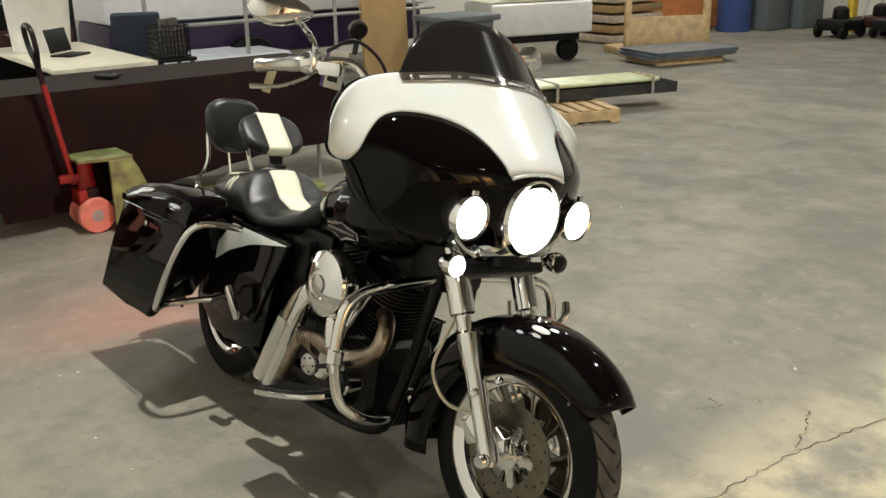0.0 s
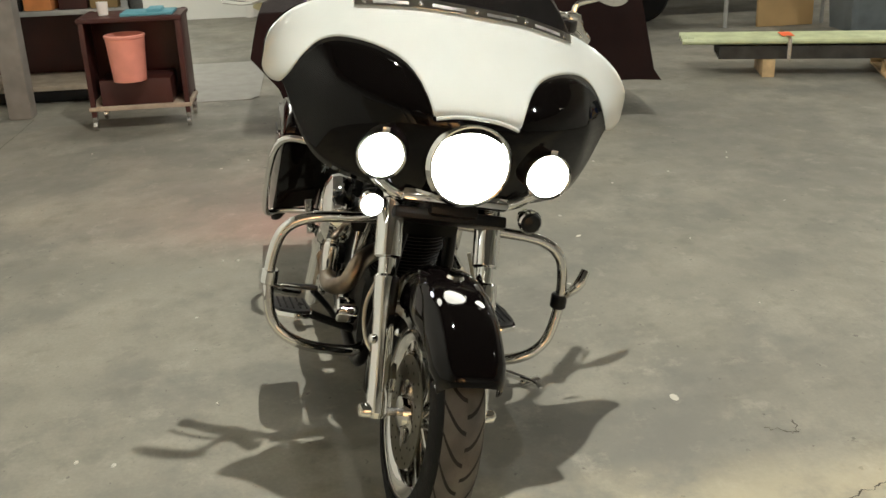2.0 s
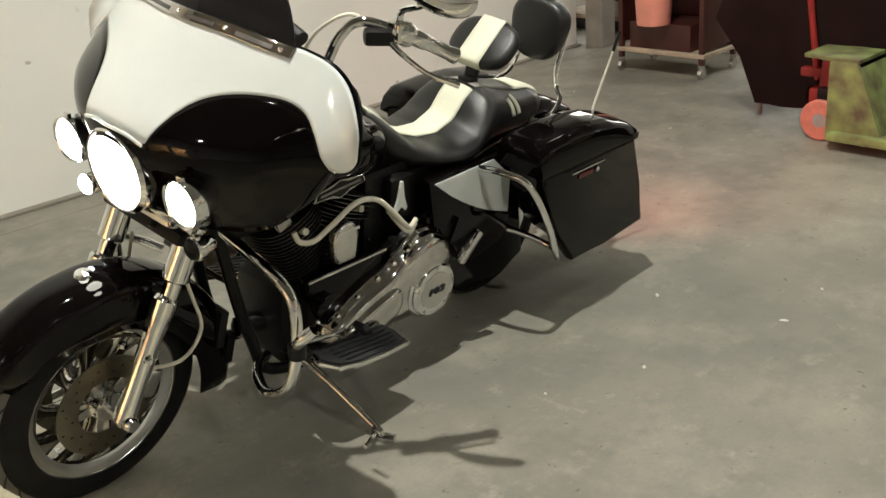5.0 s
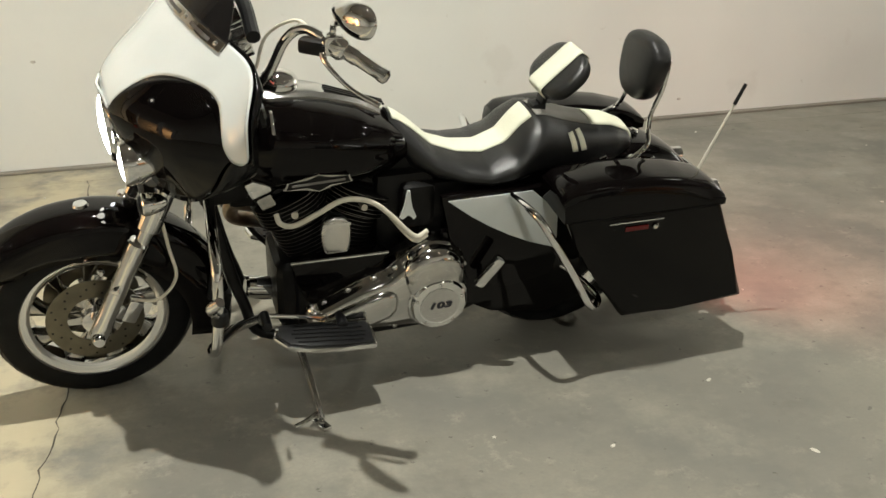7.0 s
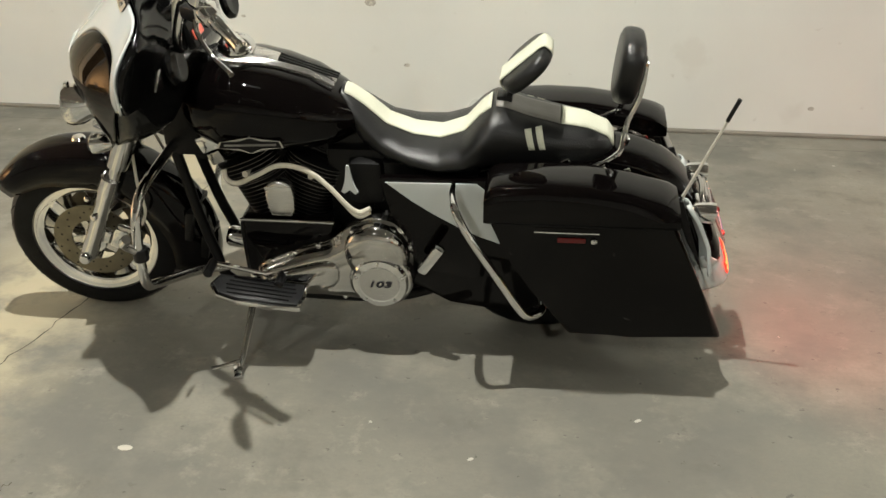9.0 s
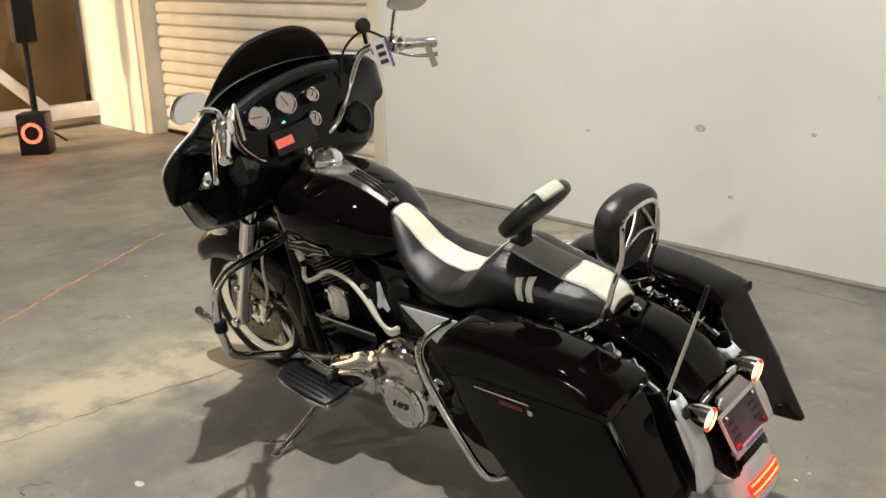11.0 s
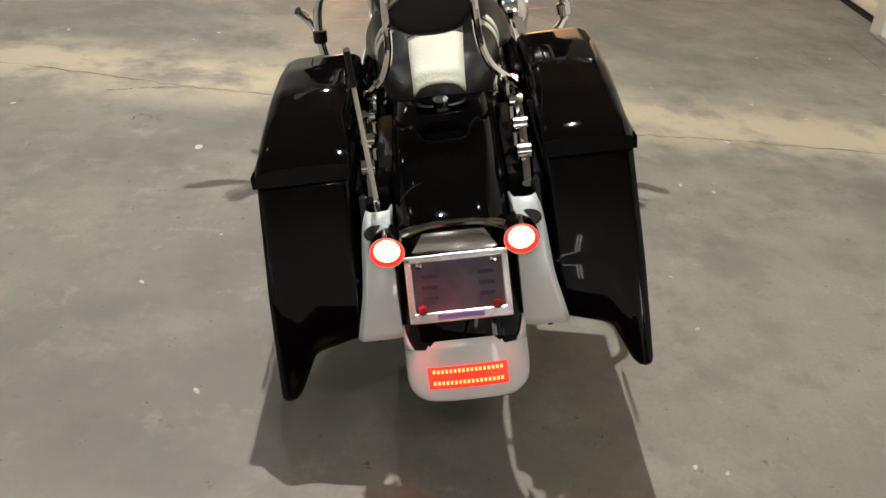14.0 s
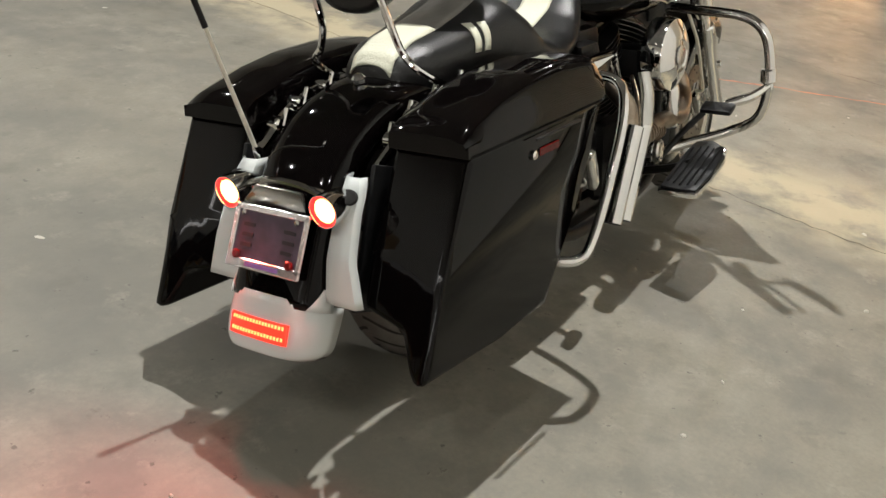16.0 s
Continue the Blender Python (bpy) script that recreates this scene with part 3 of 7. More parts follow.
for q in range(5):
    a = 2 * math.pi * q / 5
    part("cover_screw", lathe([(0.0045, 0), (0.0045, 0.002), (0, 0.002)], axis_pose((0.846, -0.232, 0.356), (0.15, -1, 0)) @ Matrix.Translation((0.024 * math.cos(a), 0.024 * math.sin(a), 0.017)), 8), GROOVE, timer)
part("cam_cover", merge(lathe([(0.062, 0), (0.062, 0.03), (0.052, 0.042), (0, 0.044)], axis_pose((0.80, -0.135, 0.34), (0, -1, 0)), 32), lathe([(0.042, 0), (0.042, 0.06), (0.035, 0.066), (0, 0.066)], axis_pose((0.96, -0.13, 0.32), (0, -1, 0)), 28)), CHROME, engine, "round chrome cam cover")
part("oil_filter", lathe([(0.036, 0), (0.038, 0.01), (0.038, 0.09), (0.030, 0.10)], axis_pose((1.03, 0, 0.30), (1, 0, 0.2)), 24), CHROME, engine)
part("voltage_regulator", box((0.03, 0.13, 0.09), pose(1.20, 0, 0.30, 0, -12, 0), 0.006), ENGINE_BLACK, engine)

# engine guards, highway pegs, boards
for s, side in ((1, "left"), (-1, "right")):
    part("engine_guard", tube([(1.225, s * 0.05, 0.735), (1.235, s * 0.22, 0.725), (1.243, s * 0.345, 0.712), (1.245, s * 0.412, 0.668), (1.25, s * 0.436, 0.58), (1.258, s * 0.435, 0.48), (1.268, s * 0.408, 0.39), (1.27, s * 0.325, 0.335), (1.19, s * 0.18, 0.285), (1.10, s * 0.11, 0.26)], 0.0165, n=16), CHROME, bike, "bent chrome tube engine guard")
    part("guard_clamp", lathe([(0.022, -0.022), (0.025, -0.018), (0.025, 0.018), (0.022, 0.022)], axis_pose((1.25, s * 0.436, 0.53), (0, -s * 0.05, 1)), 18), CHROME if s < 0 else BLACK_PLASTIC, bike)
    pg = part("highway_peg", tube([(1.25, s * 0.44, 0.535), (1.275, s * 0.475, 0.59), (1.25, s * 0.50, 0.63)] if s > 0 else [(1.25, s * 0.44, 0.50), (1.19, s * 0.40, 0.47), (1.15, s * 0.34, 0.45)], [0.010, 0.014, 0.017, 0.015], n=14), CHROME, bike, "folded highway foot peg")
    yb = s * 0.335
    mb = Matrix.Translation((0.925, yb, 0.312 if s > 0 else 0.285)) @ pose(0, 0, 0, 0, -7 if s > 0 else -15, 0)
    outl = [(-0.155, -0.06), (-0.16, 0.0), (-0.155, 0.062), (-0.05, 0.070), (0.06, 0.070), (0.13, 0.052), (0.165, 0.0), (0.15, -0.055), (0.05, -0.062)]
    outl = [(x, y * s) for x, y in outl]
    bd = part("footboard", slab(outl, 0.018, mb, 0.006), CHROME, bike, "chrome-edged footboard with ribbed rubber")
    part("rubber_pad", slab([(x * 0.93, y * 0.90) for x, y in outl], 0.008, mb @ Matrix.Translation((0, 0, 0.017)), 0.003), BLACK_PLASTIC, bd)
    ribs = bmesh.new()
    for q in range(5):
        box((0.24 - abs(q - 2) * 0.015, 0.006, 0.006), mb @ Matrix.Translation((-0.01, (q - 2) * 0.021, 0.027)), 0.002, 1, bm=ribs)
    part("ribs", ribs, RUBBER, bd)
    part("board_bracket", tube([(0.95, s * 0.13, 0.25), (0.94, s * 0.25, 0.28), (0.93, s * 0.32, 0.31)], 0.014, n=10), ENGINE_BLACK, bike)
part("brake_pedal", merge(box((0.055, 0.10, 0.016), pose(1.10, -0.33, 0.445, 0, -20, 0), 0.006), tube([(1.09, -0.29, 0.43), (1.05, -0.24, 0.37), (0.97, -0.20, 0.30)], 0.010, n=10)), BLACK_PLASTIC, bike, "rubber-topped brake pedal")
part("side_stand", merge(tube([(1.00, 0.14, 0.225), (0.985, 0.26, 0.19), (0.975, 0.40, 0.145), (0.972, 0.49, 0.118)], [0.017, 0.014, 0.013, 0.012], n=12), merge(box((0.03, 0.075, 0.012), Matrix.Translation((0.975, 0.505, 0.113)) @ pose(0, 0, 0, 11.5, 0, 20), 0.004), tube([(0.972, 0.46, 0.128), (1.02, 0.50, 0.135), (1.06, 0.515, 0.132)], 0.007, n=8))), CHROME, bike, "chrome side stand swung out to the floor")
for s in (1, -1):
    pp = merge(tube([(0.36, s * 0.20, 0.37), (0.36, s * 0.235, 0.39)], 0.012, smooth=False), box((0.036, 0.034, 0.132), Matrix.Translation((0.350, s * 0.258, 0.428)) @ pose(0, 0, 0, -s * 8, -32, 0), 0.012))
    part("passenger_peg", pp, CHROME, bike, "folded chrome passenger peg")

part("battery_box", merge(box((0.20, 0.22, 0.30), pose(0.605, 0, 0.60), 0.03), box((0.12, 0.30, 0.16), pose(0.57, 0, 0.64), 0.03)), ENGINE_BLACK, bike)
part("frame_core", merge(box((0.66, 0.15, 0.16), pose(0.84, 0, 0.745), 0.03), merge(box((0.36, 0.24, 0.36), pose(0.38, 0, 0.53), 0.03), box((0.16, 0.18, 0.22), pose(1.18, 0, 0.80), 0.03))), ENGINE_BLACK, bike)
# tank
tank_rings = []
for x, w, lo, hi, e in ((0.565, 0.05, 0.80, 0.858, 2.2), (0.60, 0.095, 0.775, 0.880, 2.3), (0.66, 0.145, 0.752, 0.920, 2.4), (0.75, 0.188, 0.738, 0.968, 2.5), (0.85, 0.213, 0.732, 1.000, 2.6), (0.94, 0.222, 0.735, 1.020, 2.6), (1.03, 0.215, 0.745, 1.026, 2.6), (1.10, 0.188, 0.765, 1.018, 2.5), (1.145, 0.145, 0.79, 1.000, 2.4), (1.172, 0.08, 0.82, 0.975, 2.2)):
    tank_rings.append((x, w, lo, hi, e))
tr = []
for i in range(len(tank_rings) - 1):
    for q in range(4):
        f = q / 4
        a, b = tank_rings[i], tank_rings[i + 1]
        x, w, lo, hi, e = [u + (v - u) * f for u, v in zip(a, b)]
        tr.append(oval(x, 0, (lo + hi) / 2, w, (hi - lo) / 2, 40, e))
tr.append(oval(1.172, 0, 0.8975, 0.08, 0.0775, 40, 2.2))
tank = part("fuel_tank", loft(tr), BLACK_PAINT, bike, "glossy black fuel tank", sharp=60)
part("tank_console", loft([[Vector((x, y, z + dz)) for y, dz in ((-w, -0.02), (-w, 0), (-w * 0.7, 0.012), (w * 0.7, 0.012), (w, 0), (w, -0.02))] for x, w, z in ((0.672, 0.028, 0.932), (0.70, 0.032, 0.950), (0.75, 0.037, 0.976), (0.84, 0.043, 1.004), (0.90, 0.052, 1.019), (0.96, 0.068, 1.029), (1.02, 0.074, 1.034), (1.07, 0.058, 1.032), (1.10, 0.024, 1.024))]), SATIN, tank, "long chrome tank console")
part("filler_cap", lathe([(0.060, 0), (0.062, 0.012), (0.058, 0.028), (0.045, 0.044), (0.022, 0.054), (0, 0.056)], Matrix.Translation((0.985, 0, 1.037)) @ pose(0, 0, 0, 0, -3, 0), 32), CHROME, tank, "domed chrome fuel cap")
lou = bmesh.new()
for q in range(3):
    box((0.20, 0.0075, 0.006), Matrix.Translation((0.752, (q - 1) * 0.0165, 0.9885)) @ pose(0, 0, 0, 0, -19.5, 0), 0.001, 1, bm=lou)
part("console_louvres", lou, ENGINE_BLACK, tank)
for s in (1, -1):
    # badge: a bar between two points with a raised diamond behind it, its wording left as a plain bar
    mbd = Matrix.Translation((0.912, s * 0.2135, 0.815)) @ pose(0, 0, 0, 90 + s * -3, 0, 180 if s > 0 else 0) @ pose(0, 0, 0, 0, 5 if s > 0 else -5, 0)
    bg = part("tank_badge", slab([(-0.108, -0.012), (-0.096, 0.014), (-0.04, 0.017), (0, 0.030), (0.04, 0.017), (0.096, 0.014), (0.108, -0.012), (0.04, -0.015), (0, -0.032), (-0.04, -0.015)], 0.010, mbd, 0.003), DARK_CHROME, tank, "chrome winged tank badge")
    part("badge_field", slab([(-0.099, -0.009), (-0.091, 0.011), (-0.035, 0.013), (0, 0.024), (0.035, 0.013), (0.091, 0.011), (0.099, -0.009), (0.035, -0.011), (0, -0.026), (-0.035, -0.011)], 0.002, mbd @ Matrix.Translation((0, 0, 0.0096))), ENGINE_BLACK, bg)
    part("badge_bar", box((0.165, 0.0075, 0.002), mbd @ Matrix.Translation((0, 0.001, 0.0122)), 0.0005, 1), DULL, bg)

# seat
SEAT = ((-0.222, 0.060, 0.774, 0.705, 2.2), (-0.205, 0.085, 0.797, 0.700, 2.4), (-0.14, 0.118, 0.823, 0.690, 2.7), (-0.05, 0.135, 0.838, 0.690, 2.8), (0.05, 0.145, 0.863, 0.690, 2.8), (0.12, 0.155, 0.887, 0.690, 2.8), (0.16, 0.165, 0.889, 0.690, 2.7), (0.20, 0.178, 0.856, 0.688, 2.6), (0.25, 0.188, 0.797, 0.685, 2.5), (0.33, 0.188, 0.768, 0.685, 2.4), (0.42, 0.170, 0.778, 0.690, 2.3), (0.505, 0.140, 0.812, 0.705, 2.2), (0.575, 0.108, 0.879, 0.730, 2.2), (0.620, 0.080, 0.914, 0.790, 2.2), (0.648, 0.050, 0.930, 0.86, 2.0))


def seat_at(x):
    out = [interp(x, [(r[0], r[k]) for r in SEAT]) for k in range(1, 5)]
    return out


def seat_ring(x, n=40):
    w, hi, lo, e = seat_at(x)
    return oval(x, 0, (hi + lo) / 2, w, (hi - lo) / 2, n, e)


xs = [-0.222 + 0.870 * q / 60 for q in range(61)]
seat = part("seat", loft([seat_ring(x) for x in xs]), LEATHER, bike, "black leather seat with a cream centre stripe", sharp=70)


def seat_patch(name, x0, x1, half, material, lift=0.004, n=24, widths=None):
    rows = []
    for q in range(n + 1):
        x = x0 + (x1 - x0) * q / n
        w, hi, lo, e = seat_at(x)
        hw = widths[0] + (widths[1] - widths[0]) * q / n if widths else half
        row = []
        for j in range(9):
            y = hw * (j - 4) / 4
            k = max(0.0, 1 - min(1, abs(y) / w) ** e) ** (1 / e)
            row.append(Vector((x, y, (hi + lo) / 2 + (hi - lo) / 2 * k + lift * (1 - 0.8 * (abs(j - 4) / 4) ** 6))))
        rows.append(row)
    return part(name, loft(rows, cap=False, closed=False), material, seat, sharp=60, solid=0.004)


seat_patch("cream_stripe", 0.165, 0.638, 0.055, CREAM_LEATHER, n=40, widths=(0.058, 0.040))
seat_patch("grey_insert", -0.055, 0.150, 0.055, GREY_LEATHER, widths=(0.062, 0.058))
seat_patch("cream_stripe", -0.225, -0.058, 0.06, CREAM_LEATHER, lift=0.006, widths=(0.055, 0.062))
for s in (1, -1):
    for dx in (0.0, 0.033):
        rows = []
        for q in range(7):
            z = 0.782 + 0.060 * q / 6
            row = []
            for x in (-0.002 + dx, 0.018 + dx):
                xx = x + (z - 0.782) * 0.25 - 0.01
                w, hi, lo, e = seat_at(xx)
                k = max(0.0, 1 - min(1, abs(z - (hi + lo) / 2) / ((hi - lo) / 2)) ** e) ** (1 / e)
                row.append(Vector((xx, s * (w * k + 0.002), z)))
            rows.append(row)
        part("side_stripe", loft(rows, cap=False, closed=False), CREAM_LEATHER, seat, solid=0.003)


def pad(name, m, hw, hh, t, material, label, taper=0.0):
    """A rounded upholstered pad in the x, y plane of m."""
    rings = []
    for q in range(11):
        f = q / 10 * 2 - 1
        k = math.sqrt(max(0.0, 1 - f * f)) ** 0.7
        ring = []
        for j in range(36):
            a = 2 * math.pi * j / 36
            c, s = math.cos(a), math.sin(a)
            x, y = math.copysign(abs(c) ** 0.75, c), math.copysign(abs(s) ** 0.75, s)
            ring.append(m @ Vector((hw * (0.80 + 0.20 * k) * x * (1 + taper * y), hh * (0.80 + 0.20 * k) * y, f * t)))
        rings.append(ring)
    return part(name, loft(rings), material, bike, label, sharp=70)


dbm = Matrix.Translation((0.055, 0, 1.010)) @ pose(0, 0, 0, 0, 42, 0) @ pose(0, 0, 0, 0, 0, 90)
db = pad("rider_backrest", dbm, 0.132, 0.094, 0.025, LEATHER, "black backrest pad with a cream stripe", 0.0)
prof = []
for f in (-0.5, -0.1, 0.25, 0.5, 0.7, 0.85, 0.95, 1.0):
    k = math.sqrt(max(0.0, 1 - f * f)) ** 0.7
    prof.append((-0.094 * (0.80 + 0.20 * k) - 0.002, 0.025 * f + (0.003 if f > 0.6 else 0)))
prof += [(-0.03, 0.0285), (0.03, 0.0285)] + [(-y, z) for y, z in reversed(prof)]
part("cream_stripe", loft([[dbm @ Vector((x, y, z)) for x in (-0.050, -0.025, 0, 0.025, 0.050)] for y, z in prof], cap=False, closed=False), CREAM_LEATHER, db, "cream leather stripe", sharp=60, solid=0.003)
part("backrest_post", merge(box((0.018, 0.05, 0.13), Matrix.Translation((0.105, 0, 0.925)) @ pose(0, 0, 0, 0, -14, 0), 0.004), merge(box((0.05, 0.055, 0.045), pose(0.125, 0, 0.885), 0.008), lathe([(0.012, -0.035), (0.012, 0.035)], axis_pose((0.085, 0, 0.985), (0, 1, 0)), 12))), BLACK_PLASTIC, bike, "black folding backrest post")
sbm = Matrix.Translation((-0.256, 0, 1.004)) @ pose(0, 0, 0, 0, -8, 0) @ pose(0, 0, 0, 90, 0, 90)
pad("passenger_backrest", sbm, 0.116, 0.112, 0.036, LEATHER, "black padded passenger backrest", 0.16)
sis = bmesh.new()
for s in (1, -1):
    tube([(-0.300, s * 0.070, 1.064), (-0.302, s * 0.084, 1.040), (-0.292, s * 0.088, 0.95), (-0.262, s * 0.094, 0.87), (-0.250, s * 0.112, 0.815), (-0.235, s * 0.145, 0.778), (-0.16, s * 0.165, 0.735), (-0.09, s * 0.175, 0.715)], 0.0085, n=10, k=5, bm=sis)
tube([(-0.300, -0.070, 1.064), (-0.299, -0.03, 1.073), (-0.299, 0.03, 1.073), (-0.300, 0.070, 1.064)], 0.0085, n=10, bm=sis)
part("sissy_bar", sis, CHROME, bike, "chrome passenger backrest frame")
web = bmesh.new()
tube([(-0.294, 0.084, 0.965), (-0.302, 0.045, 0.993), (-0.303, 0.0, 1.002), (-0.302, -0.045, 0.993), (-0.294, -0.084, 0.965)], 0.005, n=8, bm=web)
tube([(-0.295, 0.083, 0.970), (-0.303, 0.045, 1.020), (-0.302, 0.012, 1.072)], 0.005, n=8, bm=web)
tube([(-0.295, -0.083, 0.970), (-0.303, -0.045, 1.020), (-0.302, -0.012, 1.072)], 0.005, n=8, bm=web)
part("bar_webbing", web, SATIN, bike)

# rear wheel, fender and swingarm
rw, rm = wheel("rear_wheel", 0.0, 0.32, 0.088, 0.205, 9, False, "black road tyre")
brake_disc(rw, rm, 1, 0.146, 0.085, 0.078)
part("belt_pulley", lathe([(0.12, -0.105), (0.125, -0.10), (0.125, -0.075), (0.12, -0.07)], rm, 48), ENGINE_BLACK, rw)
for s in (1, -1):
    part("swingarm", box((0.50, 0.035, 0.07), pose(0.20, s * 0.135, 0.32), 0.012), ENGINE_BLACK, bike)
    part("shock", tube([(0.02, s * 0.155, 0.36), (0.14, s * 0.155, 0.62)], 0.026, smooth=False), ENGINE_BLACK, bike)
part("rear_brake_caliper", box((0.10, 0.05, 0.06), pose(0.11, -0.12, 0.38, 0, -30, 0), 0.014), DULL, bike)
REAR = ((0.30, 0.62), (0.20, 0.70), (0.05, 0.735), (-0.08, 0.752), (-0.20, 0.752), (-0.31, 0.733), (-0.40, 0.692), (-0.47, 0.628), (-0.525, 0.545), (-0.565, 0.460), (-0.595, 0.395), (-0.618, 0.335), (-0.633, 0.290), (-0.640, 0.266))
rp = [(p.x, p.z) for p in spline([(x, 0, z) for x, z in REAR], 4)]
cut = next(i for i, p in enumerate(rp) if p[1] < 0.366 and p[0] < 0)
rwid = [interp(i / (len(rp) - 1), ((0, 0.105), (0.5, 0.112), (1, 0.122))) for i in range(len(rp))]
rdep = [interp(i / (len(rp) - 1), ((0, 0.05), (0.4, 0.07), (0.8, 0.075), (1, 0.06))) for i in range(len(rp))]
part("rear_fender", sweep_fender(rp[:cut + 1], rwid[:cut + 1], rdep[:cut + 1]), BLACK_PAINT, bike, "glossy black rear fender", solid=0.005)
tip = part("fender_tip", sweep_fender([(x - 0.004 * min(1, (i / 4)), z) for i, (x, z) in enumerate(rp[cut - 1:])], [(w + 0.005) * (1 - 0.17 * (i / (len(rwid) - cut)) ** 4) for i, w in enumerate(rwid[cut - 1:])], [d + 0.03 for d in rdep[cut - 1:]]), WHITE_PAINT, bike, "cream painted fender extension", solid=0.006)


def on_tip(z, y, lift):
    """A point of the tip's outer face, lifted off it."""
    i = min(range(len(rp) - 1), key=lambda j: abs(rp[j][1] - z) + (9 if rp[j][0] > 0 else 0))
    f = (z - rp[i][1]) / (rp[i + 1][1] - rp[i][1])
    x = rp[i][0] + (rp[i + 1][0] - rp[i][0]) * f - 0.004
    d = (Vector((rp[i + 1][0], 0, rp[i + 1][1])) - Vector((rp[i][0], 0, rp[i][1]))).normalized()
    nrm = Vector((d.z, 0, -d.x))
    k = math.sqrt(1 - (abs(y) / (rwid[i] + 0.005)) ** (2 / 0.62))
    return Vector((x, y, z)) - nrm * ((rdep[i] + 0.03) * (1 - k ** 0.62) - lift)


for s in (1, -1):
    shoulder = []
    for i in range(len(rp)):
        if rp[i][0] < 0 and 0.355 < rp[i][1] < 0.425:
            d = (Vector((rp[i + 1][0], 0, rp[i + 1][1])) - Vector((rp[i - 1][0], 0, rp[i - 1][1]))).normalized()
            nrm = Vector((d.z, 0, -d.x))
            row = []
            for q in range(7):
                a = math.pi / 2 * (interp(rp[i][1], ((0.355, 0.45), (0.39, 0.72), (0.425, 0.90))) * (1 - q / 6) + q / 6)
                k = abs(math.cos(a)) ** 0.62
                row.append(Vector((rp[i][0], 0, rp[i][1])) + Vector((0, s * (rwid[i] + 0.005) * math.sin(a) ** 0.62, 0)) - nrm * (rdep[i] * (1 - k) - 0.004))
            shoulder.append(row)
    part("tip_shoulder", loft(shoulder, cap=False, closed=False), WHITE_PAINT, tip, solid=0.004)
strip = part("led_strip", loft([[on_tip(z, -0.078 + 0.156 * q / 24, 0.006) for q in range(25)] for z in (0.292, 0.302, 0.312, 0.322, 0.333)], cap=False, closed=False), RED_LED, tip, "lit red tail strip", sharp=60, solid=0.003)
dots = bmesh.new()
for z in (0.303, 0.325):
    for q in range(17):
        y = (q - 8) * 0.0083
        c = on_tip(z, y, 0.0078)
        box((0.002, 0.0050, 0.007), Matrix.Translation(c) @ pose(0, 0, 0, 0, 18, y * 150), 0, bm=dots)
tagged(link("led_dots", dots, RED_LED_DOT, tip), "small bright diodes", kind="stuff")
for s in (1, -1):
    rows = []
    for q in range(15):
        f = q / 14
        z = 0.610 - 0.240 * f
        x = interp(1 - z, ((0.39, -0.470), (0.45, -0.510), (0.54, -0.548), (0.63, -0.560)))
        yo = interp(f, ((0, 0.168), (0.1, 0.178), (0.6, 0.190), (1, 0.212)))
        rows.append([Vector((x + 0.03, s * 0.118, z)), Vector((x + 0.004, s * 0.124, z)), Vector((x, s * 0.14, z)), Vector((x, s * (yo - 0.01), z)), Vector((x + 0.012, s * yo, z))])
    fl = part("filler_panel", loft(rows, cap=False, closed=False), WHITE_PAINT, bike, "cream filler panel beside the fender", solid=0.004)
    part("filler_hole", lathe([(0.0, 0.004), (0.016, 0.004), (0.019, 0)], axis_pose((-0.500, s * 0.150, 0.578), (-1, 0, 0.55)) @ Matrix.Diagonal((1.35, 0.9, 1, 1)), 20, cap=False), GROOVE, fl)
    # tail lamp
    tl = part("turn_signal", lathe([(0.006, 0.075), (0.018, 0.068), (0.029, 0.045), (0.034, 0.015), (0.035, 0.0), (0.0352, -0.015), (0.0325, -0.015), (0.0320, 0.0)], axis_pose((-0.540, s * 0.130, 0.562), (1, 0, 0.10)), 28), CHROME, bike, "chrome bullet tail lamp, lit red")
    part("lens", lathe([(0.0318, 0.0), (0.028, 0.006), (0.016, 0.011), (0.0, 0.012)], axis_pose((-0.540, s * 0.130, 0.562), (-1, 0, -0.10)), 24), RED_GLOW, tl, "glowing red lens")
    part("bulb", lathe([(0.0255, 0.0085), (0.014, 0.0128), (0.0, 0.0137)], axis_pose((-0.540, s * 0.130, 0.562), (-1, 0, -0.10)), 20), BULB_GLOW, tl)
    part("signal_stalk", tube([(-0.515, s * 0.125, 0.565), (-0.505, s * 0.085, 0.575), (-0.505, s * 0.05, 0.578)], 0.011, n=10), CHROME, bike)
    rack = bmesh.new()
    tube([(-0.02, s * 0.165, 0.705), (-0.16, s * 0.165, 0.715), (-0.30, s * 0.165, 0.685), (-0.42, s * 0.160, 0.615)], 0.013, n=10, bm=rack)
    for rx, rz in ((-0.10, 0.722), (-0.20, 0.712), (-0.29, 0.692), (-0.36, 0.660)):
        lathe([(0.014, -0.018), (0.018, -0.014), (0.018, 0.014), (0.014, 0.018)], axis_pose((rx, s * 0.160, rz), (0, 1, 0)), 14, bm=rack)
        box((0.03, 0.012, 0.045), Matrix.Translation((rx + 0.02, s * 0.145, rz + 0.010)) @ pose(0, 0, 0, 0, 25, 0), 0.003, 1, bm=rack)
    # added black pieces that keep light from falling between fender and bag
    part("light_gap_block", box((0.44, 0.075, 0.05), pose(-0.16, s * 0.158, 0.60), 0.01), ENGINE_BLACK, bike)
    part("light_gap_plate", box((0.34, 0.012, 0.30), pose(-0.33, s * 0.175, 0.44, 0, 18, 0), 0.004), BLACK_PLASTIC, bike)
    part("docking_rail", rack, CHROME, bike, "chrome docking rail and clips")
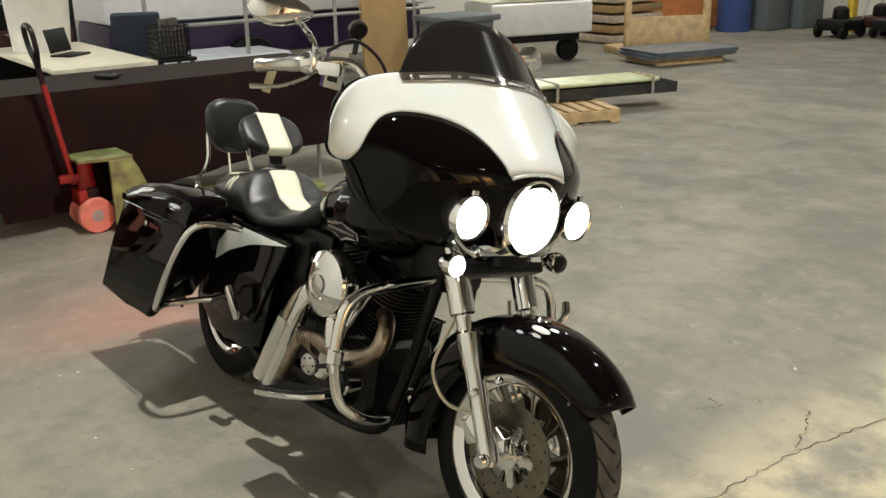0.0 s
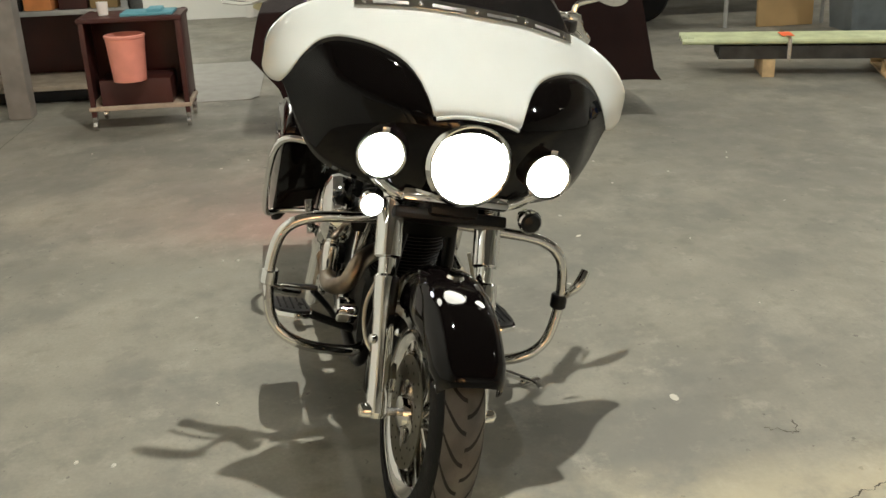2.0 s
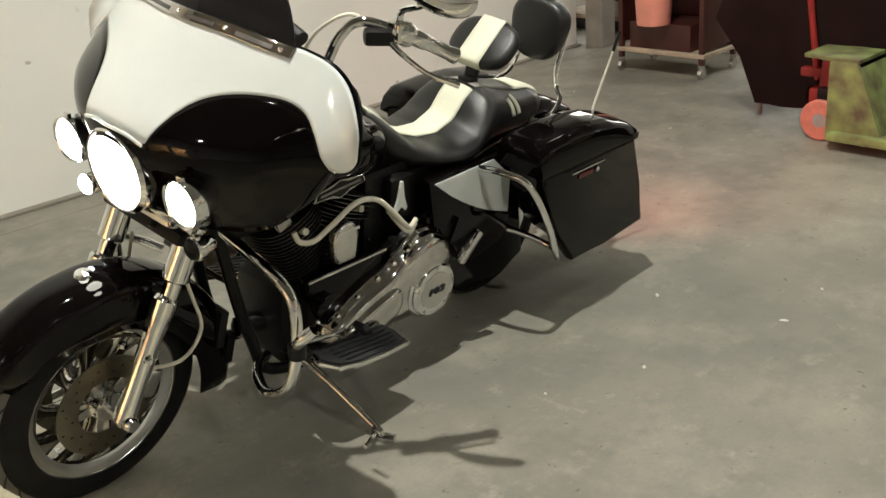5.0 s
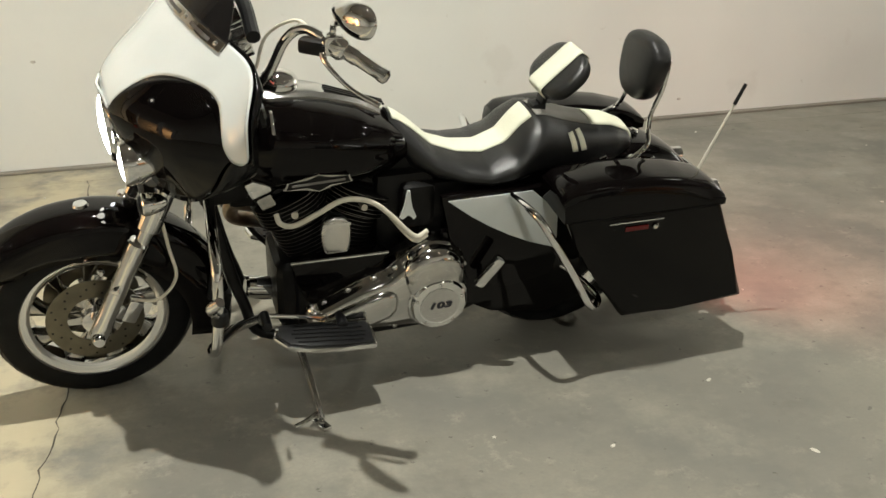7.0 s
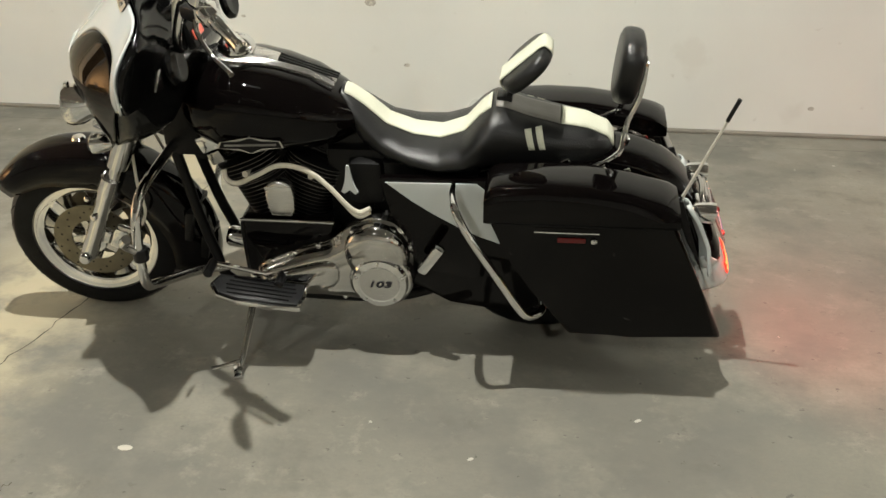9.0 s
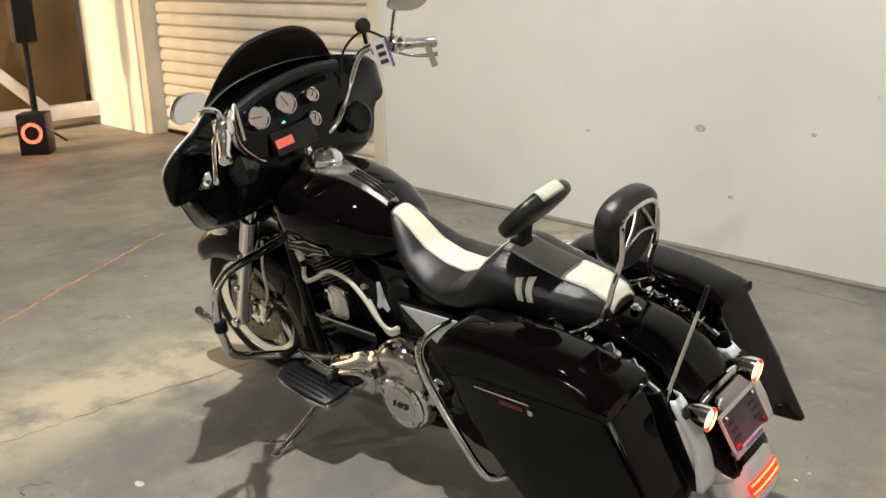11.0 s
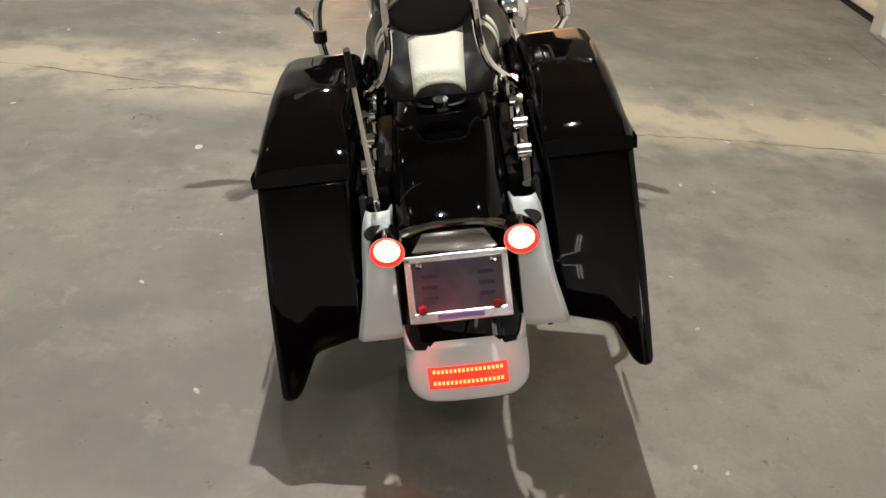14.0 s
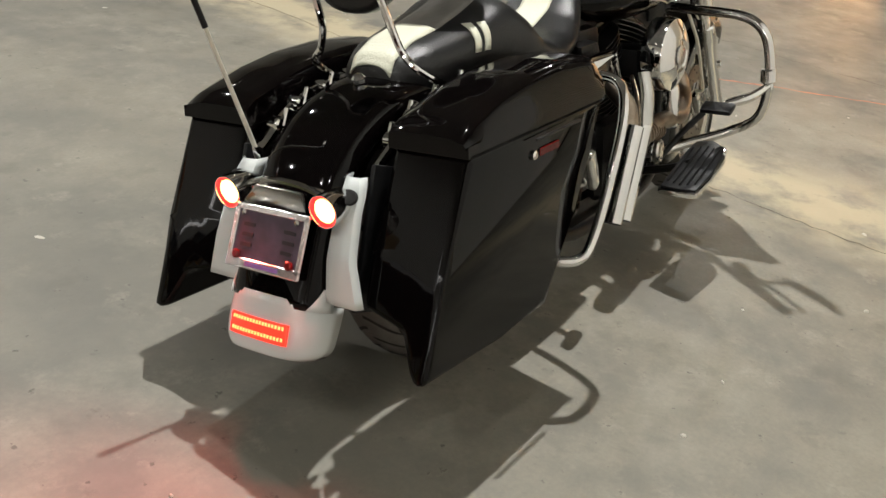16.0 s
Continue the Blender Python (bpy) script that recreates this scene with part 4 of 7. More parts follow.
PL = Matrix.Translation((-0.578, 0, 0.488)) @ pose(0, 0, 0, 0, 24, 0) @ pose(0, 0, 0, 90, 0, -90)
plate = part("number_plate", box((0.178, 0.105, 0.003), PL, 0.001, 1), PLATE, bike, "dark number plate in a grey chrome frame")
fr = bmesh.new()
for bx, by, sx, sy in ((0, 0.056, 0.200, 0.014), (0, -0.058, 0.200, 0.020), (-0.0935, 0, 0.013, 0.118), (0.0935, 0, 0.013, 0.118)):
    box((sx, sy, 0.006), PL @ Matrix.Translation((bx, by, 0.003)), 0.002, 1, bm=fr)
part("plate_frame", fr, mat("plate_frame", (0.66, 0.65, 0.65), 0.22, 0.9, vary=0.05), plate, "grey chrome plate frame")
for i in range(3):
    for s in (-1, 1):
        part("plate_bar", box((0.030, 0.008, 0.002), PL @ Matrix.Translation((s * 0.055, 0.022 - i * 0.021, 0.0025))), PLATE_BAR, plate)
part("frame_bar", box((0.09, 0.009, 0.001), PL @ Matrix.Translation((0, -0.058, 0.0066))), PURPLE, plate)
for s in (-1, 1):
    part("plate_bolt", lathe([(0.010, 0), (0.010, 0.004), (0.006, 0.007), (0, 0.007)], PL @ Matrix.Translation((s * 0.072, -0.042, 0.006)), 16), REFLECTOR, plate, "round red reflector bolt")
    part("plate_bolt", lathe([(0.006, 0), (0.006, 0.003), (0, 0.004)], PL @ Matrix.Translation((s * 0.072, 0.044, 0.006)), 12), CHROME, plate)
part("plate_bracket", merge(slab([(-0.085, 0), (-0.06, 0.038), (0.06, 0.038), (0.085, 0), (0.05, -0.010), (-0.05, -0.010)], 0.012, PL @ Matrix.Translation((0, 0.068, -0.008)), 0.004), tube([(-0.515, -0.10, 0.575), (-0.520, -0.05, 0.590), (-0.522, 0, 0.594), (-0.520, 0.05, 0.590), (-0.515, 0.10, 0.575)], 0.008, n=10)), DARK_CHROME, bike, "dark chrome plate and lamp bracket")
part("seat_bolt", lathe([(0.016, 0), (0.016, 0.01), (0.01, 0.016), (0, 0.017)], axis_pose((-0.262, 0, 0.750), (-0.3, 0, 1)), 16), CHROME, bike)
ant = part("antenna", tube([(-0.440, 0.146, 0.612), (-0.578, 0.143, 0.968)], [0.0055, 0.0045, 0.004], n=10, smooth=False), CREAM_PAINT, bike, "thin cream whip antenna with a black tip")
part("antenna_tip", tube([(-0.5505, 0.1435, 0.897), (-0.5785, 0.143, 0.970)], 0.0065, n=10, smooth=False), BLACK_PLASTIC, ant)
part("antenna_base", lathe([(0.014, 0), (0.011, 0.02), (0.006, 0.045)], axis_pose((-0.432, 0.147, 0.590), (-0.36, 0, 0.93)), 14), CHROME, ant)

# saddlebags
def bag_shell(outline_out, outline_in, y0, y1, s, bevel):
    b = bmesh.new()
    a = [b.verts.new((x, s * y1, z)) for x, z in outline_out]
    k = [b.verts.new((x, s * (y1 * 0.80 + y0 * 0.20), z)) for x, z in outline_out]
    e = [b.verts.new((xo * 0.22 + xi * 0.78, s * (y1 * 0.56 + y0 * 0.44), zo * 0.22 + zi * 0.78)) for (xo, zo), (xi, zi) in zip(outline_out, outline_in)]
    c = [b.verts.new((x, s * y0, z)) for x, z in outline_in]
    b.faces.new(a)
    b.faces.new(c)
    n = len(a)
    for i in range(n):
        for u, v in ((a, k), (k, e), (e, c)):
            b.faces.new((u[i], u[(i + 1) % n], v[(i + 1) % n], v[i]))
    bmesh.ops.bevel(b, geom=b.edges[:], offset=bevel, segments=3, affect="EDGES", profile=0.6)
    return b


for s, side in ((1, "left"), (-1, "right")):
    body_o = [(0.150, 0.668), (0.105, 0.56), (0.02, 0.42), (-0.105, 0.245), (-0.30, 0.247), (-0.585, 0.255), (-0.50, 0.45), (-0.405, 0.668)]
    body_i = [(0.130, 0.668), (0.09, 0.56), (0.02, 0.44), (-0.080, 0.335), (-0.30, 0.345), (-0.535, 0.365), (-0.49, 0.47), (-0.405, 0.668)]
    bag = part("saddlebag", bag_shell(body_o, body_i, 0.198, 0.388 if s > 0 else 0.376, s, 0.016), BLACK_PAINT, bike, "stretched glossy black hard saddlebag")
    rows = []
    for q in range(25):
        f = q / 24
        x = 0.165 - 0.578 * f
        top = interp(f, ((0, 0.742), (0.02, 0.760), (0.06, 0.770), (0.3, 0.779), (0.55, 0.773), (0.75, 0.755), (0.92, 0.727), (0.98, 0.715), (1, 0.700)))
        yo, yi, lo = 0.391 if s > 0 else 0.379, 0.192, 0.664
        mid = (yo + yi) / 2
        ring = []
        for y, z in ((yi, lo), (yi, lo + 0.6 * (top - lo)), (yi + 0.002, lo + 0.88 * (top - lo)), (yi + 0.010, top - 0.004), (yi + 0.030, top), (mid, top + 0.002), (yo - 0.045, top), (yo - 0.024, top - 0.006), (yo - 0.012, lo + 0.80 * (top - lo)), (yo - 0.004, lo + 0.45 * (top - lo)), (yo + 0.001, lo + 0.024), (yo + 0.001, lo)):
            ring.append(Vector((x - (0.004 if q == 24 else 0), s * y, z)))
        rows.append(ring)
    part("lid", loft(rows), BLACK_PAINT, bag, "domed saddlebag lid", sharp=50)
    part("lid_seam", bag_shell([(0.155, 0.662), (0.155, 0.670), (-0.41, 0.670), (-0.41, 0.662)], [(0.145, 0.662), (0.145, 0.670), (-0.41, 0.670), (-0.41, 0.662)], 0.194, 0.392 if s > 0 else 0.380, s, 0.001), RUBBER, bag)
    part("latch_bar", box((0.195, 0.008, 0.006), Matrix.Translation((-0.085, s * 0.394 + (0.012 if s > 0 else 0), 0.650)) @ pose(0, 0, 0, 0, 0, 0), 0.003), CHROME if s > 0 else BLACK_PLASTIC, bag, "slim lid latch")
    part("side_reflector", box((0.085, 0.004, 0.018), Matrix.Translation((-0.10, 0.391 if s > 0 else -0.379, 0.612)), 0.002, 1), REFLECTOR, bag)
    part("lock", lathe([(0.010, 0), (0.010, 0.006), (0.006, 0.009), (0, 0.009)], axis_pose((-0.168, 0.389 if s > 0 else -0.377, 0.612), (0, s, 0)), 14), CHROME, bag)
    part("bag_guard", tube([(0.275, s * 0.18, 0.672), (0.268, s * 0.29, 0.694), (0.248, s * 0.375, 0.688), (0.205, s * 0.410, 0.62), (0.12, s * 0.418, 0.48), (0.05, s * 0.412, 0.355), (0.015, s * 0.395, 0.318), (-0.02, s * 0.345, 0.322), (0.02, s * 0.22, 0.345), (0.08, s * 0.14, 0.36)], 0.0125, n=14), CHROME, bike, "bent chrome saddlebag guard")
    # side cover with its cream flash
    sc = part("side_cover", slab([(0.515 if s > 0 else 0.60, 0.700), (0.10, 0.700), (0.04, 0.50), (0.10, 0.34), (0.26, 0.31), (0.40, 0.36), (0.47, 0.50)], 0.035, Matrix.Translation((0, 0.205 if s > 0 else -0.170, 0)) @ pose(0, 0, 0, 90, 0, 0), 0.012), BLACK_PAINT, bike, "black side cover with a cream flash")
    part("cream_flash", slab([(0.492 if s > 0 else 0.585, 0.687), (0.20, 0.690), (0.10, 0.600), (0.090, 0.452 if s > 0 else 0.530), (0.19, 0.490 if s > 0 else 0.585), (0.27, 0.530 if s > 0 else 0.615), (0.34, 0.572 if s > 0 else 0.640), (0.41, 0.620 if s > 0 else 0.655)], 0.004, Matrix.Translation((0, (0.2095 if s > 0 else -0.2055), 0)) @ pose(0, 0, 0, 90, 0, 0), 0.001), WHITE_PAINT, sc)
    # left cover is drawn lower, its black standing for deep shade over the rim
    part("rear_cover", slab([(0.50, 0.56), (0.44, 0.28), (0.30, 0.20 if s > 0 else 0.235), (0.08, 0.165 if s > 0 else 0.245), (-0.06, 0.22 if s > 0 else 0.34), (0.02, 0.55)], 0.04, Matrix.Translation((0, 0.19 if s > 0 else -0.15, 0)) @ pose(0, 0, 0, 90, 0, 0), 0.015), BLACK_PAINT, bike)

# ---- fairing ----
def curve_of(*pts):
    """A smooth function through the points."""
    p = spline([(x, y, 0) for x, y in pts], 8)
    return lambda v: float(np.interp(v, [q.x for q in p], [q.y for q in p]))


nose_x = curve_of((0.78, 1.39), (0.88, 1.445), (1.0, 1.485), (1.08, 1.495), (1.13, 1.466), (1.20, 1.395), (1.28, 1.322), (1.36, 1.252), (1.45, 1.185), (1.56, 1.11))
top_edge = curve_of((0, 1.352), (0.15, 1.347), (0.30, 1.322), (0.36, 1.306), (0.42, 1.284), (0.47, 1.256), (0.505, 1.222), (0.524, 1.190), (0.53, 1.165))
paint_edge = curve_of((0, 1.100), (0.06, 1.098), (0.112, 1.088), (0.120, 1.097), (0.132, 1.125), (0.150, 1.158), (0.180, 1.189), (0.220, 1.208), (0.27, 1.218), (0.32, 1.219), (0.36, 1.212), (0.40, 1.190), (0.435, 1.148), (0.457, 1.106), (0.474, 1.078), (0.485, 1.070), (0.505, 1.072), (0.522, 1.086), (0.53, 1.105))
low_edge = curve_of((0, 0.862), (0.15, 0.866), (0.25, 0.868), (0.33, 0.882), (0.38, 0.912), (0.42, 0.965), (0.45, 1.030), (0.474, 1.072), (0.485, 1.066), (0.53, 1.10))


def skin(y, z):
    a = abs(y)
    if a < 0.36:
        return nose_x(z) - 1.12 * a * a
    g = ((a - 0.36) / 0.17) ** 1.4
    return (1 - g) * (nose_x(z) - 0.1452 - 0.70 * (a - 0.36)) + g * 1.185


def top_z(y):
    return top_edge(abs(y))


def paint_z(y):
    return paint_edge(abs(y))


def low_z(y):
    return min(low_edge(abs(y)), paint_edge(abs(y)) - 0.001)


YS = sorted({round(0.53 * math.sin(math.pi / 2 * q / 44), 5) for q in range(-44, 45)} | {k * v for k in (-1, 1) for v in (0.105, 0.112, 0.118, 0.125, 0.135, 0.46, 0.468, 0.474, 0.479, 0.485)})
shell = part("fairing", steered(loft([[Vector((skin(y, z), y, z)) for z in (paint_z(y) + (top_z(y) - paint_z(y)) * q / 14 for q in range(15))] for y in YS], cap=False, closed=False)), WHITE_PAINT, bike, "cream batwing fairing with black lower arches", sharp=80, solid=0.006)
YB = [y for y in YS if abs(y) <= 0.4741]
part("fairing_lower", steered(loft([[Vector((skin(y, z) - 0.0015, y, z)) for z in (low_z(y) + (paint_z(y) - low_z(y)) * q / 14 for q in range(15))] for y in YB], cap=False, closed=False)), BLACK_PAINT, shell, "gloss black lower fairing panels", sharp=80, solid=0.006)
inner_rows = []
for y in YS:
    row = []
    for q in range(17):
        v = q / 16
        z = low_z(y) + (top_z(y) - low_z(y)) * v
        e = max(abs(y) / 0.53, abs(2 * v - 1)) ** 5
        row.append(Vector(((1.10 + 0.02 * (z - 1.1)) * (1 - e) + (skin(y, z) - 0.012) * e, y, z)))
    inner_rows.append(row)
part("inner_fairing", steered(loft(inner_rows, cap=False, closed=False)), INNER, shell, "black inner fairing", sharp=60, solid=0.004)
part("headlamp_lip", steered(tube([(skin(0.115, 1.085) + 0.004, -0.112, 1.083), (1.490, -0.06, 1.096), (1.499, 0, 1.101), (1.490, 0.06, 1.096), (skin(0.115, 1.085) + 0.004, 0.112, 1.083)], 0.005, n=8)), WHITE_PAINT, shell)
lamp = part("headlamp", steered(lathe([(0.105, -0.06), (0.116, -0.02), (0.117, 0.008), (0.108, 0.020), (0.103, 0.018), (0.098, 0.006)], axis_pose((1.475, 0, 0.975), (1, 0, -0.04)), 44, cap=False)), CHROME, bike, "lit round headlamp in a chrome ring")
part("lens", steered(lathe([(0.100, 0.010), (0.085, 0.022), (0.05, 0.032), (0, 0.036)], axis_pose((1.475, 0, 0.975), (1, 0, -0.04)), 40)), HEAD_GLOW, lamp, "glowing headlamp lens")
for s in (1, -1):
    pl = part("passing_lamp", steered(lathe([(0.015, -0.085), (0.045, -0.07), (0.062, -0.03), (0.066, 0.0), (0.062, 0.012), (0.056, 0.008)], axis_pose((1.462, s * 0.230, 0.967), (1, 0, -0.04)), 32, cap=False)), CHROME, bike, "lit chrome passing lamp")
    part("lens", steered(lathe([(0.057, 0.004), (0.045, 0.014), (0.02, 0.020), (0, 0.021)], axis_pose((1.462, s * 0.230, 0.967), (1, 0, -0.04)), 28)), HEAD_GLOW, pl)
    part("lamp_clip", steered(box((0.012, 0.02, 0.014), pose(1.465, s * 0.230, 1.036), 0.003)), CHROME, pl)
    part("lamp_bar", steered(tube([(1.40, s * 0.230, 0.900), (1.40, s * 0.17, 0.862), (1.40, s * 0.09, 0.845)], 0.017, n=12)), CHROME, bike)
    part("front_signal", steered(lathe([(0.008, -0.06), (0.024, -0.045), (0.033, -0.01), (0.034, 0.008), (0.030, 0.012)], axis_pose((1.425, s * 0.225, 0.825), (1, 0, 0)), 24)), CHROME, bike, "chrome bullet front signal")
    part("signal_lens", steered(lathe([(0.031, 0.010), (0.024, 0.020), (0, 0.025)], axis_pose((1.425, s * 0.225, 0.825), (1, 0, 0)), 24)), COOL_GLOW if s < 0 else BLACK_PLASTIC, bike)
part("lamp_panel", steered(box((0.04, 0.30, 0.035), pose(1.425, 0, 0.862, 0, -26, 0), 0.012)), CHROME, bike)
# windscreen
WS = [0.315 * math.sin(math.pi / 2 * q / 16) for q in range(-16, 17)]


def screen_top(y):
    return 1.500 - 0.185 * (abs(y) / 0.315) ** 3.0


part("windscreen", steered(loft([[Vector((skin(y, z) + 0.004 - 0.10 * max(0, z - 1.36), y, z)) for z in (top_z(y) - 0.02 + (max(screen_top(y), top_z(y) + 0.004) - top_z(y) + 0.02) * q / 8 for q in range(9))] for y in WS], cap=False, closed=False)), SMOKE, bike, "low smoked windscreen", sharp=80, solid=0.004)
trim = part("screen_trim", steered(loft([[Vector((skin(y, z) + 0.009, y, z)) for z in (top_z(y) - 0.021, top_z(y) - 0.019, top_z(y) - 0.001, top_z(y) + 0.001)] for y in WS], cap=False, closed=False)), CHROME, bike, "chrome windscreen trim strip", sharp=60, solid=0.003)
for y in (-0.29, -0.15, 0.0, 0.15, 0.29):
    part("trim_bolt", steered(lathe([(0.006, 0), (0.006, 0.003), (0.003, 0.005), (0, 0.005)], axis_pose((skin(y, top_z(y) - 0.010) + 0.010, y, top_z(y) - 0.010), (0.7, y, 0.7)), 12)), SATIN, trim)
for y0, y1 in ((-0.27, -0.18), (-0.12, -0.03), (0.03, 0.12), (0.18, 0.27)):
    part("trim_slot", steered(loft([[Vector((skin(y, z) + 0.0125, y, z)) for z in (top_z(y) - 0.014, top_z(y) - 0.006)] for y in (y0 + (y1 - y0) * q / 5 for q in range(6))], cap=False, closed=False)), DULL, trim)
# gauges and radio on the inner fairing
for gy, gz, r in ((0.158, 1.250, 0.039), (0.035, 1.262, 0.039), (-0.085, 1.252, 0.023), (-0.072, 1.165, 0.023)):
    gm = axis_pose((1.088, gy, gz), (-1, 0, 0.35))
    g = part("gauge", lathe([(r + 0.004, -0.03), (r + 0.004, 0.004), (r, 0.006), (r - 0.005, 0.0)], gm, 28, cap=False), CHROME, shell, "round dial in a chrome bezel")
    part("dial", lathe([(r - 0.004, 0.001), (0, 0.001)], gm, 24, cap=False), GAUGE, g)
    part("needle", box((0.003, r * 1.1, 0.002), gm @ Matrix.Rotation(gy * 9, 4, "Z") @ Matrix.Translation((0, r * 0.2, 0.003))), mat("needle_red", (0.5, 0.1, 0.04), 0.5) if r > 0.04 else INK, g)
part("radio", box((0.03, 0.19, 0.085), pose(1.085, 0.04, 1.135, 0, 18, 0), 0.008), BLACK_PLASTIC, shell)
part("radio_display", box((0.004, 0.075, 0.030), pose(1.066, 0.092, 1.140, 0, 18, 0), 0.001, 1), LCD, shell, "lit reddish radio display")
part("indicator", box((0.004, 0.012, 0.004), pose(1.070, 0.075, 1.205, 0, 18, 0)), GREEN_LED, shell)
for s in (1, -1):
    part("speaker_pod", lathe([(0.062, 0), (0.062, 0.014), (0.050, 0.022), (0, 0.018)], axis_pose((1.092, s * 0.27, 1.10), (-1, 0, 0.25)), 28), INNER, shell)
part("switch_chrome", slab([(-0.034, -0.016), (0.026, -0.032), (0.022, 0.030), (0.006, 0.028)], 0.01, Matrix.Translation((1.078, 0.432, 1.125)) @ pose(0, 0, 0, 90, 0, -90), 0.003), CHROME, shell, "polished triangular adjuster cover")
part("dash_brow", steered(tube([(1.10, -0.25, 1.305), (1.09, -0.10, 1.335), (1.09, 0.10, 1.335), (1.10, 0.25, 1.305)], 0.020, n=10)), BLACK_PLASTIC, shell)
part("ignition_switch", lathe([(0.028, 0), (0.028, 0.03), (0.018, 0.045)], axis_pose((1.13, -0.02, 1.04), (-0.5, 0, 1)), 20), CHROME, bike)
# handlebar
part("handlebar", tube([(1.16, 0.03, 1.05), (1.10, 0.18, 1.10), (1.055, 0.285, 1.20), (1.01, 0.315, 1.305), (0.965, 0.340, 1.342), (0.915, 0.400, 1.330), (0.845, 0.465, 1.296), (0.785, 0.512, 1.262)], 0.0135, n=14), CHROME, bike, "wide chrome handlebar")


def across(p):
    """The place on the right bar that answers to one on the left, with the bars turned."""
    return Matrix.Translation((1.16, 0, 0)) @ Matrix.Rotation(radians(17.1), 4, "Z") @ Vector((p[0] - 1.16, -p[1], p[2] + 0.03))


part("handlebar", tube([(1.16, -0.03, 1.05), (1.115, -0.17, 1.10)] + [across(p) for p in ((1.055, 0.285, 1.18), (1.01, 0.315, 1.275), (0.965, 0.340, 1.306), (0.915, 0.400, 1.300), (0.845, 0.465, 1.284), (0.785, 0.512, 1.268))], 0.0135, n=14), CHROME, bike)
for s, g0, g1, cl in ((1, (0.885, 0.430, 1.318), (0.778, 0.518, 1.258), (0.905, 0.415, 1.326)), (-1, across((0.885, 0.430, 1.290)), across((0.778, 0.518, 1.266)), across((0.905, 0.415, 1.296)))):
    gv0, gv1, cv = Vector(g0), Vector(g1), Vector(cl)
    d = (gv1 - gv0).normalized()
    grip = part("grip", lathe([(0.019, 0), (0.0215, 0.006), (0.0215, 0.045), (0.0185, 0.05), (0.0185, 0.115), (0.0205, 0.12), (0.0205, 0.136), (0.012, 0.142)], axis_pose(gv0, d), 22), CHROME if s > 0 else SATIN, bike, "chrome hand grip")
    part("switch_housing", merge(box((0.055, 0.050, 0.055), Matrix.Translation(cv), 0.014), lathe([(0.026, -0.02), (0.03, -0.01), (0.03, 0.03), (0.024, 0.04)], axis_pose(cv, d), 20)), CHROME, bike, "chrome switch housing")
    part("reservoir", box((0.075, 0.045, 0.040), Matrix.Translation(cv + Vector((0.045, s * -0.025, -0.012))) @ pose(0, 0, 0, 0, 0, s * -35), 0.012), CHROME if s < 0 else BLACK_PLASTIC, bike)
    part("lever", tube([cv + Vector((0.03, s * 0.0, -0.020)), cv + Vector((0.02, s * 0.035, -0.045)), gv0 + d * 0.06 + Vector((0.035, s * 0.030, -0.060)), gv1 + Vector((0.035, s * 0.028, -0.055))], [0.009, 0.007, 0.006, 0.008], n=10), CHROME, bike, "chrome hand lever")
    mc = Vector((0.876, 0.520, 1.432)) if s > 0 else Vector((1.075, -0.610, 1.452))
    part("mirror_stem", tube([cv + Vector((0, 0, 0.02)), cv + Vector((0.0, s * 0.01, 0.055)), mc + Vector((0.03, s * -0.035, -0.025)), mc + Vector((0.015, s * -0.01, -0.004))], 0.0085, n=10), CHROME, bike)
    mm = Matrix.Translation(mc) @ pose(0, 0, 0, 0, -12, s * 22) @ pose(0, 0, 0, 90, 0, 90)
    rings = []
    for q in range(9):
        f = q / 8
        k = (1 - f ** 2.2) ** 0.6 if f < 1 else 0.02
        rings.append([mm @ Vector(((0.088 * math.cos(a) + 0.006 * s) * k, 0.043 * math.sin(a) * (1 + 0.28 * s * math.cos(a)) * k, 0.036 * f)) for a in (2 * math.pi * j / 28 for j in range(28))])
    mir = part("mirror", loft(rings), CHROME, bike, "teardrop chrome mirror", sharp=60)
    part("mirror_glass", loft([[mm @ Vector(((0.083 * math.cos(a) + 0.006 * s) * k, 0.039 * math.sin(a) * (1 + 0.28 * s * math.cos(a)) * k, -0.0015)) for a in (2 * math.pi * j / 28 for j in range(28))] for k in (1, 0.02)], cap=False), MIRROR, mir)
part("control_cable", tube([(0.93, 0.36, 1.325), (0.98, 0.31, 1.355), (1.05, 0.26, 1.30), (1.08, 0.24, 1.20)], 0.005, n=8), HOSE, bike)
part("control_cable", tube([(1.03, -0.43, 1.36), (1.08, -0.37, 1.40), (1.13, -0.30, 1.34), (1.12, -0.25, 1.22)], 0.005, n=8), BLACK_PLASTIC, bike)
part("bar_clock", merge(lathe([(0.022, -0.012), (0.028, -0.006), (0.028, 0.010), (0.022, 0.014)], axis_pose((1.028, -0.330, 1.432), (-1, 0.2, 0.3)), 24), tube([(1.028, -0.330, 1.412), (1.045, -0.345, 1.365)], 0.008, smooth=False)), BLACK_PLASTIC, bike, "round black bar clock")


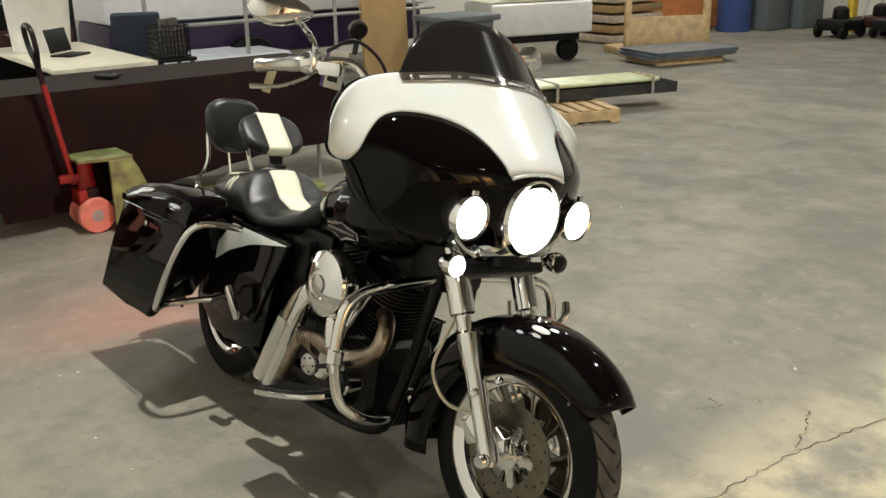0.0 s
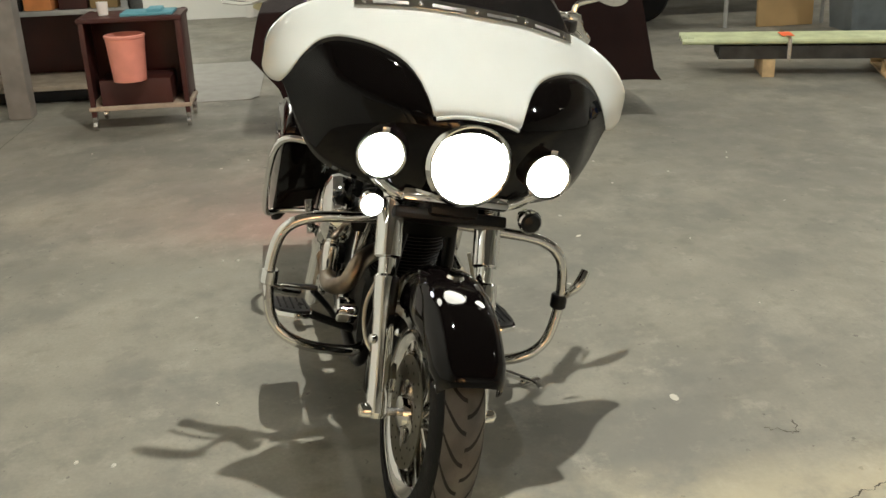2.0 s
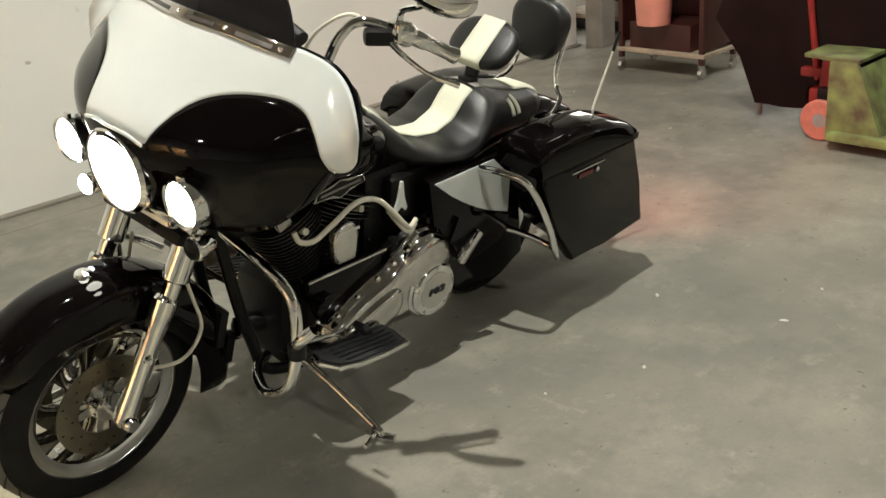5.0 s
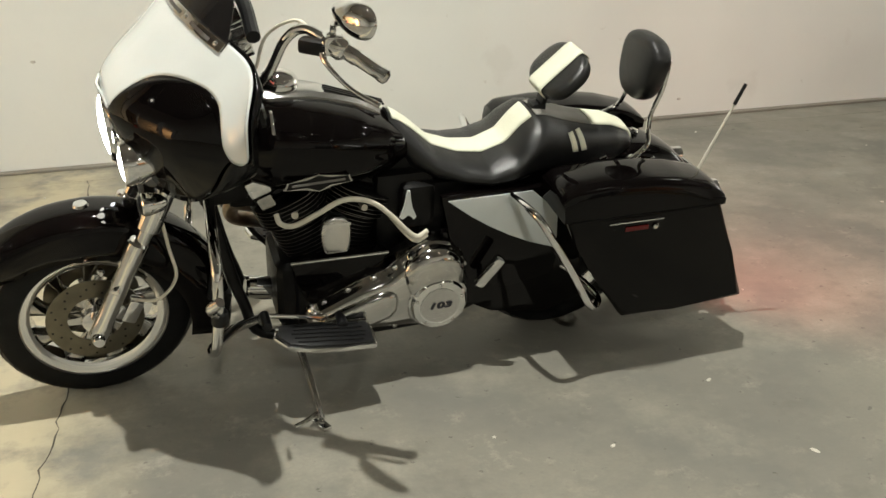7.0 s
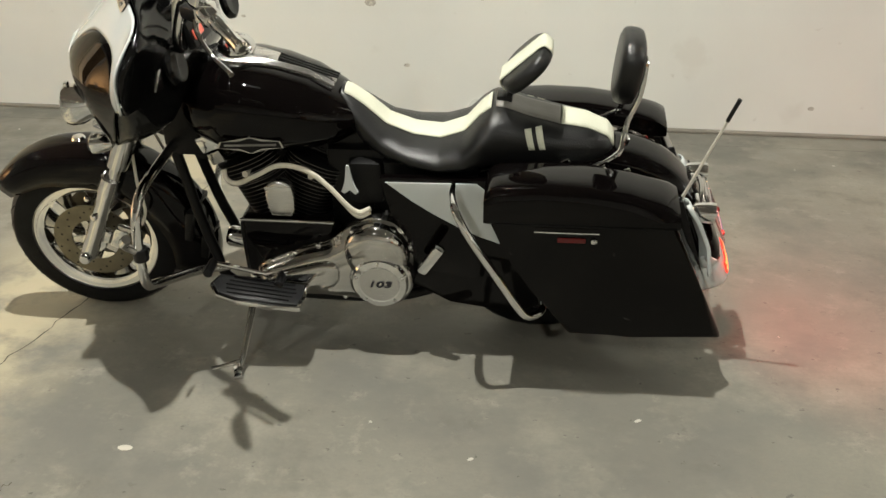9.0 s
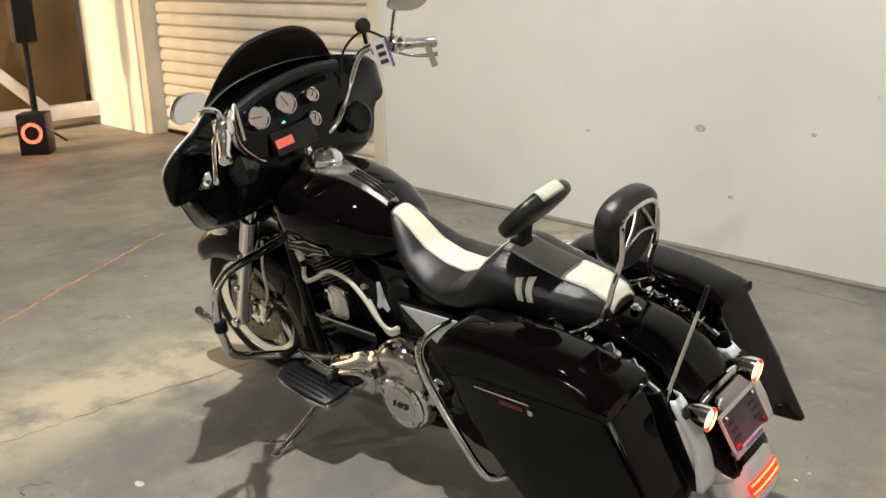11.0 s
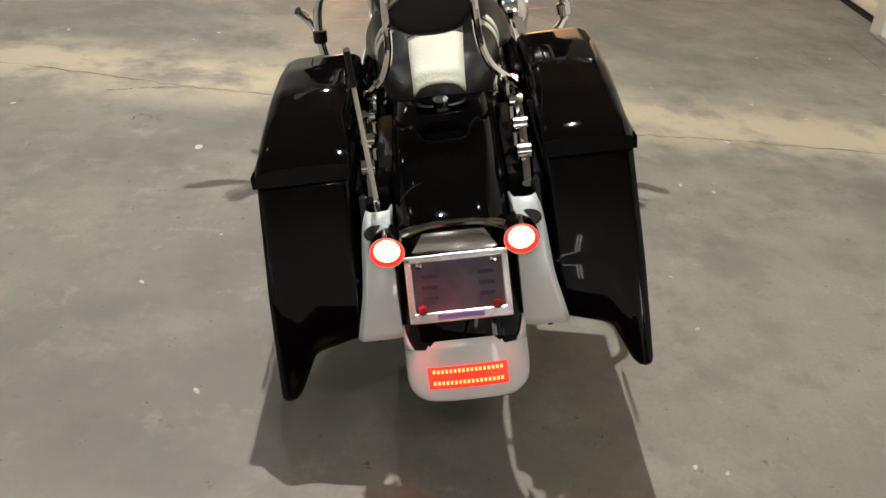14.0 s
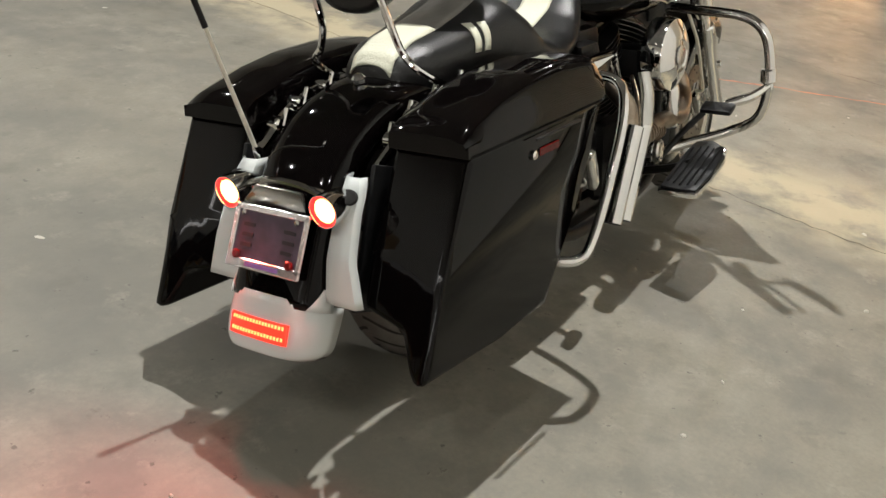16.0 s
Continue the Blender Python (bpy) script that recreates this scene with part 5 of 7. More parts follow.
def tag(m, w, h, body_mat, mark):
    tg = part("paper_tag", box((w, 0.0015, h), m), PAPER if body_mat is None else body_mat, bike, "paper tag hanging from the bar")
    if mark:
        bb = bmesh.new()
        for q in range(3):
            box((w * 0.5, 0.001, h * 0.14), m @ Matrix.Translation((0.0, -0.0013, h * (0.25 - 0.25 * q))), bm=bb)
            box((w * 0.5, 0.001, h * 0.14), m @ Matrix.Translation((0.0, 0.0013, h * (0.25 - 0.25 * q))), bm=bb)
        part("tag_print", bb, INK, tg)
        part("tag_edge", box((w * 0.16, 0.003, h), m @ Matrix.Translation((-w * 0.46, 0, 0))), PURPLE, tg)


TAG_YELLOW = mat("yellowed_tag", (0.50, 0.47, 0.30), 0.7)
tag(Matrix.Translation((1.017, -0.388, 1.312)) @ pose(0, 0, 0, 8, 8, 48), 0.060, 0.112, None, True)
tag(Matrix.Translation((0.915, -0.535, 1.265)) @ pose(0, 0, 0, 0, 12, 60), 0.024, 0.085, TAG_YELLOW, False)
# red light thrown backwards by the tail lamps
for s in (1, -1):
    data = bpy.data.lights.new("tail_light", "SPOT")
    data.energy, data.color, data.shadow_soft_size, data.spot_size, data.spot_blend = 16.5, (1.0, 0.075, 0.05), 0.02, radians(150), 1.0
    ob = new("tail_light", data)
    ob.matrix_world = BIKE_POSE @ look((-0.572, s * 0.130, 0.560), (-1.8, s * 0.13 - 0.36, 0.12))

# ---- the building ----
def floor_material():
    m = mat("worn_concrete", (0.44, 0.41, 0.345), 0.45, vary=0.0, bump=0.10, bump_scale=30)
    nt = m.node_tree
    b = nt.nodes["Principled BSDF"]
    tc = nt.nodes.new("ShaderNodeTexCoord")

    def noise_ramp(scale, lo, hi, detail=8, rough=0.6, stretch=None):
        n = nt.nodes.new("ShaderNodeTexNoise")
        n.inputs["Scale"].default_value, n.inputs["Detail"].default_value, n.inputs["Roughness"].default_value = scale, detail, rough
        if stretch:
            mp = nt.nodes.new("ShaderNodeMapping")
            mp.inputs["Scale"].default_value = stretch
            nt.links.new(tc.outputs["Object"], mp.inputs["Vector"])
            nt.links.new(mp.outputs["Vector"], n.inputs["Vector"])
        else:
            nt.links.new(tc.outputs["Object"], n.inputs["Vector"])
        r = nt.nodes.new("ShaderNodeMapRange")
        r.inputs["From Min"].default_value, r.inputs["From Max"].default_value = lo, hi
        nt.links.new(n.outputs["Fac"], r.inputs["Value"])
        return r.outputs["Result"]

    def mix(a, fac, colour, strength):
        mul = nt.nodes.new("ShaderNodeMath")
        mul.operation = "MULTIPLY"
        mul.inputs[1].default_value = strength
        nt.links.new(fac, mul.inputs[0])
        x = nt.nodes.new("ShaderNodeMix")
        x.data_type = "RGBA"
        nt.links.new(mul.outputs[0], x.inputs["Factor"])
        if isinstance(a, tuple):
            x.inputs["A"].default_value = (*a, 1)
        else:
            nt.links.new(a, x.inputs["A"])
        x.inputs["B"].default_value = (*colour, 1)
        return x.outputs["Result"]

    c = mix((0.165, 0.157, 0.130), noise_ramp(0.55, 0.42, 0.60), (0.245, 0.227, 0.182), 1.0)
    c = mix(c, noise_ramp(1.5, 0.47, 0.60, 9, 0.62), (0.125, 0.124, 0.110), 0.48)
    c = mix(c, noise_ramp(1.9, 0.50, 0.66, 10, 0.62), (0.35, 0.322, 0.258), 0.45)
    c = mix(c, noise_ramp(4.3, 0.55, 0.69, 10, 0.64), (0.115, 0.107, 0.085), 0.55)
    c = mix(c, noise_ramp(6.5, 0.58, 0.76, 10, 0.66), (0.36, 0.335, 0.27), 0.45)
    c = mix(c, noise_ramp(5.2, 0.57, 0.68, 12, 0.72), (0.43, 0.40, 0.325), 0.35)
    c = mix(c, noise_ramp(13.0, 0.64, 0.74, 6), (0.070, 0.062, 0.048), 0.55)
    c = mix(c, noise_ramp(21.0, 0.675, 0.72, 3), (0.045, 0.040, 0.032), 0.65)
    c = mix(c, noise_ramp(70, 0.35, 0.75), (0.15, 0.14, 0.12), 0.40)
    # pale residue along the joint ahead of the motorcycle
    sx = nt.nodes.new("ShaderNodeSeparateXYZ")
    nt.links.new(tc.outputs["Object"], sx.inputs["Vector"])
    d = nt.nodes.new("ShaderNodeMath")
    d.operation = "SUBTRACT"
    d.inputs[1].default_value = 2.12
    nt.links.new(sx.outputs["X"], d.inputs[0])
    ab = nt.nodes.new("ShaderNodeMath")
    ab.operation = "ABSOLUTE"
    nt.links.new(d.outputs[0], ab.inputs[0])
    band = nt.nodes.new("ShaderNodeMapRange")
    band.inputs["From Min"].default_value, band.inputs["From Max"].default_value, band.inputs["To Min"].default_value, band.inputs["To Max"].default_value = 0.12, 0.50, 1, 0
    nt.links.new(ab.outputs[0], band.inputs["Value"])
    pm = nt.nodes.new("ShaderNodeMath")
    pm.operation = "MULTIPLY"
    nt.links.new(band.outputs["Result"], pm.inputs[0])
    nt.links.new(noise_ramp(2.6, 0.38, 0.54, 8, 0.65), pm.inputs[1])
    c = mix(c, pm.outputs[0], (0.46, 0.40, 0.27), 0.85)
    nt.links.new(c, b.inputs["Base Color"])
    rr = nt.nodes.new("ShaderNodeMapRange")
    rr.inputs["To Min"].default_value, rr.inputs["To Max"].default_value = 0.46, 0.72
    nt.links.new(noise_ramp(3.0, 0.3, 0.7), rr.inputs["Value"])
    nt.links.new(rr.outputs["Result"], b.inputs["Roughness"])
    return m


def wall_material(name, colour, dirt):
    m = mat(name, colour, 0.6, vary=0.04, scale=1.2, bump=0.12, bump_scale=18)
    nt = m.node_tree
    b = nt.nodes["Principled BSDF"]
    old = b.inputs["Base Color"].links[0].from_socket
    tc = nt.nodes.new("ShaderNodeTexCoord")
    for scale, lo, hi, k in ((3.2, 0.66, 0.74, 0.14), (0.8, 0.56, 0.75, 0.16), (14.0, 0.70, 0.78, 0.4)):
        n = nt.nodes.new("ShaderNodeTexNoise")
        n.inputs["Scale"].default_value, n.inputs["Detail"].default_value = scale, 5
        nt.links.new(tc.outputs["Object"], n.inputs["Vector"])
        r = nt.nodes.new("ShaderNodeMapRange")
        r.inputs["From Min"].default_value, r.inputs["From Max"].default_value, r.inputs["To Max"].default_value = lo, hi, k
        nt.links.new(n.outputs["Fac"], r.inputs["Value"])
        x = nt.nodes.new("ShaderNodeMix")
        x.data_type = "RGBA"
        nt.links.new(r.outputs["Result"], x.inputs["Factor"])
        nt.links.new(old, x.inputs["A"])
        x.inputs["B"].default_value = (*dirt, 1)
        old = x.outputs["Result"]
    nt.links.new(old, b.inputs["Base Color"])
    return m


WALL = wall_material("painted_wall", (0.72, 0.712, 0.66), (0.45, 0.41, 0.34))
CEIL = mat("ceiling_steel", (0.20, 0.195, 0.185), 0.7, vary=0.15, scale=1)
CRACK = mat("crack_dark", (0.07, 0.06, 0.045), 0.9, vary=0.4, scale=6)
CHALK = mat("faded_red_paint", (0.50, 0.20, 0.13), 0.8, vary=0.3, scale=20)
SLAT = mat("roller_slat", (0.62, 0.59, 0.48), 0.45, vary=0.10, scale=3)
STEEL = mat("grey_steel", (0.36, 0.36, 0.35), 0.5, 0.4, vary=0.15)
WHITE_WOOD = mat("white_timber", (0.72, 0.70, 0.66), 0.6, vary=0.08, bump=0.1)
PLYWOOD = mat("brown_panel", (0.26, 0.17, 0.07), 0.6, vary=0.2, scale=2)
PINE = mat("pine_wood", (0.52, 0.37, 0.20), 0.7, vary=0.25, scale=9, bump=0.2)
CLOTH = mat("black_tablecloth", (0.012, 0.0056, 0.005), 0.9, spec=0.10, vary=0.25, scale=5, bump=0.3, bump_scale=300)
CLOTH.node_tree.nodes["Principled BSDF"].inputs["Sheen Weight"].default_value = 0.10
CLOTH.node_tree.nodes["Principled BSDF"].inputs["Sheen Roughness"].default_value = 0.35
CREAM = mat("cream_laminate", (0.66, 0.62, 0.50), 0.5, vary=0.08)
ORANGE = mat("orange_panel", (0.62, 0.24, 0.08), 0.6, vary=0.15)
GREYBOX = mat("blue_grey_plastic", (0.12, 0.14, 0.15), 0.5, vary=0.15)
MAROON = mat("maroon_paint", (0.050, 0.014, 0.011), 0.45, vary=0.25, scale=3)
JACK_GREEN = mat("worn_green_paint", (0.26, 0.33, 0.11), 0.55, scale=9, second=(0.10, 0.075, 0.045), bump=0.15)
JACK_RED = mat("red_paint", (0.216, 0.013, 0.011), 0.4, vary=0.25)
WHEEL_POLY = mat("polyurethane_wheel", (0.60, 0.20, 0.15), 0.5, vary=0.15, scale=20)
BUCKET = mat("white_bucket", (0.74, 0.72, 0.68), 0.5, vary=0.06)
# white bucket again, with the tail lamps' red light painted into its colour
RED_LIT_BUCKET = mat("red_lit_bucket", (0.72, 0.30, 0.23), 0.5, vary=0.08)
STRIPE = mat("pale_brown_board", (0.40, 0.33, 0.25), 0.7, vary=0.2)
NAVY = mat("dark_blue_cloth", (0.012, 0.018, 0.034), 0.7, vary=0.2)
VIOLET = mat("violet_hull", (0.018, 0.008, 0.040), 0.4, vary=0.15)
SHEET = mat("stacked_steel_sheet", (0.26, 0.31, 0.37), 0.35, 0.7, vary=0.2, scale=4)
GREENTUBE = mat("yellow_green_tube", (0.50, 0.54, 0.33), 0.35, vary=0.15)
TAPE = mat("orange_tape", (0.9, 0.16, 0.05), 0.6, vary=0.05)
# base colour of a white sheet, with the lamp's warm tint put in
WARM_LIT = mat("warm_lit_panel", (0.80, 0.62, 0.42), 0.7, vary=0.08)
RING_RED = mat("red_ring_light", (1.0, 0.06, 0.03), 0.3, emit=6.0, vary=0)
YELLOW = mat("yellow_paint", (0.65, 0.45, 0.04), 0.5, vary=0.15)
BLUE = mat("blue_paint", (0.04, 0.08, 0.25), 0.5, vary=0.15)
FIXTURE = mat("fixture_white", (1.0, 0.93, 0.80), 0.4, emit=14.0, vary=0)


def struct(name, label, bm, material, category="", sharp=35):
    return tagged(link(name, bm, material, None, "", sharp), label, category or name.split("_")[0], kind="structure")


def blk(lo, hi, bevel=0.0, bm=None):
    c = [(a + b) / 2 for a, b in zip(lo, hi)]
    return box([b - a for a, b in zip(lo, hi)], Matrix.Translation(c), bevel, 2, bm)


floor = struct("floor", "stained worn grey concrete warehouse floor", blk((-11, -6, -0.15), (12.2, 16, 0)), floor_material())
wall_south = struct("wall_south", "scuffed white painted concrete wall", blk((-3.72, -2.88, 0), (4.17, -2.58, 6.5)), WALL, "wall")
struct("wall_south_2", "white painted wall above the roller door", blk((4.17, -2.85, 3.9), (7.98, -2.60, 6.5)), WALL, "wall")
struct("wall_south_3", "white painted pillar wall beside the roller door", blk((7.98, -2.85, 0), (9.2, -2.48, 6.5)), WALL, "wall")
struct("wall_south_4", "plain white wall of a recess", blk((-11, -4.35, 0), (-3.72, -4.2, 6.5)), WALL, "wall")
struct("wall_south_5", "short white return wall", blk((-3.87, -4.2, 0), (-3.72, -2.85, 6.5)), WALL, "wall")
struct("wall_west", "white painted end wall", blk((-9.35, -4.2, 0), (-9.2, 16, 6.5)), WALL, "wall")
struct("wall_east", "plain end wall in warm light", blk((11.8, -6, 0), (11.95, 16, 6.5)), WALL, "wall")
struct("wall_north", "plain far wall", blk((-9.35, 15.5, 0), (11.95, 15.65, 6.5)), WALL, "wall")
struct("wall_south_6", "plain wall behind the pillar", blk((4.3, -5.2, 0), (11.8, -5.05, 6.5)), WALL, "wall")
struct("ceiling", "high dark steel warehouse ceiling", blk((-9.35, -6, 6.5), (11.95, 16, 6.7)), CEIL)
struct("baseboard", "narrow concrete kerb along the wall foot", blk((-3.72, -2.58, 0), (4.17, -2.53, 0.016), 0.006), mat("kerb_concrete", (0.22, 0.20, 0.165), 0.7, vary=0.15, scale=5), "kerb")


def crack(pts, width, material, label, seedv, jag=0.012):
    rng = random.Random(seedv)
    p = spline([(x, y, 0) for x, y in pts], 14)
    rows = []
    for i, c in enumerate(p):
        d = (p[min(i + 1, len(p) - 1)] - p[max(0, i - 1)]).normalized()
        s = Vector((-d.y, d.x, 0))
        c = c + s * rng.uniform(-jag, jag)
        w = width * rng.uniform(0.3, 1.2)
        rows.append([c + s * w + Vector((0, 0, 0.0015)), c - s * w + Vector((0, 0, 0.0015))])
    ob = link("crack", loft(rows, cap=False, closed=False), material, floor)
    return tagged(ob, label)


crack([(1.98, -2.3), (1.93, -1.1), (1.88, -0.5), (1.91, 0.2), (1.95, 0.8), (1.945, 1.23), (2.0, 1.7), (2.06, 2.6), (2.02, 4.2)], 0.003, CRACK, "dark jagged crack in the concrete", 1)
crack([(1.945, 1.235), (1.86, 1.42), (1.80, 1.53)], 0.003, CRACK, "fine branching crack", 2)
crack([(1.52, 1.22), (1.57, 1.30), (1.50, 1.33)], 0.003, CRACK, "short floor scratch", 3)
crack([(4.72, -2.3), (4.70, -1.5), (4.3, -0.2), (4.25, 1.5), (4.3, 4)], 0.0025, CRACK, "dark floor joint", 4, 0.02)
crack([(-3.65, -2.28), (0, -2.30), (4.1, -2.29)], 0.002, CRACK, "straight joint along the wall", 5, 0.004)
crack([(3.25, 0.79), (3.7, 0.12), (4.2, -0.64)], 0.012, CHALK, "faded red painted floor line", 7, 0.010)
rng = random.Random(5)
spots = bmesh.new()
for i in range(70):
    x, y = rng.uniform(-2.5, 4), rng.uniform(-2.2, 3.2)
    r = rng.uniform(0.003, 0.008)
    spots_m = Matrix.Translation((x, y, 0.001)) @ Matrix.Rotation(rng.uniform(0, 6), 4, "Z") @ Matrix.Diagonal((rng.uniform(1, 2.4), 1, 1, 1))
    lathe([(r, 0), (r * 0.7, 0.003), (0.0005, 0.004)], spots_m, 7, bm=spots)
tagged(link("floor_grit", spots, mat("pale_grit", (0.55, 0.52, 0.45), 0.8), None), "scattered pale grit and chips", "grit", kind="stuff")
tagged(link("paint_chip", lathe([(0.024, 0), (0.018, 0.002), (0.001, 0.003)], Matrix.Translation((1.29, 1.01, 0.001)) @ Matrix.Diagonal((1, 0.6, 1, 1)), 9), mat("pale_chip", (0.50, 0.47, 0.40), 0.8), None), "pale flake lying on the concrete", "flake")
for wx, wz, r in ((1.395, 0.716, 0.030), (1.18, 0.345, 0.016), (-1.2, 0.16, 0.016), (-1.75, 0.12, 0.012), (0.72, 0.75, 0.014), (2.2, 0.62, 0.012)):
    tagged(link("stain", lathe([(r, 0), (r * 0.6, 0.002), (0.001, 0.003)], Matrix.Translation((wx, -2.5795, wz)) @ pose(0, 0, 0, 90, 0, 0) @ Matrix.Diagonal((1.2, 0.75, 1, 1)), 9), mat("grey_scuff", (0.46, 0.43, 0.37), 0.8, vary=0.3, scale=60), wall_south), "grey scuff on the paint")

# bright glazed end, which the rear of the motorcycle mirrors
PANE = mat("lit_pane", (1.0, 0.97, 0.90), 0.3, emit=7.0, vary=0.04, scale=2)
win = struct("window_1", "tall narrow windows glowing with light", merge(blk((-9.2, -3.80, 0.85), (-9.14, -2.55, 0.93), 0.01), merge(blk((-9.2, -3.80, 3.32), (-9.14, -2.55, 3.40), 0.01), blk((-9.2, -3.22, 0.93), (-9.14, -3.12, 3.32), 0.01))), WHITE_WOOD, "window")
for y in (-3.78, -3.10):
    link("pane", blk((-9.195, y, 0.93), (-9.165, y + 0.54, 3.32)), PANE, win)
win2 = struct("window_2", "low wide lit window in the recess", merge(blk((-7.6, -4.2, 0.80), (-5.4, -4.14, 0.88), 0.01), blk((-7.6, -4.2, 2.30), (-5.4, -4.14, 2.38), 0.01)), WHITE_WOOD, "window")
for x in (-7.58, -6.84, -6.10):
    link("pane", blk((x, -4.195, 0.88), (x + 0.68, -4.165, 2.30)), PANE, win2)

# slim tube lamps on the end wall
TUBE_GLOW = mat("tube_glow", (1.0, 0.97, 0.92), 0.3, emit=9.0, vary=0)
for y, z in ((-0.45, 3.30), (5.40, 2.45), (8.90, 1.90)):
    tl_ = thing("tube_lamp", "upright lit tube lamp on the white end wall", "lamp", Matrix.Translation((-9.2, y, z)), "wall tube lamps")
    part("housing", box((0.05, 0.20, 1.30), pose(0.026, 0, 0), 0.008), WHITE_WOOD, tl_)
    for dy in (-0.055, 0.055):
        part("tube", tube([(0.072, dy, -0.60), (0.072, dy, 0.60)], 0.019, n=12, smooth=False), TUBE_GLOW, tl_, "glowing white tube")

# roller door
roller = struct("door_1", "closed cream steel roller door", merge(blk((4.17, -2.85, 0), (4.31, -2.56, 3.9), 0.01), merge(blk((7.86, -2.85, 0), (7.98, -2.50, 3.9), 0.01), blk((4.25, -2.85, 0), (7.9, -2.80, 3.9)))), SLAT, "door")
sl = bmesh.new()
prof = [(0, 0.0), (0.012, 0.004), (0.024, 0.016), (0.028, 0.045), (0.026, 0.075), (0.016, 0.096), (0.0, 0.104), (0.0, 0.118)]
loft([[Vector((x, -2.70 + a, z)) for a, z in prof] for x in (4.31, 7.86)], cap=False, closed=False, bm=sl)
slat0 = link("slat", sl, SLAT, roller)
slat0.location = (0, 0, 0.03)
for i in range(1, 32):
    o = new("slat", slat0.data)
    o.parent = roller
    o.location = (0, 0, 0.03 + i * 0.12)
seal = link("bottom_seal", blk((4.31, -2.72, 0.0), (7.86, -2.67, 0.032)), RUBBER, roller)

# ceiling lamps
fix0 = thing("high_bay_lamp", "round high-bay lamp hanging from the ceiling", "lamp", Matrix.Translation((LAMPS[0][0], LAMPS[0][1], LAMPS[0][2] + 0.06)), "ceiling lamps")
part("shade", lathe([(0.06, 0.32), (0.10, 0.28), (0.16, 0.22), (0.30, 0.02), (0.31, 0.0)], Matrix(), 28, cap=False), STEEL, fix0, solid=0.004)
part("bulb", lathe([(0.11, 0.04), (0.09, 0.10)], Matrix(), 20, cap=True), FIXTURE, fix0)
part("rod", tube([(0, 0, 0.3), (0, 0, 0.74)], 0.01, smooth=False), STEEL, fix0)
low = copy_thing(fix0, Matrix.Translation((LAMPS[1][0], LAMPS[1][1], LAMPS[1][2] + 0.06)))
for o in low.children:
    if o.name.startswith("rod"):
        o.data = o.data.copy()
        for v in o.data.vertices:
            v.co.z = 1.24 if v.co.z > 0.4 else v.co.z
for lx, ly, lz, power in LAMPS[2:]:
    copy_thing(low, Matrix.Translation((lx, ly, lz + 0.06)))
for lx, ly in ((-2.4, 4.3), (5.6, 6.6), (5.0, 10.8), (-1.4, 11.4), (8.6, -1.2)):
    copy_thing(low, Matrix.Translation((lx, ly, 5.26)))


# ---- table with its cloth ----
def draped_table():
    t = thing("trestle_table", "long folding table under a black cloth", "table")
    top = part("tabletop", blk((-3.29, -0.42, 0.812), (-2.55, 2.08, 0.844), 0.006), CREAM, t)
    for x in (-3.2, -2.6):
        for y in (-0.3, 1.96):
            part("leg", tube([(x, y, 0), (x, y, 0.812)], 0.014, smooth=False), STEEL, t)
    return t


draped_table()
cb = bmesh.new()
N = 120
per = []
x0, x1, y0, y1 = -3.31, -2.53, -0.44, 2.10
for i in range(N):
    f = i / N * 4
    k, u = int(f), f - int(f)
    per.append(((x1, y0 + (y1 - y0) * u), (x1 - (x1 - x0) * u, y1), (x0, y1 - (y1 - y0) * u), (x0 + (x1 - x0) * u, y0))[k])
rings = []
cx, cy = (x0 + x1) / 2, (y0 + y1) / 2
for z, out in ((0.748, -0.05), (0.750, 0.0), (0.735, 0.010), (0.55, 0.022), (0.30, 0.035), (0.06, 0.045)):
    ring = []
    for i, (x, y) in enumerate(per):
        fold = 0.018 * math.sin(i * 1.9) + 0.012 * math.sin(i * 0.77 + 1)
        corner = max(0, 1 - min(abs(x - x0), abs(x - x1)) / 0.14) * max(0, 1 - min(abs(y - y0), abs(y - y1)) / 0.20)
        drop = 0.665 - 0.42 * max(0, min(1, (-0.27 - y) / 0.15))
        corner = corner if y > 0 else corner * 0.3
        low = 0.75 - (0.75 - z) * drop / 0.69 + (0.17 * max(0, min(1, y / 1.6)) if z < 0.1 else 0)
        k = out + (fold + 0.10 * corner) * (0.75 - z) / 0.75
        nx = 1 if abs(x - x1) < 1e-6 else (-1 if abs(x - x0) < 1e-6 else 0)
        ny = 1 if abs(y - y1) < 1e-6 else (-1 if abs(y - y0) < 1e-6 else 0)
        if corner > 0.2:
            nx, ny = (1 if x > cx else -1), (1 if y > cy else -1)
        ring.append(Vector((x + nx * k, y + ny * k, max(0.008, low * 1.136))))
    rings.append(ring)
cb = loft(rings, cap=False)
cb.faces.new([v for v in cb.verts[:N]])
tagged(link("tablecloth", cb, CLOTH, None, sharp=60), "black cloth draped over the table to the floor", "tablecloth")
tagged(link("eyeglass_case", merge(box((0.16, 0.07, 0.025), Matrix.Translation((-2.86, 0.56, 0.867)) @ pose(0, 0, 0, 0, 0, 30), 0.01), box((0.05, 0.16, 0.02), Matrix.Translation((-2.87, 0.60, 0.866)) @ pose(0, 0, 0, 0, 0, 40), 0.008)), BLACK_PLASTIC, None), "small black gadget lying on the tablecloth", "gadget")


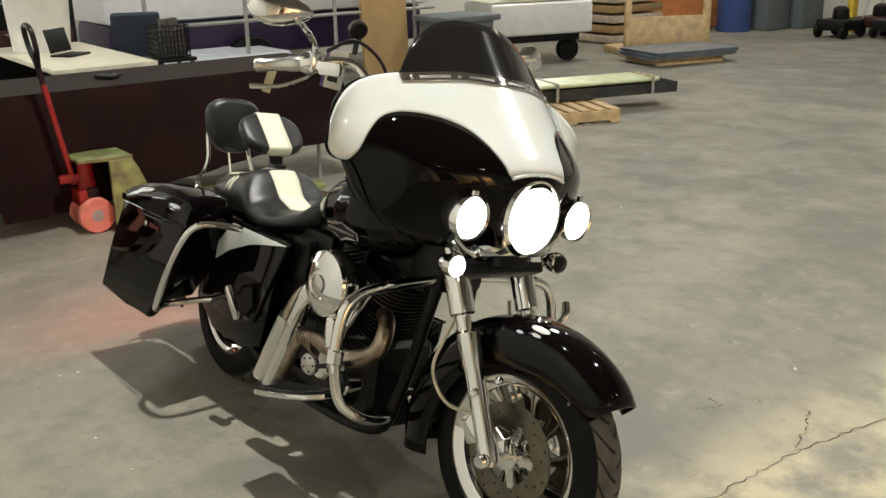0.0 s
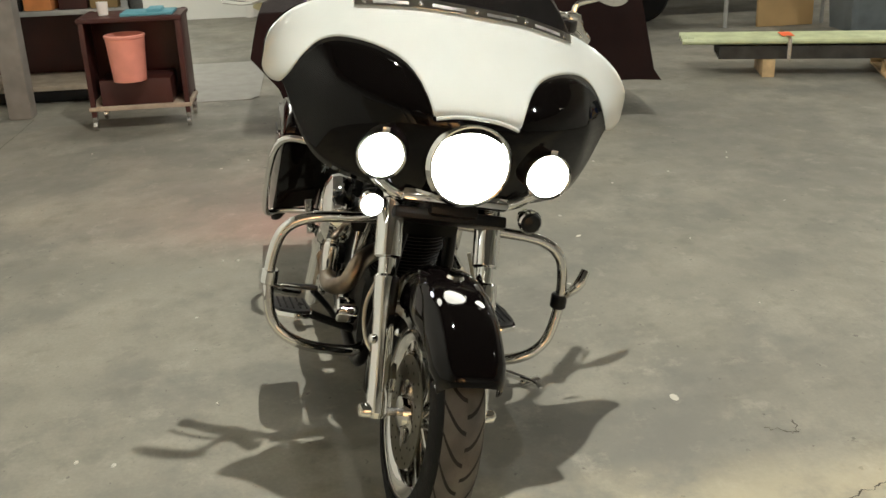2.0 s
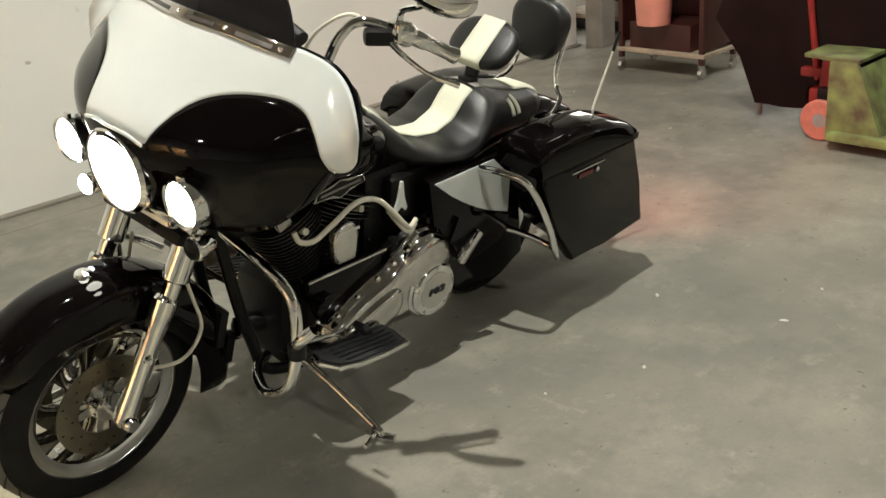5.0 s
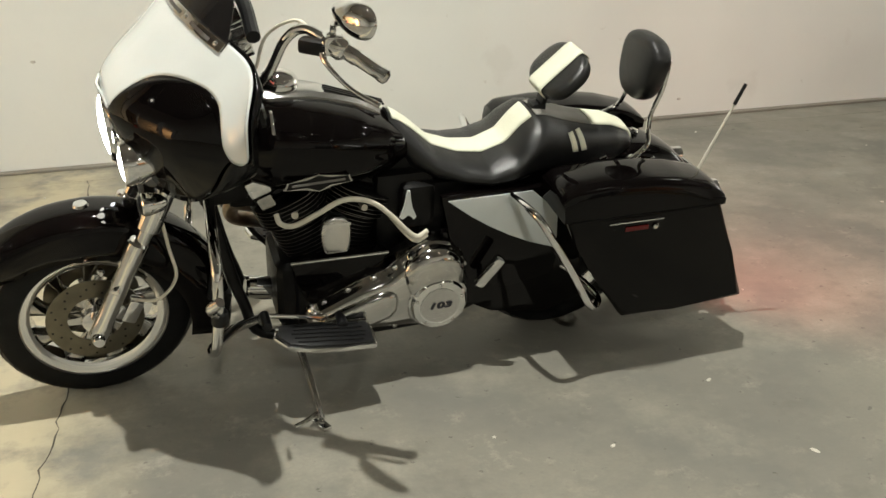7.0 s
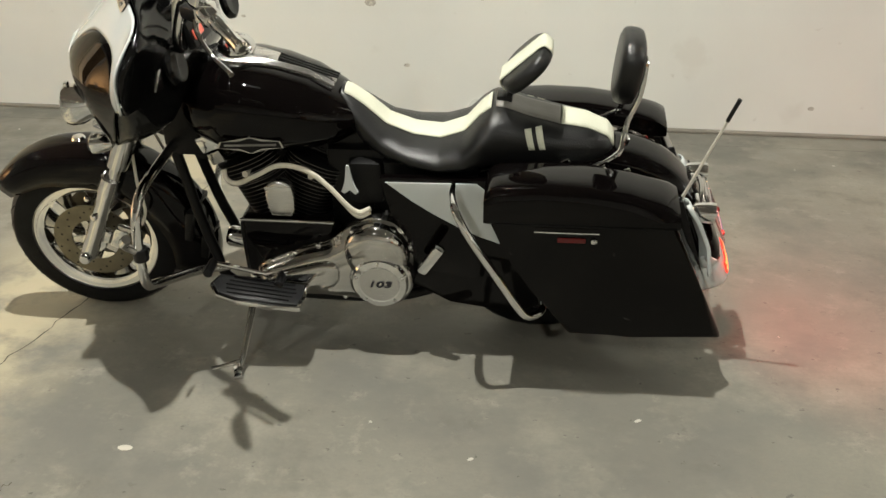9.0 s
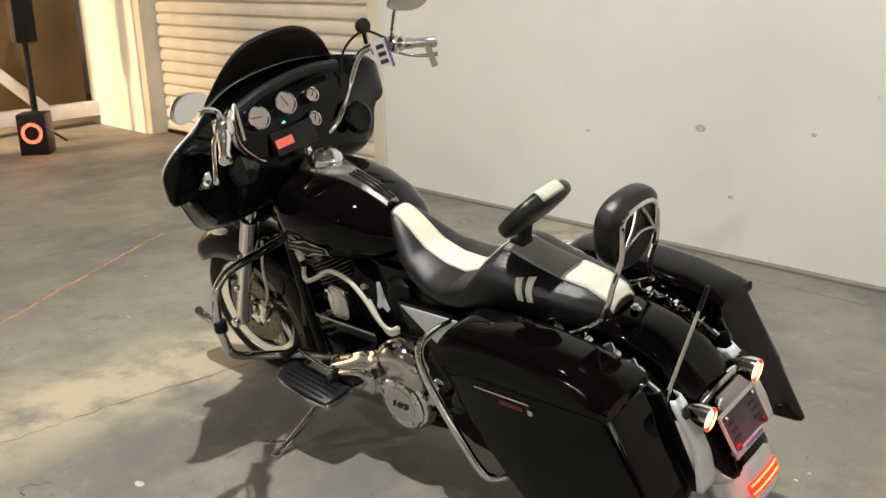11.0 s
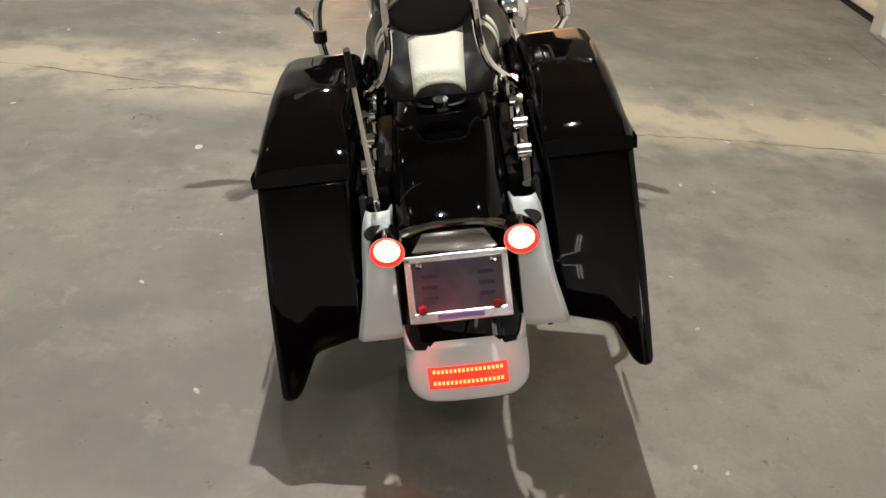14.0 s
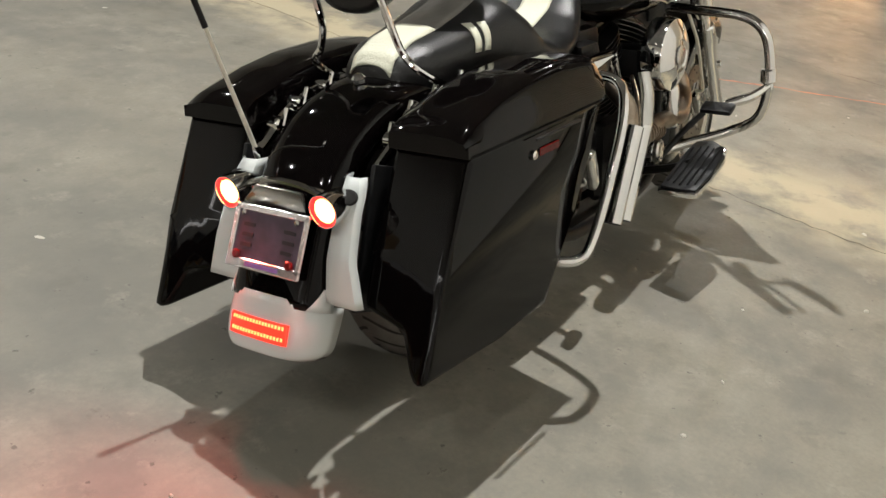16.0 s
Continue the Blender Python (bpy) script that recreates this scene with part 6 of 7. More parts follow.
# ---- pallet jack: forks point along +y ----
def pallet_jack():
    j = thing("pallet_jack", "worn green pallet jack with a red pump and handle", "pallet jack", Matrix.Translation((-2.40, 0.31, 0)))
    for x in (-0.19, 0.19):
        part("fork", merge(box((0.16, 1.36, 0.045), pose(x, 0.70, 0.075), 0.012), box((0.10, 0.10, 0.04), pose(x, 1.40, 0.065), 0.015)), JACK_GREEN, j)
        part("fork_roller", lathe([(0.03, -0.045), (0.036, -0.04), (0.036, 0.04), (0.03, 0.045)], axis_pose((x, 1.24, 0.036), (1, 0, 0)), 16), RUBBER, j)
    for x in (-0.215, 0.185):
        part("gusset", slab([(-0.01, 0.05), (0.30, 0.05), (0.27, 0.12), (0.16, 0.40), (0.13, 0.455), (-0.01, 0.455)], 0.03, Matrix.Translation((x, 0, 0)) @ pose(0, 0, 0, 90, 0, 90), 0.006), JACK_GREEN, j)
    part("mast", slab([(-0.20, 0), (0.20, 0), (0.19, 0.36), (-0.19, 0.36)], 0.018, Matrix.Translation((0, 0.285, 0.10)) @ pose(0, 0, 0, 113, 0, 0), 0.004), JACK_GREEN, j)
    part("cap", slab([(-0.15, -0.18), (0.15, -0.18), (0.20, 0.02), (0.20, 0.14), (-0.20, 0.14), (-0.20, 0.02)], 0.022, Matrix.Translation((0, 0, 0.450)), 0.005), JACK_GREEN, j)
    part("pump", merge(lathe([(0.06, 0), (0.065, 0.03), (0.055, 0.10), (0.045, 0.26), (0.05, 0.30)], Matrix.Translation((0, -0.10, 0.16)), 20), merge(box((0.16, 0.12, 0.10), pose(0, -0.12, 0.22), 0.02), box((0.05, 0.20, 0.05), pose(0, -0.16, 0.34), 0.01))), JACK_RED, j)
    part("yoke", box((0.20, 0.07, 0.06), pose(0, -0.09, 0.25), 0.015), BLACK_PLASTIC, j)
    part("handle", tube([(0, -0.17, 0.30), (0.0, -0.22, 0.60), (0.0, -0.27, 0.92)], 0.018, n=12), JACK_RED, j)
    part("grip", merge(tube([(0, -0.27, 0.92), (0.0, -0.285, 1.02), (-0.075, -0.30, 1.13), (-0.075, -0.315, 1.24), (0, -0.32, 1.265), (0.075, -0.315, 1.24), (0.075, -0.30, 1.13), (0.0, -0.285, 1.02)], 0.016, n=10), tube([(0, -0.285, 1.02), (0, -0.29, 1.10)], 0.02, smooth=False)), BLACK_PLASTIC, j)
    for x in (-0.09, 0.09):
        w = part("steer_wheel", lathe([(0.05, -0.03), (0.103, -0.03), (0.110, -0.022), (0.110, 0.022), (0.103, 0.03), (0.05, 0.03)], axis_pose((x, -0.09, 0.110), (1, 0, 0)), 32), WHEEL_POLY, j, "red polyurethane wheel")
        part("wheel_hub", lathe([(0.051, -0.028), (0.051, 0.028), (0.012, 0.034)], axis_pose((x, -0.09, 0.110), (1 if x > 0 else -1, 0, 0)), 20), STEEL, w)
    part("axle", tube([(-0.13, -0.09, 0.110), (0.13, -0.09, 0.110)], 0.012, smooth=False), STEEL, j)
    return j


pallet_jack()


# ---- things behind the table ----
def desk():
    d = thing("desk", "cream topped office desk", "desk")
    part("top", blk((-6.2, 0.58, 0.74), (-4.15, 1.40, 0.78), 0.006), CREAM, d)
    for x in (-6.15, -4.25):
        part("side_panel", blk((x - 0.02, 0.62, 0), (x + 0.02, 1.36, 0.74)), BLACK_PLASTIC, d)
    return d


desk()
tagged(link("bucket", lathe([(0.13, 0), (0.15, 0.30), (0.158, 0.31), (0.158, 0.34), (0.15, 0.345), (0.146, 0.34), (0.128, 0.02), (0.0, 0.02)], Matrix.Translation((-5.72, 0.93, 0.781)) @ Matrix.Diagonal((1.9, 1.9, 1.9, 1)), 28, cap=False), BUCKET, None), "white plastic bucket on the desk", "bucket")
lap = thing("laptop", "open black laptop on the desk", "laptop", Matrix.Translation((-5.05, 0.98, 0.782)) @ pose(0, 0, 0, 0, 0, 128))
part("keyboard", box((0.28, 0.20, 0.018), pose(0, 0, 0.009), 0.004), BLACK_PLASTIC, lap)
part("screen", box((0.28, 0.012, 0.20), pose(0, 0.115, 0.125, -14, 0, 0), 0.004), BLACK_PLASTIC, lap)


def mesh_bin():
    d = thing("pen_box", "black mesh box full of papers on the desk", "box", Matrix.Translation((-4.34, 1.58, 0.782)))
    b = bmesh.new()
    for i in range(9):
        for s in (-1, 1):
            box((0.006, 0.006, 0.26), pose(-0.12 + 0.03 * i, s * 0.13, 0.13), bm=b)
            box((0.006, 0.006, 0.26), pose(s * 0.12, -0.13 + 0.0325 * i, 0.13), bm=b)
    for k in range(7):
        for s in (-1, 1):
            box((0.24, 0.006, 0.006), pose(0, s * 0.13, 0.004 + k * 0.042), bm=b)
            box((0.006, 0.26, 0.006), pose(s * 0.12, 0, 0.004 + k * 0.042), bm=b)
    part("mesh_sides", b, BLACK_PLASTIC, d)
    part("paper_stack", merge(box((0.20, 0.22, 0.22), pose(0, 0, 0.115), 0.01), box((0.05, 0.15, 0.30), pose(0.03, 0.0, 0.16, 4, 5, 0), 0.004)), mat("dark_papers", (0.06, 0.055, 0.05), 0.7, vary=0.5, scale=30), d)
    return d


mesh_bin()
side = thing("side_stand", "small dark stand beside the desk", "stand", Matrix.Translation((-4.34, 1.58, 0)))
part("top", box((0.34, 0.33, 0.03), pose(0, 0, 0.765), 0.006), BLACK_PLASTIC, side)
for sx in (-0.14, 0.14):
    for sy in (-0.13, 0.13):
        part("leg", box((0.03, 0.03, 0.75), pose(sx, sy, 0.375), 0.004), BLACK_PLASTIC, side)
ch = thing("office_chair", "dark blue upholstered office chair", "chair", Matrix.Translation((-5.75, 1.82, 0)) @ pose(0, 0, 0, 0, 0, -20))
part("seat", box((0.48, 0.48, 0.09), pose(0, 0, 0.47), 0.035, 3), NAVY, ch)
part("backrest", box((0.09, 0.44, 0.50), pose(0.24, 0, 0.82, 0, 8, 0), 0.035, 3), NAVY, ch)
part("column", tube([(0, 0, 0.08), (0, 0, 0.44)], 0.03, smooth=False), BLACK_PLASTIC, ch)
star = bmesh.new()
for i in range(5):
    a = 2 * math.pi * i / 5
    tube([(0, 0, 0.10), (0.28 * math.cos(a), 0.28 * math.sin(a), 0.055)], [0.022, 0.015], smooth=False, bm=star)
    lathe([(0.02, -0.02), (0.027, -0.015), (0.027, 0.015), (0.02, 0.02)], axis_pose((0.28 * math.cos(a), 0.28 * math.sin(a), 0.028), (math.sin(a), -math.cos(a), 0)), 12, bm=star)
part("star_base", star, BLACK_PLASTIC, ch)


# ---- trailer with a white and violet hull behind the desk ----
tr_ = thing("boat_trailer", "white and violet hull on a steel rail trailer", "boat")
part("hull", blk((-8.3, 2.0, 0.36), (-7.2, 6.2, 0.84), 0.12), VIOLET, tr_)
part("gunwale", blk((-8.35, 1.95, 0.82), (-7.1, 6.3, 1.75), 0.10), mat("white_gelcoat", (0.72, 0.72, 0.74), 0.3, vary=0.04), tr_)
part("deck", blk((-7.15, 1.9, 0.40), (-6.2, 3.7, 0.50), 0.03), mat("pale_deck", (0.60, 0.62, 0.68), 0.5, vary=0.08), tr_)
for y in (2.1, 3.2, 4.3, 5.4):
    part("upright", tube([(-6.25, y, 0), (-6.25, y, 1.35)], 0.022, smooth=False), STEEL, tr_)
for z in (0.85, 1.33):
    part("rail", tube([(-6.25, 1.8, z), (-6.25, 5.7, z)], 0.02, smooth=False), STEEL, tr_)
part("wheel", lathe([(0.12, -0.08), (0.28, -0.09), (0.31, -0.06), (0.31, 0.06), (0.28, 0.09), (0.12, 0.08)], axis_pose((-7.0, 3.6, 0.31), (1, 0, 0)), 28), RUBBER, tr_)
cbx = thing("cardboard_sheet", "tall sheet of brown cardboard leaning upright", "cardboard")
part("sheet", box((0.06, 0.62, 1.9), pose(-6.25, 4.95, 0.95, 0, -3, 0), 0.005), mat("cardboard", (0.42, 0.28, 0.13), 0.8, vary=0.12, scale=3, bump=0.1), cbx)
gb_ = thing("waste_bin", "large blue-grey plastic bin with a lid", "bin")
part("body", loft([[Vector((-5.75 + sx * w, 5.65 + sy * w * 1.15, z)) for sx, sy in ((-1, -0.85), (-0.85, -1), (0.85, -1), (1, -0.85), (1, 0.85), (0.85, 1), (-0.85, 1), (-1, 0.85))] for w, z in ((0.26, 0), (0.31, 0.72))]), GREYBOX, gb_)
part("lid", box((0.70, 0.80, 0.07), pose(-5.75, 5.65, 0.755), 0.025), GREYBOX, gb_)


# ---- dark cabinet and drawers behind the desk ----
kab = thing("tool_cabinet", "tall dark metal cabinet behind the desk", "cabinet", Matrix.Translation((-6.75, 0.95, 0)))
part("body", box((0.55, 1.05, 1.55), pose(0, 0, 0.775), 0.012), BLACK_PLASTIC, kab)
for i in range(5):
    dr = part("drawer", box((0.02, 0.98, 0.26), pose(0.285, 0, 0.20 + i * 0.29), 0.006), MAROON if i == 2 else BLACK_PLASTIC, kab)
    part("handle", box((0.02, 0.30, 0.018), pose(0.305, 0, 0.29 + i * 0.29), 0.004), STEEL, dr)


# ---- steel bundle on its pallet, and the stock further back ----
def pallet(x, y, turn, w=1.0, l=1.2):
    p = thing("pallet", "rough pine shipping pallet on the floor", "pallet", Matrix.Translation((x, y, 0)) @ pose(0, 0, 0, 0, 0, turn), "pallets")
    for i in range(7):
        part("deck_board", box((w, 0.095, 0.018), pose(0, -l / 2 + 0.05 + i * (l - 0.1) / 6, 0.121), 0.003, 1), PINE, p)
    for sx in (-1, 0, 1):
        part("stringer", box((0.038, l, 0.09), pose(sx * (w / 2 - 0.02), 0, 0.066), 0.003, 1), PINE, p)
    for i in range(3):
        part("bottom_board", box((w, 0.095, 0.018), pose(0, -l / 2 + 0.05 + i * (l - 0.1) / 2, 0.011), 0.003, 1), PINE, p)
    return p


pallet(-3.30, 4.93, -20, 1.0, 0.95)
bun = thing("tube_bundle", "strapped bundle of pale tubes on dark steel channels", "tube bundle", Matrix.Translation((-3.5, 4.8, 0)) @ pose(0, 0, 0, 0, 0, -16))
for i in range(4):
    chan = slab([(-0.04, 0.0), (0.04, 0.0), (0.04, 0.105), (0.03, 0.105), (0.03, 0.012), (-0.03, 0.012), (-0.03, 0.105), (-0.04, 0.105)], 3.16, Matrix.Translation((-0.18 + i * 0.11, 1.56, 0.144)) @ pose(0, 0, 0, 90, 0, 0), 0.0)
    part("channel", chan, mat("dark_channel", (0.05, 0.05, 0.048), 0.4, 0.5, vary=0.3) if i == 0 else bpy.data.materials["dark_channel"], bun)
for i in range(7):
    part("tube", tube([(-0.20 + i * 0.060, -1.9 + 0.05 * (i % 3), 0.285), (-0.20 + i * 0.060, 1.35 - 0.12 * (i % 2), 0.285)], 0.026, n=10, smooth=False), GREENTUBE, bun)
for y in (-1.05, 0.2, 1.25):
    part("strap", merge(box((0.46, 0.03, 0.004), pose(0, y, 0.316)), box((0.004, 0.03, 0.18), pose(0.23, y, 0.225))), SATIN, bun)
part("tape_marker", box((0.12, 0.10, 0.006), pose(0.02, -1.05, 0.322, 0, 6, 12), 0.002, 1), TAPE, bun, "bright orange tape marker")
part("block", box((0.45, 0.10, 0.14), pose(0, -1.2, 0.07), 0.005), PINE, bun)
sheets = thing("sheet_stack", "low stack of blue-grey steel sheets", "steel sheets", Matrix.Translation((-5.2, 8.9, 0)) @ pose(0, 0, 0, 0, 0, -14))
part("bearer", box((0.7, 1.05, 0.09), pose(0, 0, 0.045), 0.01), PINE, sheets)
for i in range(5):
    part("sheet", box((0.85, 1.30, 0.018), pose(0.02 * i, 0.03 * (i % 2), 0.10 + 0.021 * i, 0, 0, i * 0.6), 0.002, 1), SHEET, sheets)
crate = thing("wooden_crate", "open pine crate with one side missing", "crate", Matrix.Translation((-6.0, 9.4, 0.0)) @ pose(0, 0, 0, 0, 0, -25))
part("base", box((0.9, 1.2, 0.10), pose(0, 0, 0.05), 0.004), PINE, crate)
part("side", box((0.05, 1.2, 0.45), pose(0.42, 0, 0.32), 0.004), PINE, crate)
for y in (-0.58, 0.58):
    part("post", box((0.08, 0.08, 0.75), pose(0.40, y, 0.47), 0.004), PINE, crate)
mach = thing("cream_machine", "cream and white boxy machine on a low frame", "machine", Matrix.Translation((-6.6, 7.4, 0)) @ pose(0, 0, 0, 0, 0, -14))
part("tank", box((0.9, 1.5, 0.42), pose(0, 0.1, 0.60), 0.05, 3), mat("white_enamel", (0.66, 0.66, 0.64), 0.4, vary=0.06), mach)
part("hood", slab([(-0.75, 0), (0.6, 0), (0.6, 0.45), (0.1, 0.45), (-0.45, 0.08)], 0.8, Matrix.Translation((0.4, 0.1, 0.82)) @ pose(0, 0, 0, 90, 0, 90) @ Matrix.Translation((0, 0, -0.8)), 0.02), CREAM, mach)
part("frame", box((0.7, 1.2, 0.10), pose(0, 0.1, 0.34), 0.01), BLACK_PLASTIC, mach)
for y in (-0.4, 0.6):
    part("wheel", lathe([(0.03, -0.05), (0.15, -0.05), (0.16, 0), (0.15, 0.05), (0.03, 0.05)], axis_pose((0.2, y, 0.16), (1, 0, 0)), 20), RUBBER, mach)
stk = thing("palletised_load", "strapped stack of brown boards", "boards", Matrix.Translation((-7.5, 10.2, 0)))
for i in range(6):
    part("board_layer", box((0.9, 1.1, 0.11), pose(0, 0, 0.08 + 0.15 * i), 0.01), PLYWOOD if i % 2 else STRIPE, stk)
tagged(link("orange_container", merge(box((1.3, 1.9, 2.3), pose(-8.3, 12.1, 1.17), 0.03), box((0.05, 0.9, 2.0), pose(-7.63, 12.1, 1.05), 0.01)), ORANGE, None), "orange painted steel container", "container")
cab0 = thing("locker", "tall grey-blue steel locker", "locker", Matrix.Translation((-6.9, 13.2, 0)), "lockers")
part("body", box((0.5, 0.6, 1.9), pose(0, 0, 0.96), 0.01), GREYBOX, cab0)
part("door", box((0.02, 0.54, 1.8), pose(0.255, 0, 0.97), 0.005), GREYBOX, cab0)
part("handle", box((0.03, 0.02, 0.14), pose(0.275, 0.2, 1.0), 0.005), STEEL, cab0)
copy_thing(cab0, Matrix.Translation((-6.7, 13.9, 0)))
tagged(link("blue_drum", lathe([(0.28, 0), (0.29, 0.02), (0.28, 0.3), (0.29, 0.32), (0.28, 0.6), (0.29, 0.62), (0.28, 0.88), (0.0, 0.88)], Matrix.Translation((-7.1, 12.6, 0)), 24), BLUE, None), "blue steel drum beside the lockers", "drum")


def hand_tool(x, y, c, h):
    t = thing("floor_machine", "dirty wheeled yard machine parked by the wall", "machine", Matrix.Translation((x, y, 0)), "parked machines")
    part("deck", box((0.5, 0.6, 0.18), pose(0, 0, 0.20), 0.05, 2), c, t)
    part("motor", lathe([(0.12, 0), (0.13, 0.05), (0.12, 0.16), (0.06, 0.2)], pose(0, 0, 0.28), 18), BLACK_PLASTIC, t)
    for sx in (-0.22, 0.22):
        for sy in (-0.24, 0.24):
            part("wheel", lathe([(0.02, -0.03), (0.09, -0.03), (0.10, 0), (0.09, 0.03), (0.02, 0.03)], axis_pose((sx, sy, 0.10), (1, 0, 0)), 16), RUBBER, t)
    part("handle", tube([(-0.2, 0.26, 0.25), (-0.2, 0.5, h), (0.2, 0.5, h), (0.2, 0.26, 0.25)], 0.014, n=8), STEEL, t)


hand_tool(-5.3, 12.9, BLACK_PLASTIC, 0.8)
hand_tool(-5.1, 13.7, MAROON, 0.7)
hand_tool(-4.6, 13.3, BLACK_PLASTIC, 0.9)
tagged(link("bollard", lathe([(0.08, 0), (0.08, 1.1), (0.06, 1.16), (0, 1.18)], Matrix.Translation((-5.6, 13.7, 0)), 20), YELLOW, None), "yellow painted steel bollard", "bollard")


# ---- recess beyond the wall: pillar, cart and hanging stock ----
tagged(link("timber_post", blk((-3.87, -2.47, 0), (-3.70, -2.30, 3.2), 0.01), mat("grey_post", (0.24, 0.225, 0.20), 0.7, vary=0.15), None), "grey painted square post", "post")
cart = thing("tool_cart", "maroon steel cart with open shelves on castors", "cart", Matrix.Translation((-3.36, -1.38, 0)))
for z in (0.16, 0.78):
    part("shelf", box((0.45, 0.72, 0.03), pose(0, 0, z), 0.006), MAROON if z > 0.3 else STRIPE, cart)
part("back_panel", box((0.02, 0.70, 0.60), pose(-0.18, 0, 0.47), 0.004), MAROON, cart)
for sy in (-0.345, 0.345):
    part("side_panel", box((0.36, 0.012, 0.56), pose(0, sy, 0.48), 0.004), MAROON, cart)
for sx in (-0.2, 0.2):
    for sy in (-0.33, 0.33):
        part("leg", box((0.035, 0.035, 0.70), pose(sx, sy, 0.45), 0.004), MAROON, cart)
        part("castor", lathe([(0.012, -0.014), (0.035, -0.014), (0.035, 0.014), (0.012, 0.014)], axis_pose((sx, sy, 0.036), (0, 1, 0)), 14), SATIN, cart)
        part("castor_fork", box((0.03, 0.034, 0.07), pose(sx, sy, 0.10), 0.005), SATIN, cart)
tagged(link("bucket", lathe([(0.115, 0), (0.135, 0.30), (0.142, 0.305), (0.142, 0.32), (0.13, 0.325), (0.112, 0.02), (0, 0.02)], Matrix.Translation((-3.13, -1.42, 0.36)), 26, cap=False), RED_LIT_BUCKET, None), "white bucket standing in the cart, red lamp light put into its colour", "bucket")
part("bucket_stand", box((0.34, 0.5, 0.19), pose(0.02, -0.02, 0.262), 0.01), MAROON, cart)
tagged(link("tray", merge(box((0.28, 0.36, 0.02), pose(-3.31, -1.26, 0.806), 0.005), box((0.2, 0.1, 0.03), pose(-3.29, -1.21, 0.825), 0.008)), mat("teal_tray", (0.10, 0.30, 0.36), 0.5, vary=0.1), None), "teal tray with tools on the cart", "tray")
tagged(link("mug", lathe([(0.035, 0), (0.04, 0.09), (0.036, 0.09), (0.031, 0.01), (0, 0.01)], Matrix.Translation((-3.33, -1.58, 0.797)), 18), BUCKET, None), "pale mug on the cart top", "mug")
rack_ = thing("shelf_rack", "steel rack stacked with dark maroon and brown boxes", "rack", Matrix.Translation((-4.6, -2.4, 0)))
for sx in (-0.3, 0.3):
    for sy in (-0.8, 0.8):
        part("upright", box((0.05, 0.05, 1.36), pose(sx, sy, 0.68), 0.004), STEEL, rack_)
for z in (0.12, 0.72, 1.30):
    part("shelf", box((0.66, 1.66, 0.04), pose(0, 0, z), 0.004), STRIPE if z < 0.3 else STEEL, rack_)
part("back_panel", box((0.03, 1.66, 1.30), pose(-0.345, 0, 0.68), 0.004), MAROON, rack_)
part("kick_panel", box((0.03, 1.56, 0.09), pose(0.30, 0, 0.053), 0.004), BLACK_PLASTIC, rack_)
part("side_panel", box((0.60, 0.02, 1.26), pose(0, 0.835, 0.66), 0.004), BLACK_PLASTIC, rack_)
rng = random.Random(9)
for z in (0.74,):
    for i in range(6):
        h = rng.uniform(0.25, 0.48)
        tagged(link("storage_box", box((0.45, 0.22, h), pose(-4.5, -3.0 + i * 0.25, z + h / 2 + 0.002, 0, 0, rng.uniform(-6, 6)), 0.01), (MAROON, PLYWOOD, BLACK_PLASTIC, ORANGE)[i % 4], None), "dark box standing on the rack shelf", "box", "boxes on the rack")
tagged(link("floor_mat", slab([(-0.45, -0.6), (0.40, -0.6), (0.45, -0.5), (0.45, 0.55), (0.40, 0.6), (-0.45, 0.6)], 0.006, Matrix.Translation((-4.85, -1.22, 0.0)) @ Matrix.Diagonal((2.0, 1.05, 1, 1)), 0.002), mat("grey_mat", (0.30, 0.29, 0.26), 0.6, vary=0.1), None), "thin grey floor mat", "mat")
door2 = struct("door_2", "white door with a louvred vent", box((0.05, 0.92, 2.05), pose(-9.17, -0.42, 1.03), 0.005), WHITE_WOOD, "door")
lv = bmesh.new()
for i in range(12):
    box((0.02, 0.50, 0.02), Matrix.Translation((-9.14, -0.42, 0.42 + i * 0.032)) @ pose(0, 0, 0, 0, 35, 0), bm=lv)
part("louvre_vent", lv, STEEL, door2)
part("door_knob", lathe([(0.02, 0), (0.012, 0.02), (0.028, 0.045), (0.02, 0.06)], axis_pose((-9.14, -0.06, 1.0), (1, 0, 0)), 16), SATIN, door2)
for y0, y1, z0, z1 in ((-0.97, -0.88, 0, 2.14), (0.04, 0.13, 0, 2.14), (-0.97, 0.13, 2.06, 2.14)):
    part("door_frame", blk((-9.2, y0, z0), (-9.10, y1, z1), 0.004), WHITE_WOOD, door2)

# ---- east end: timber frame, speaker, warm light ----
EAST = Matrix.Translation((-1.7, 2.35, 0)) @ Matrix.Diagonal((1.107, 1.107, 1.107, 1)) @ Matrix.Translation((1.7, -2.35, 0))


def eastward(ob):
    """Stands a thing of the east end at its place, some ten per cent further off and larger than first laid out."""
    ob.matrix_world = EAST @ ob.matrix_world
    return ob


fr_ = eastward(thing("braced_stand", "white painted timber frame with diagonal braces", "frame"))
part("sill", box((0.14, 3.6, 0.14), pose(8.05, -0.75, 0.16), 0.01), WHITE_WOOD, fr_)
part("post", box((0.12, 0.12, 3.2), pose(8.0, -0.80, 1.6), 0.01), WHITE_WOOD, fr_)
for s in (-1, 1):
    part("brace", box((0.09, 0.10, 0.92), Matrix.Translation((8.0, -0.80 + s * 0.34, 0.53)) @ pose(0, 0, 0, s * 46, 0, 0), 0.008), WHITE_WOOD, fr_)
    part("foot", box((0.7, 0.12, 0.10), pose(8.0, -0.75 + s * 1.7, 0.05), 0.01), WHITE_WOOD, fr_)
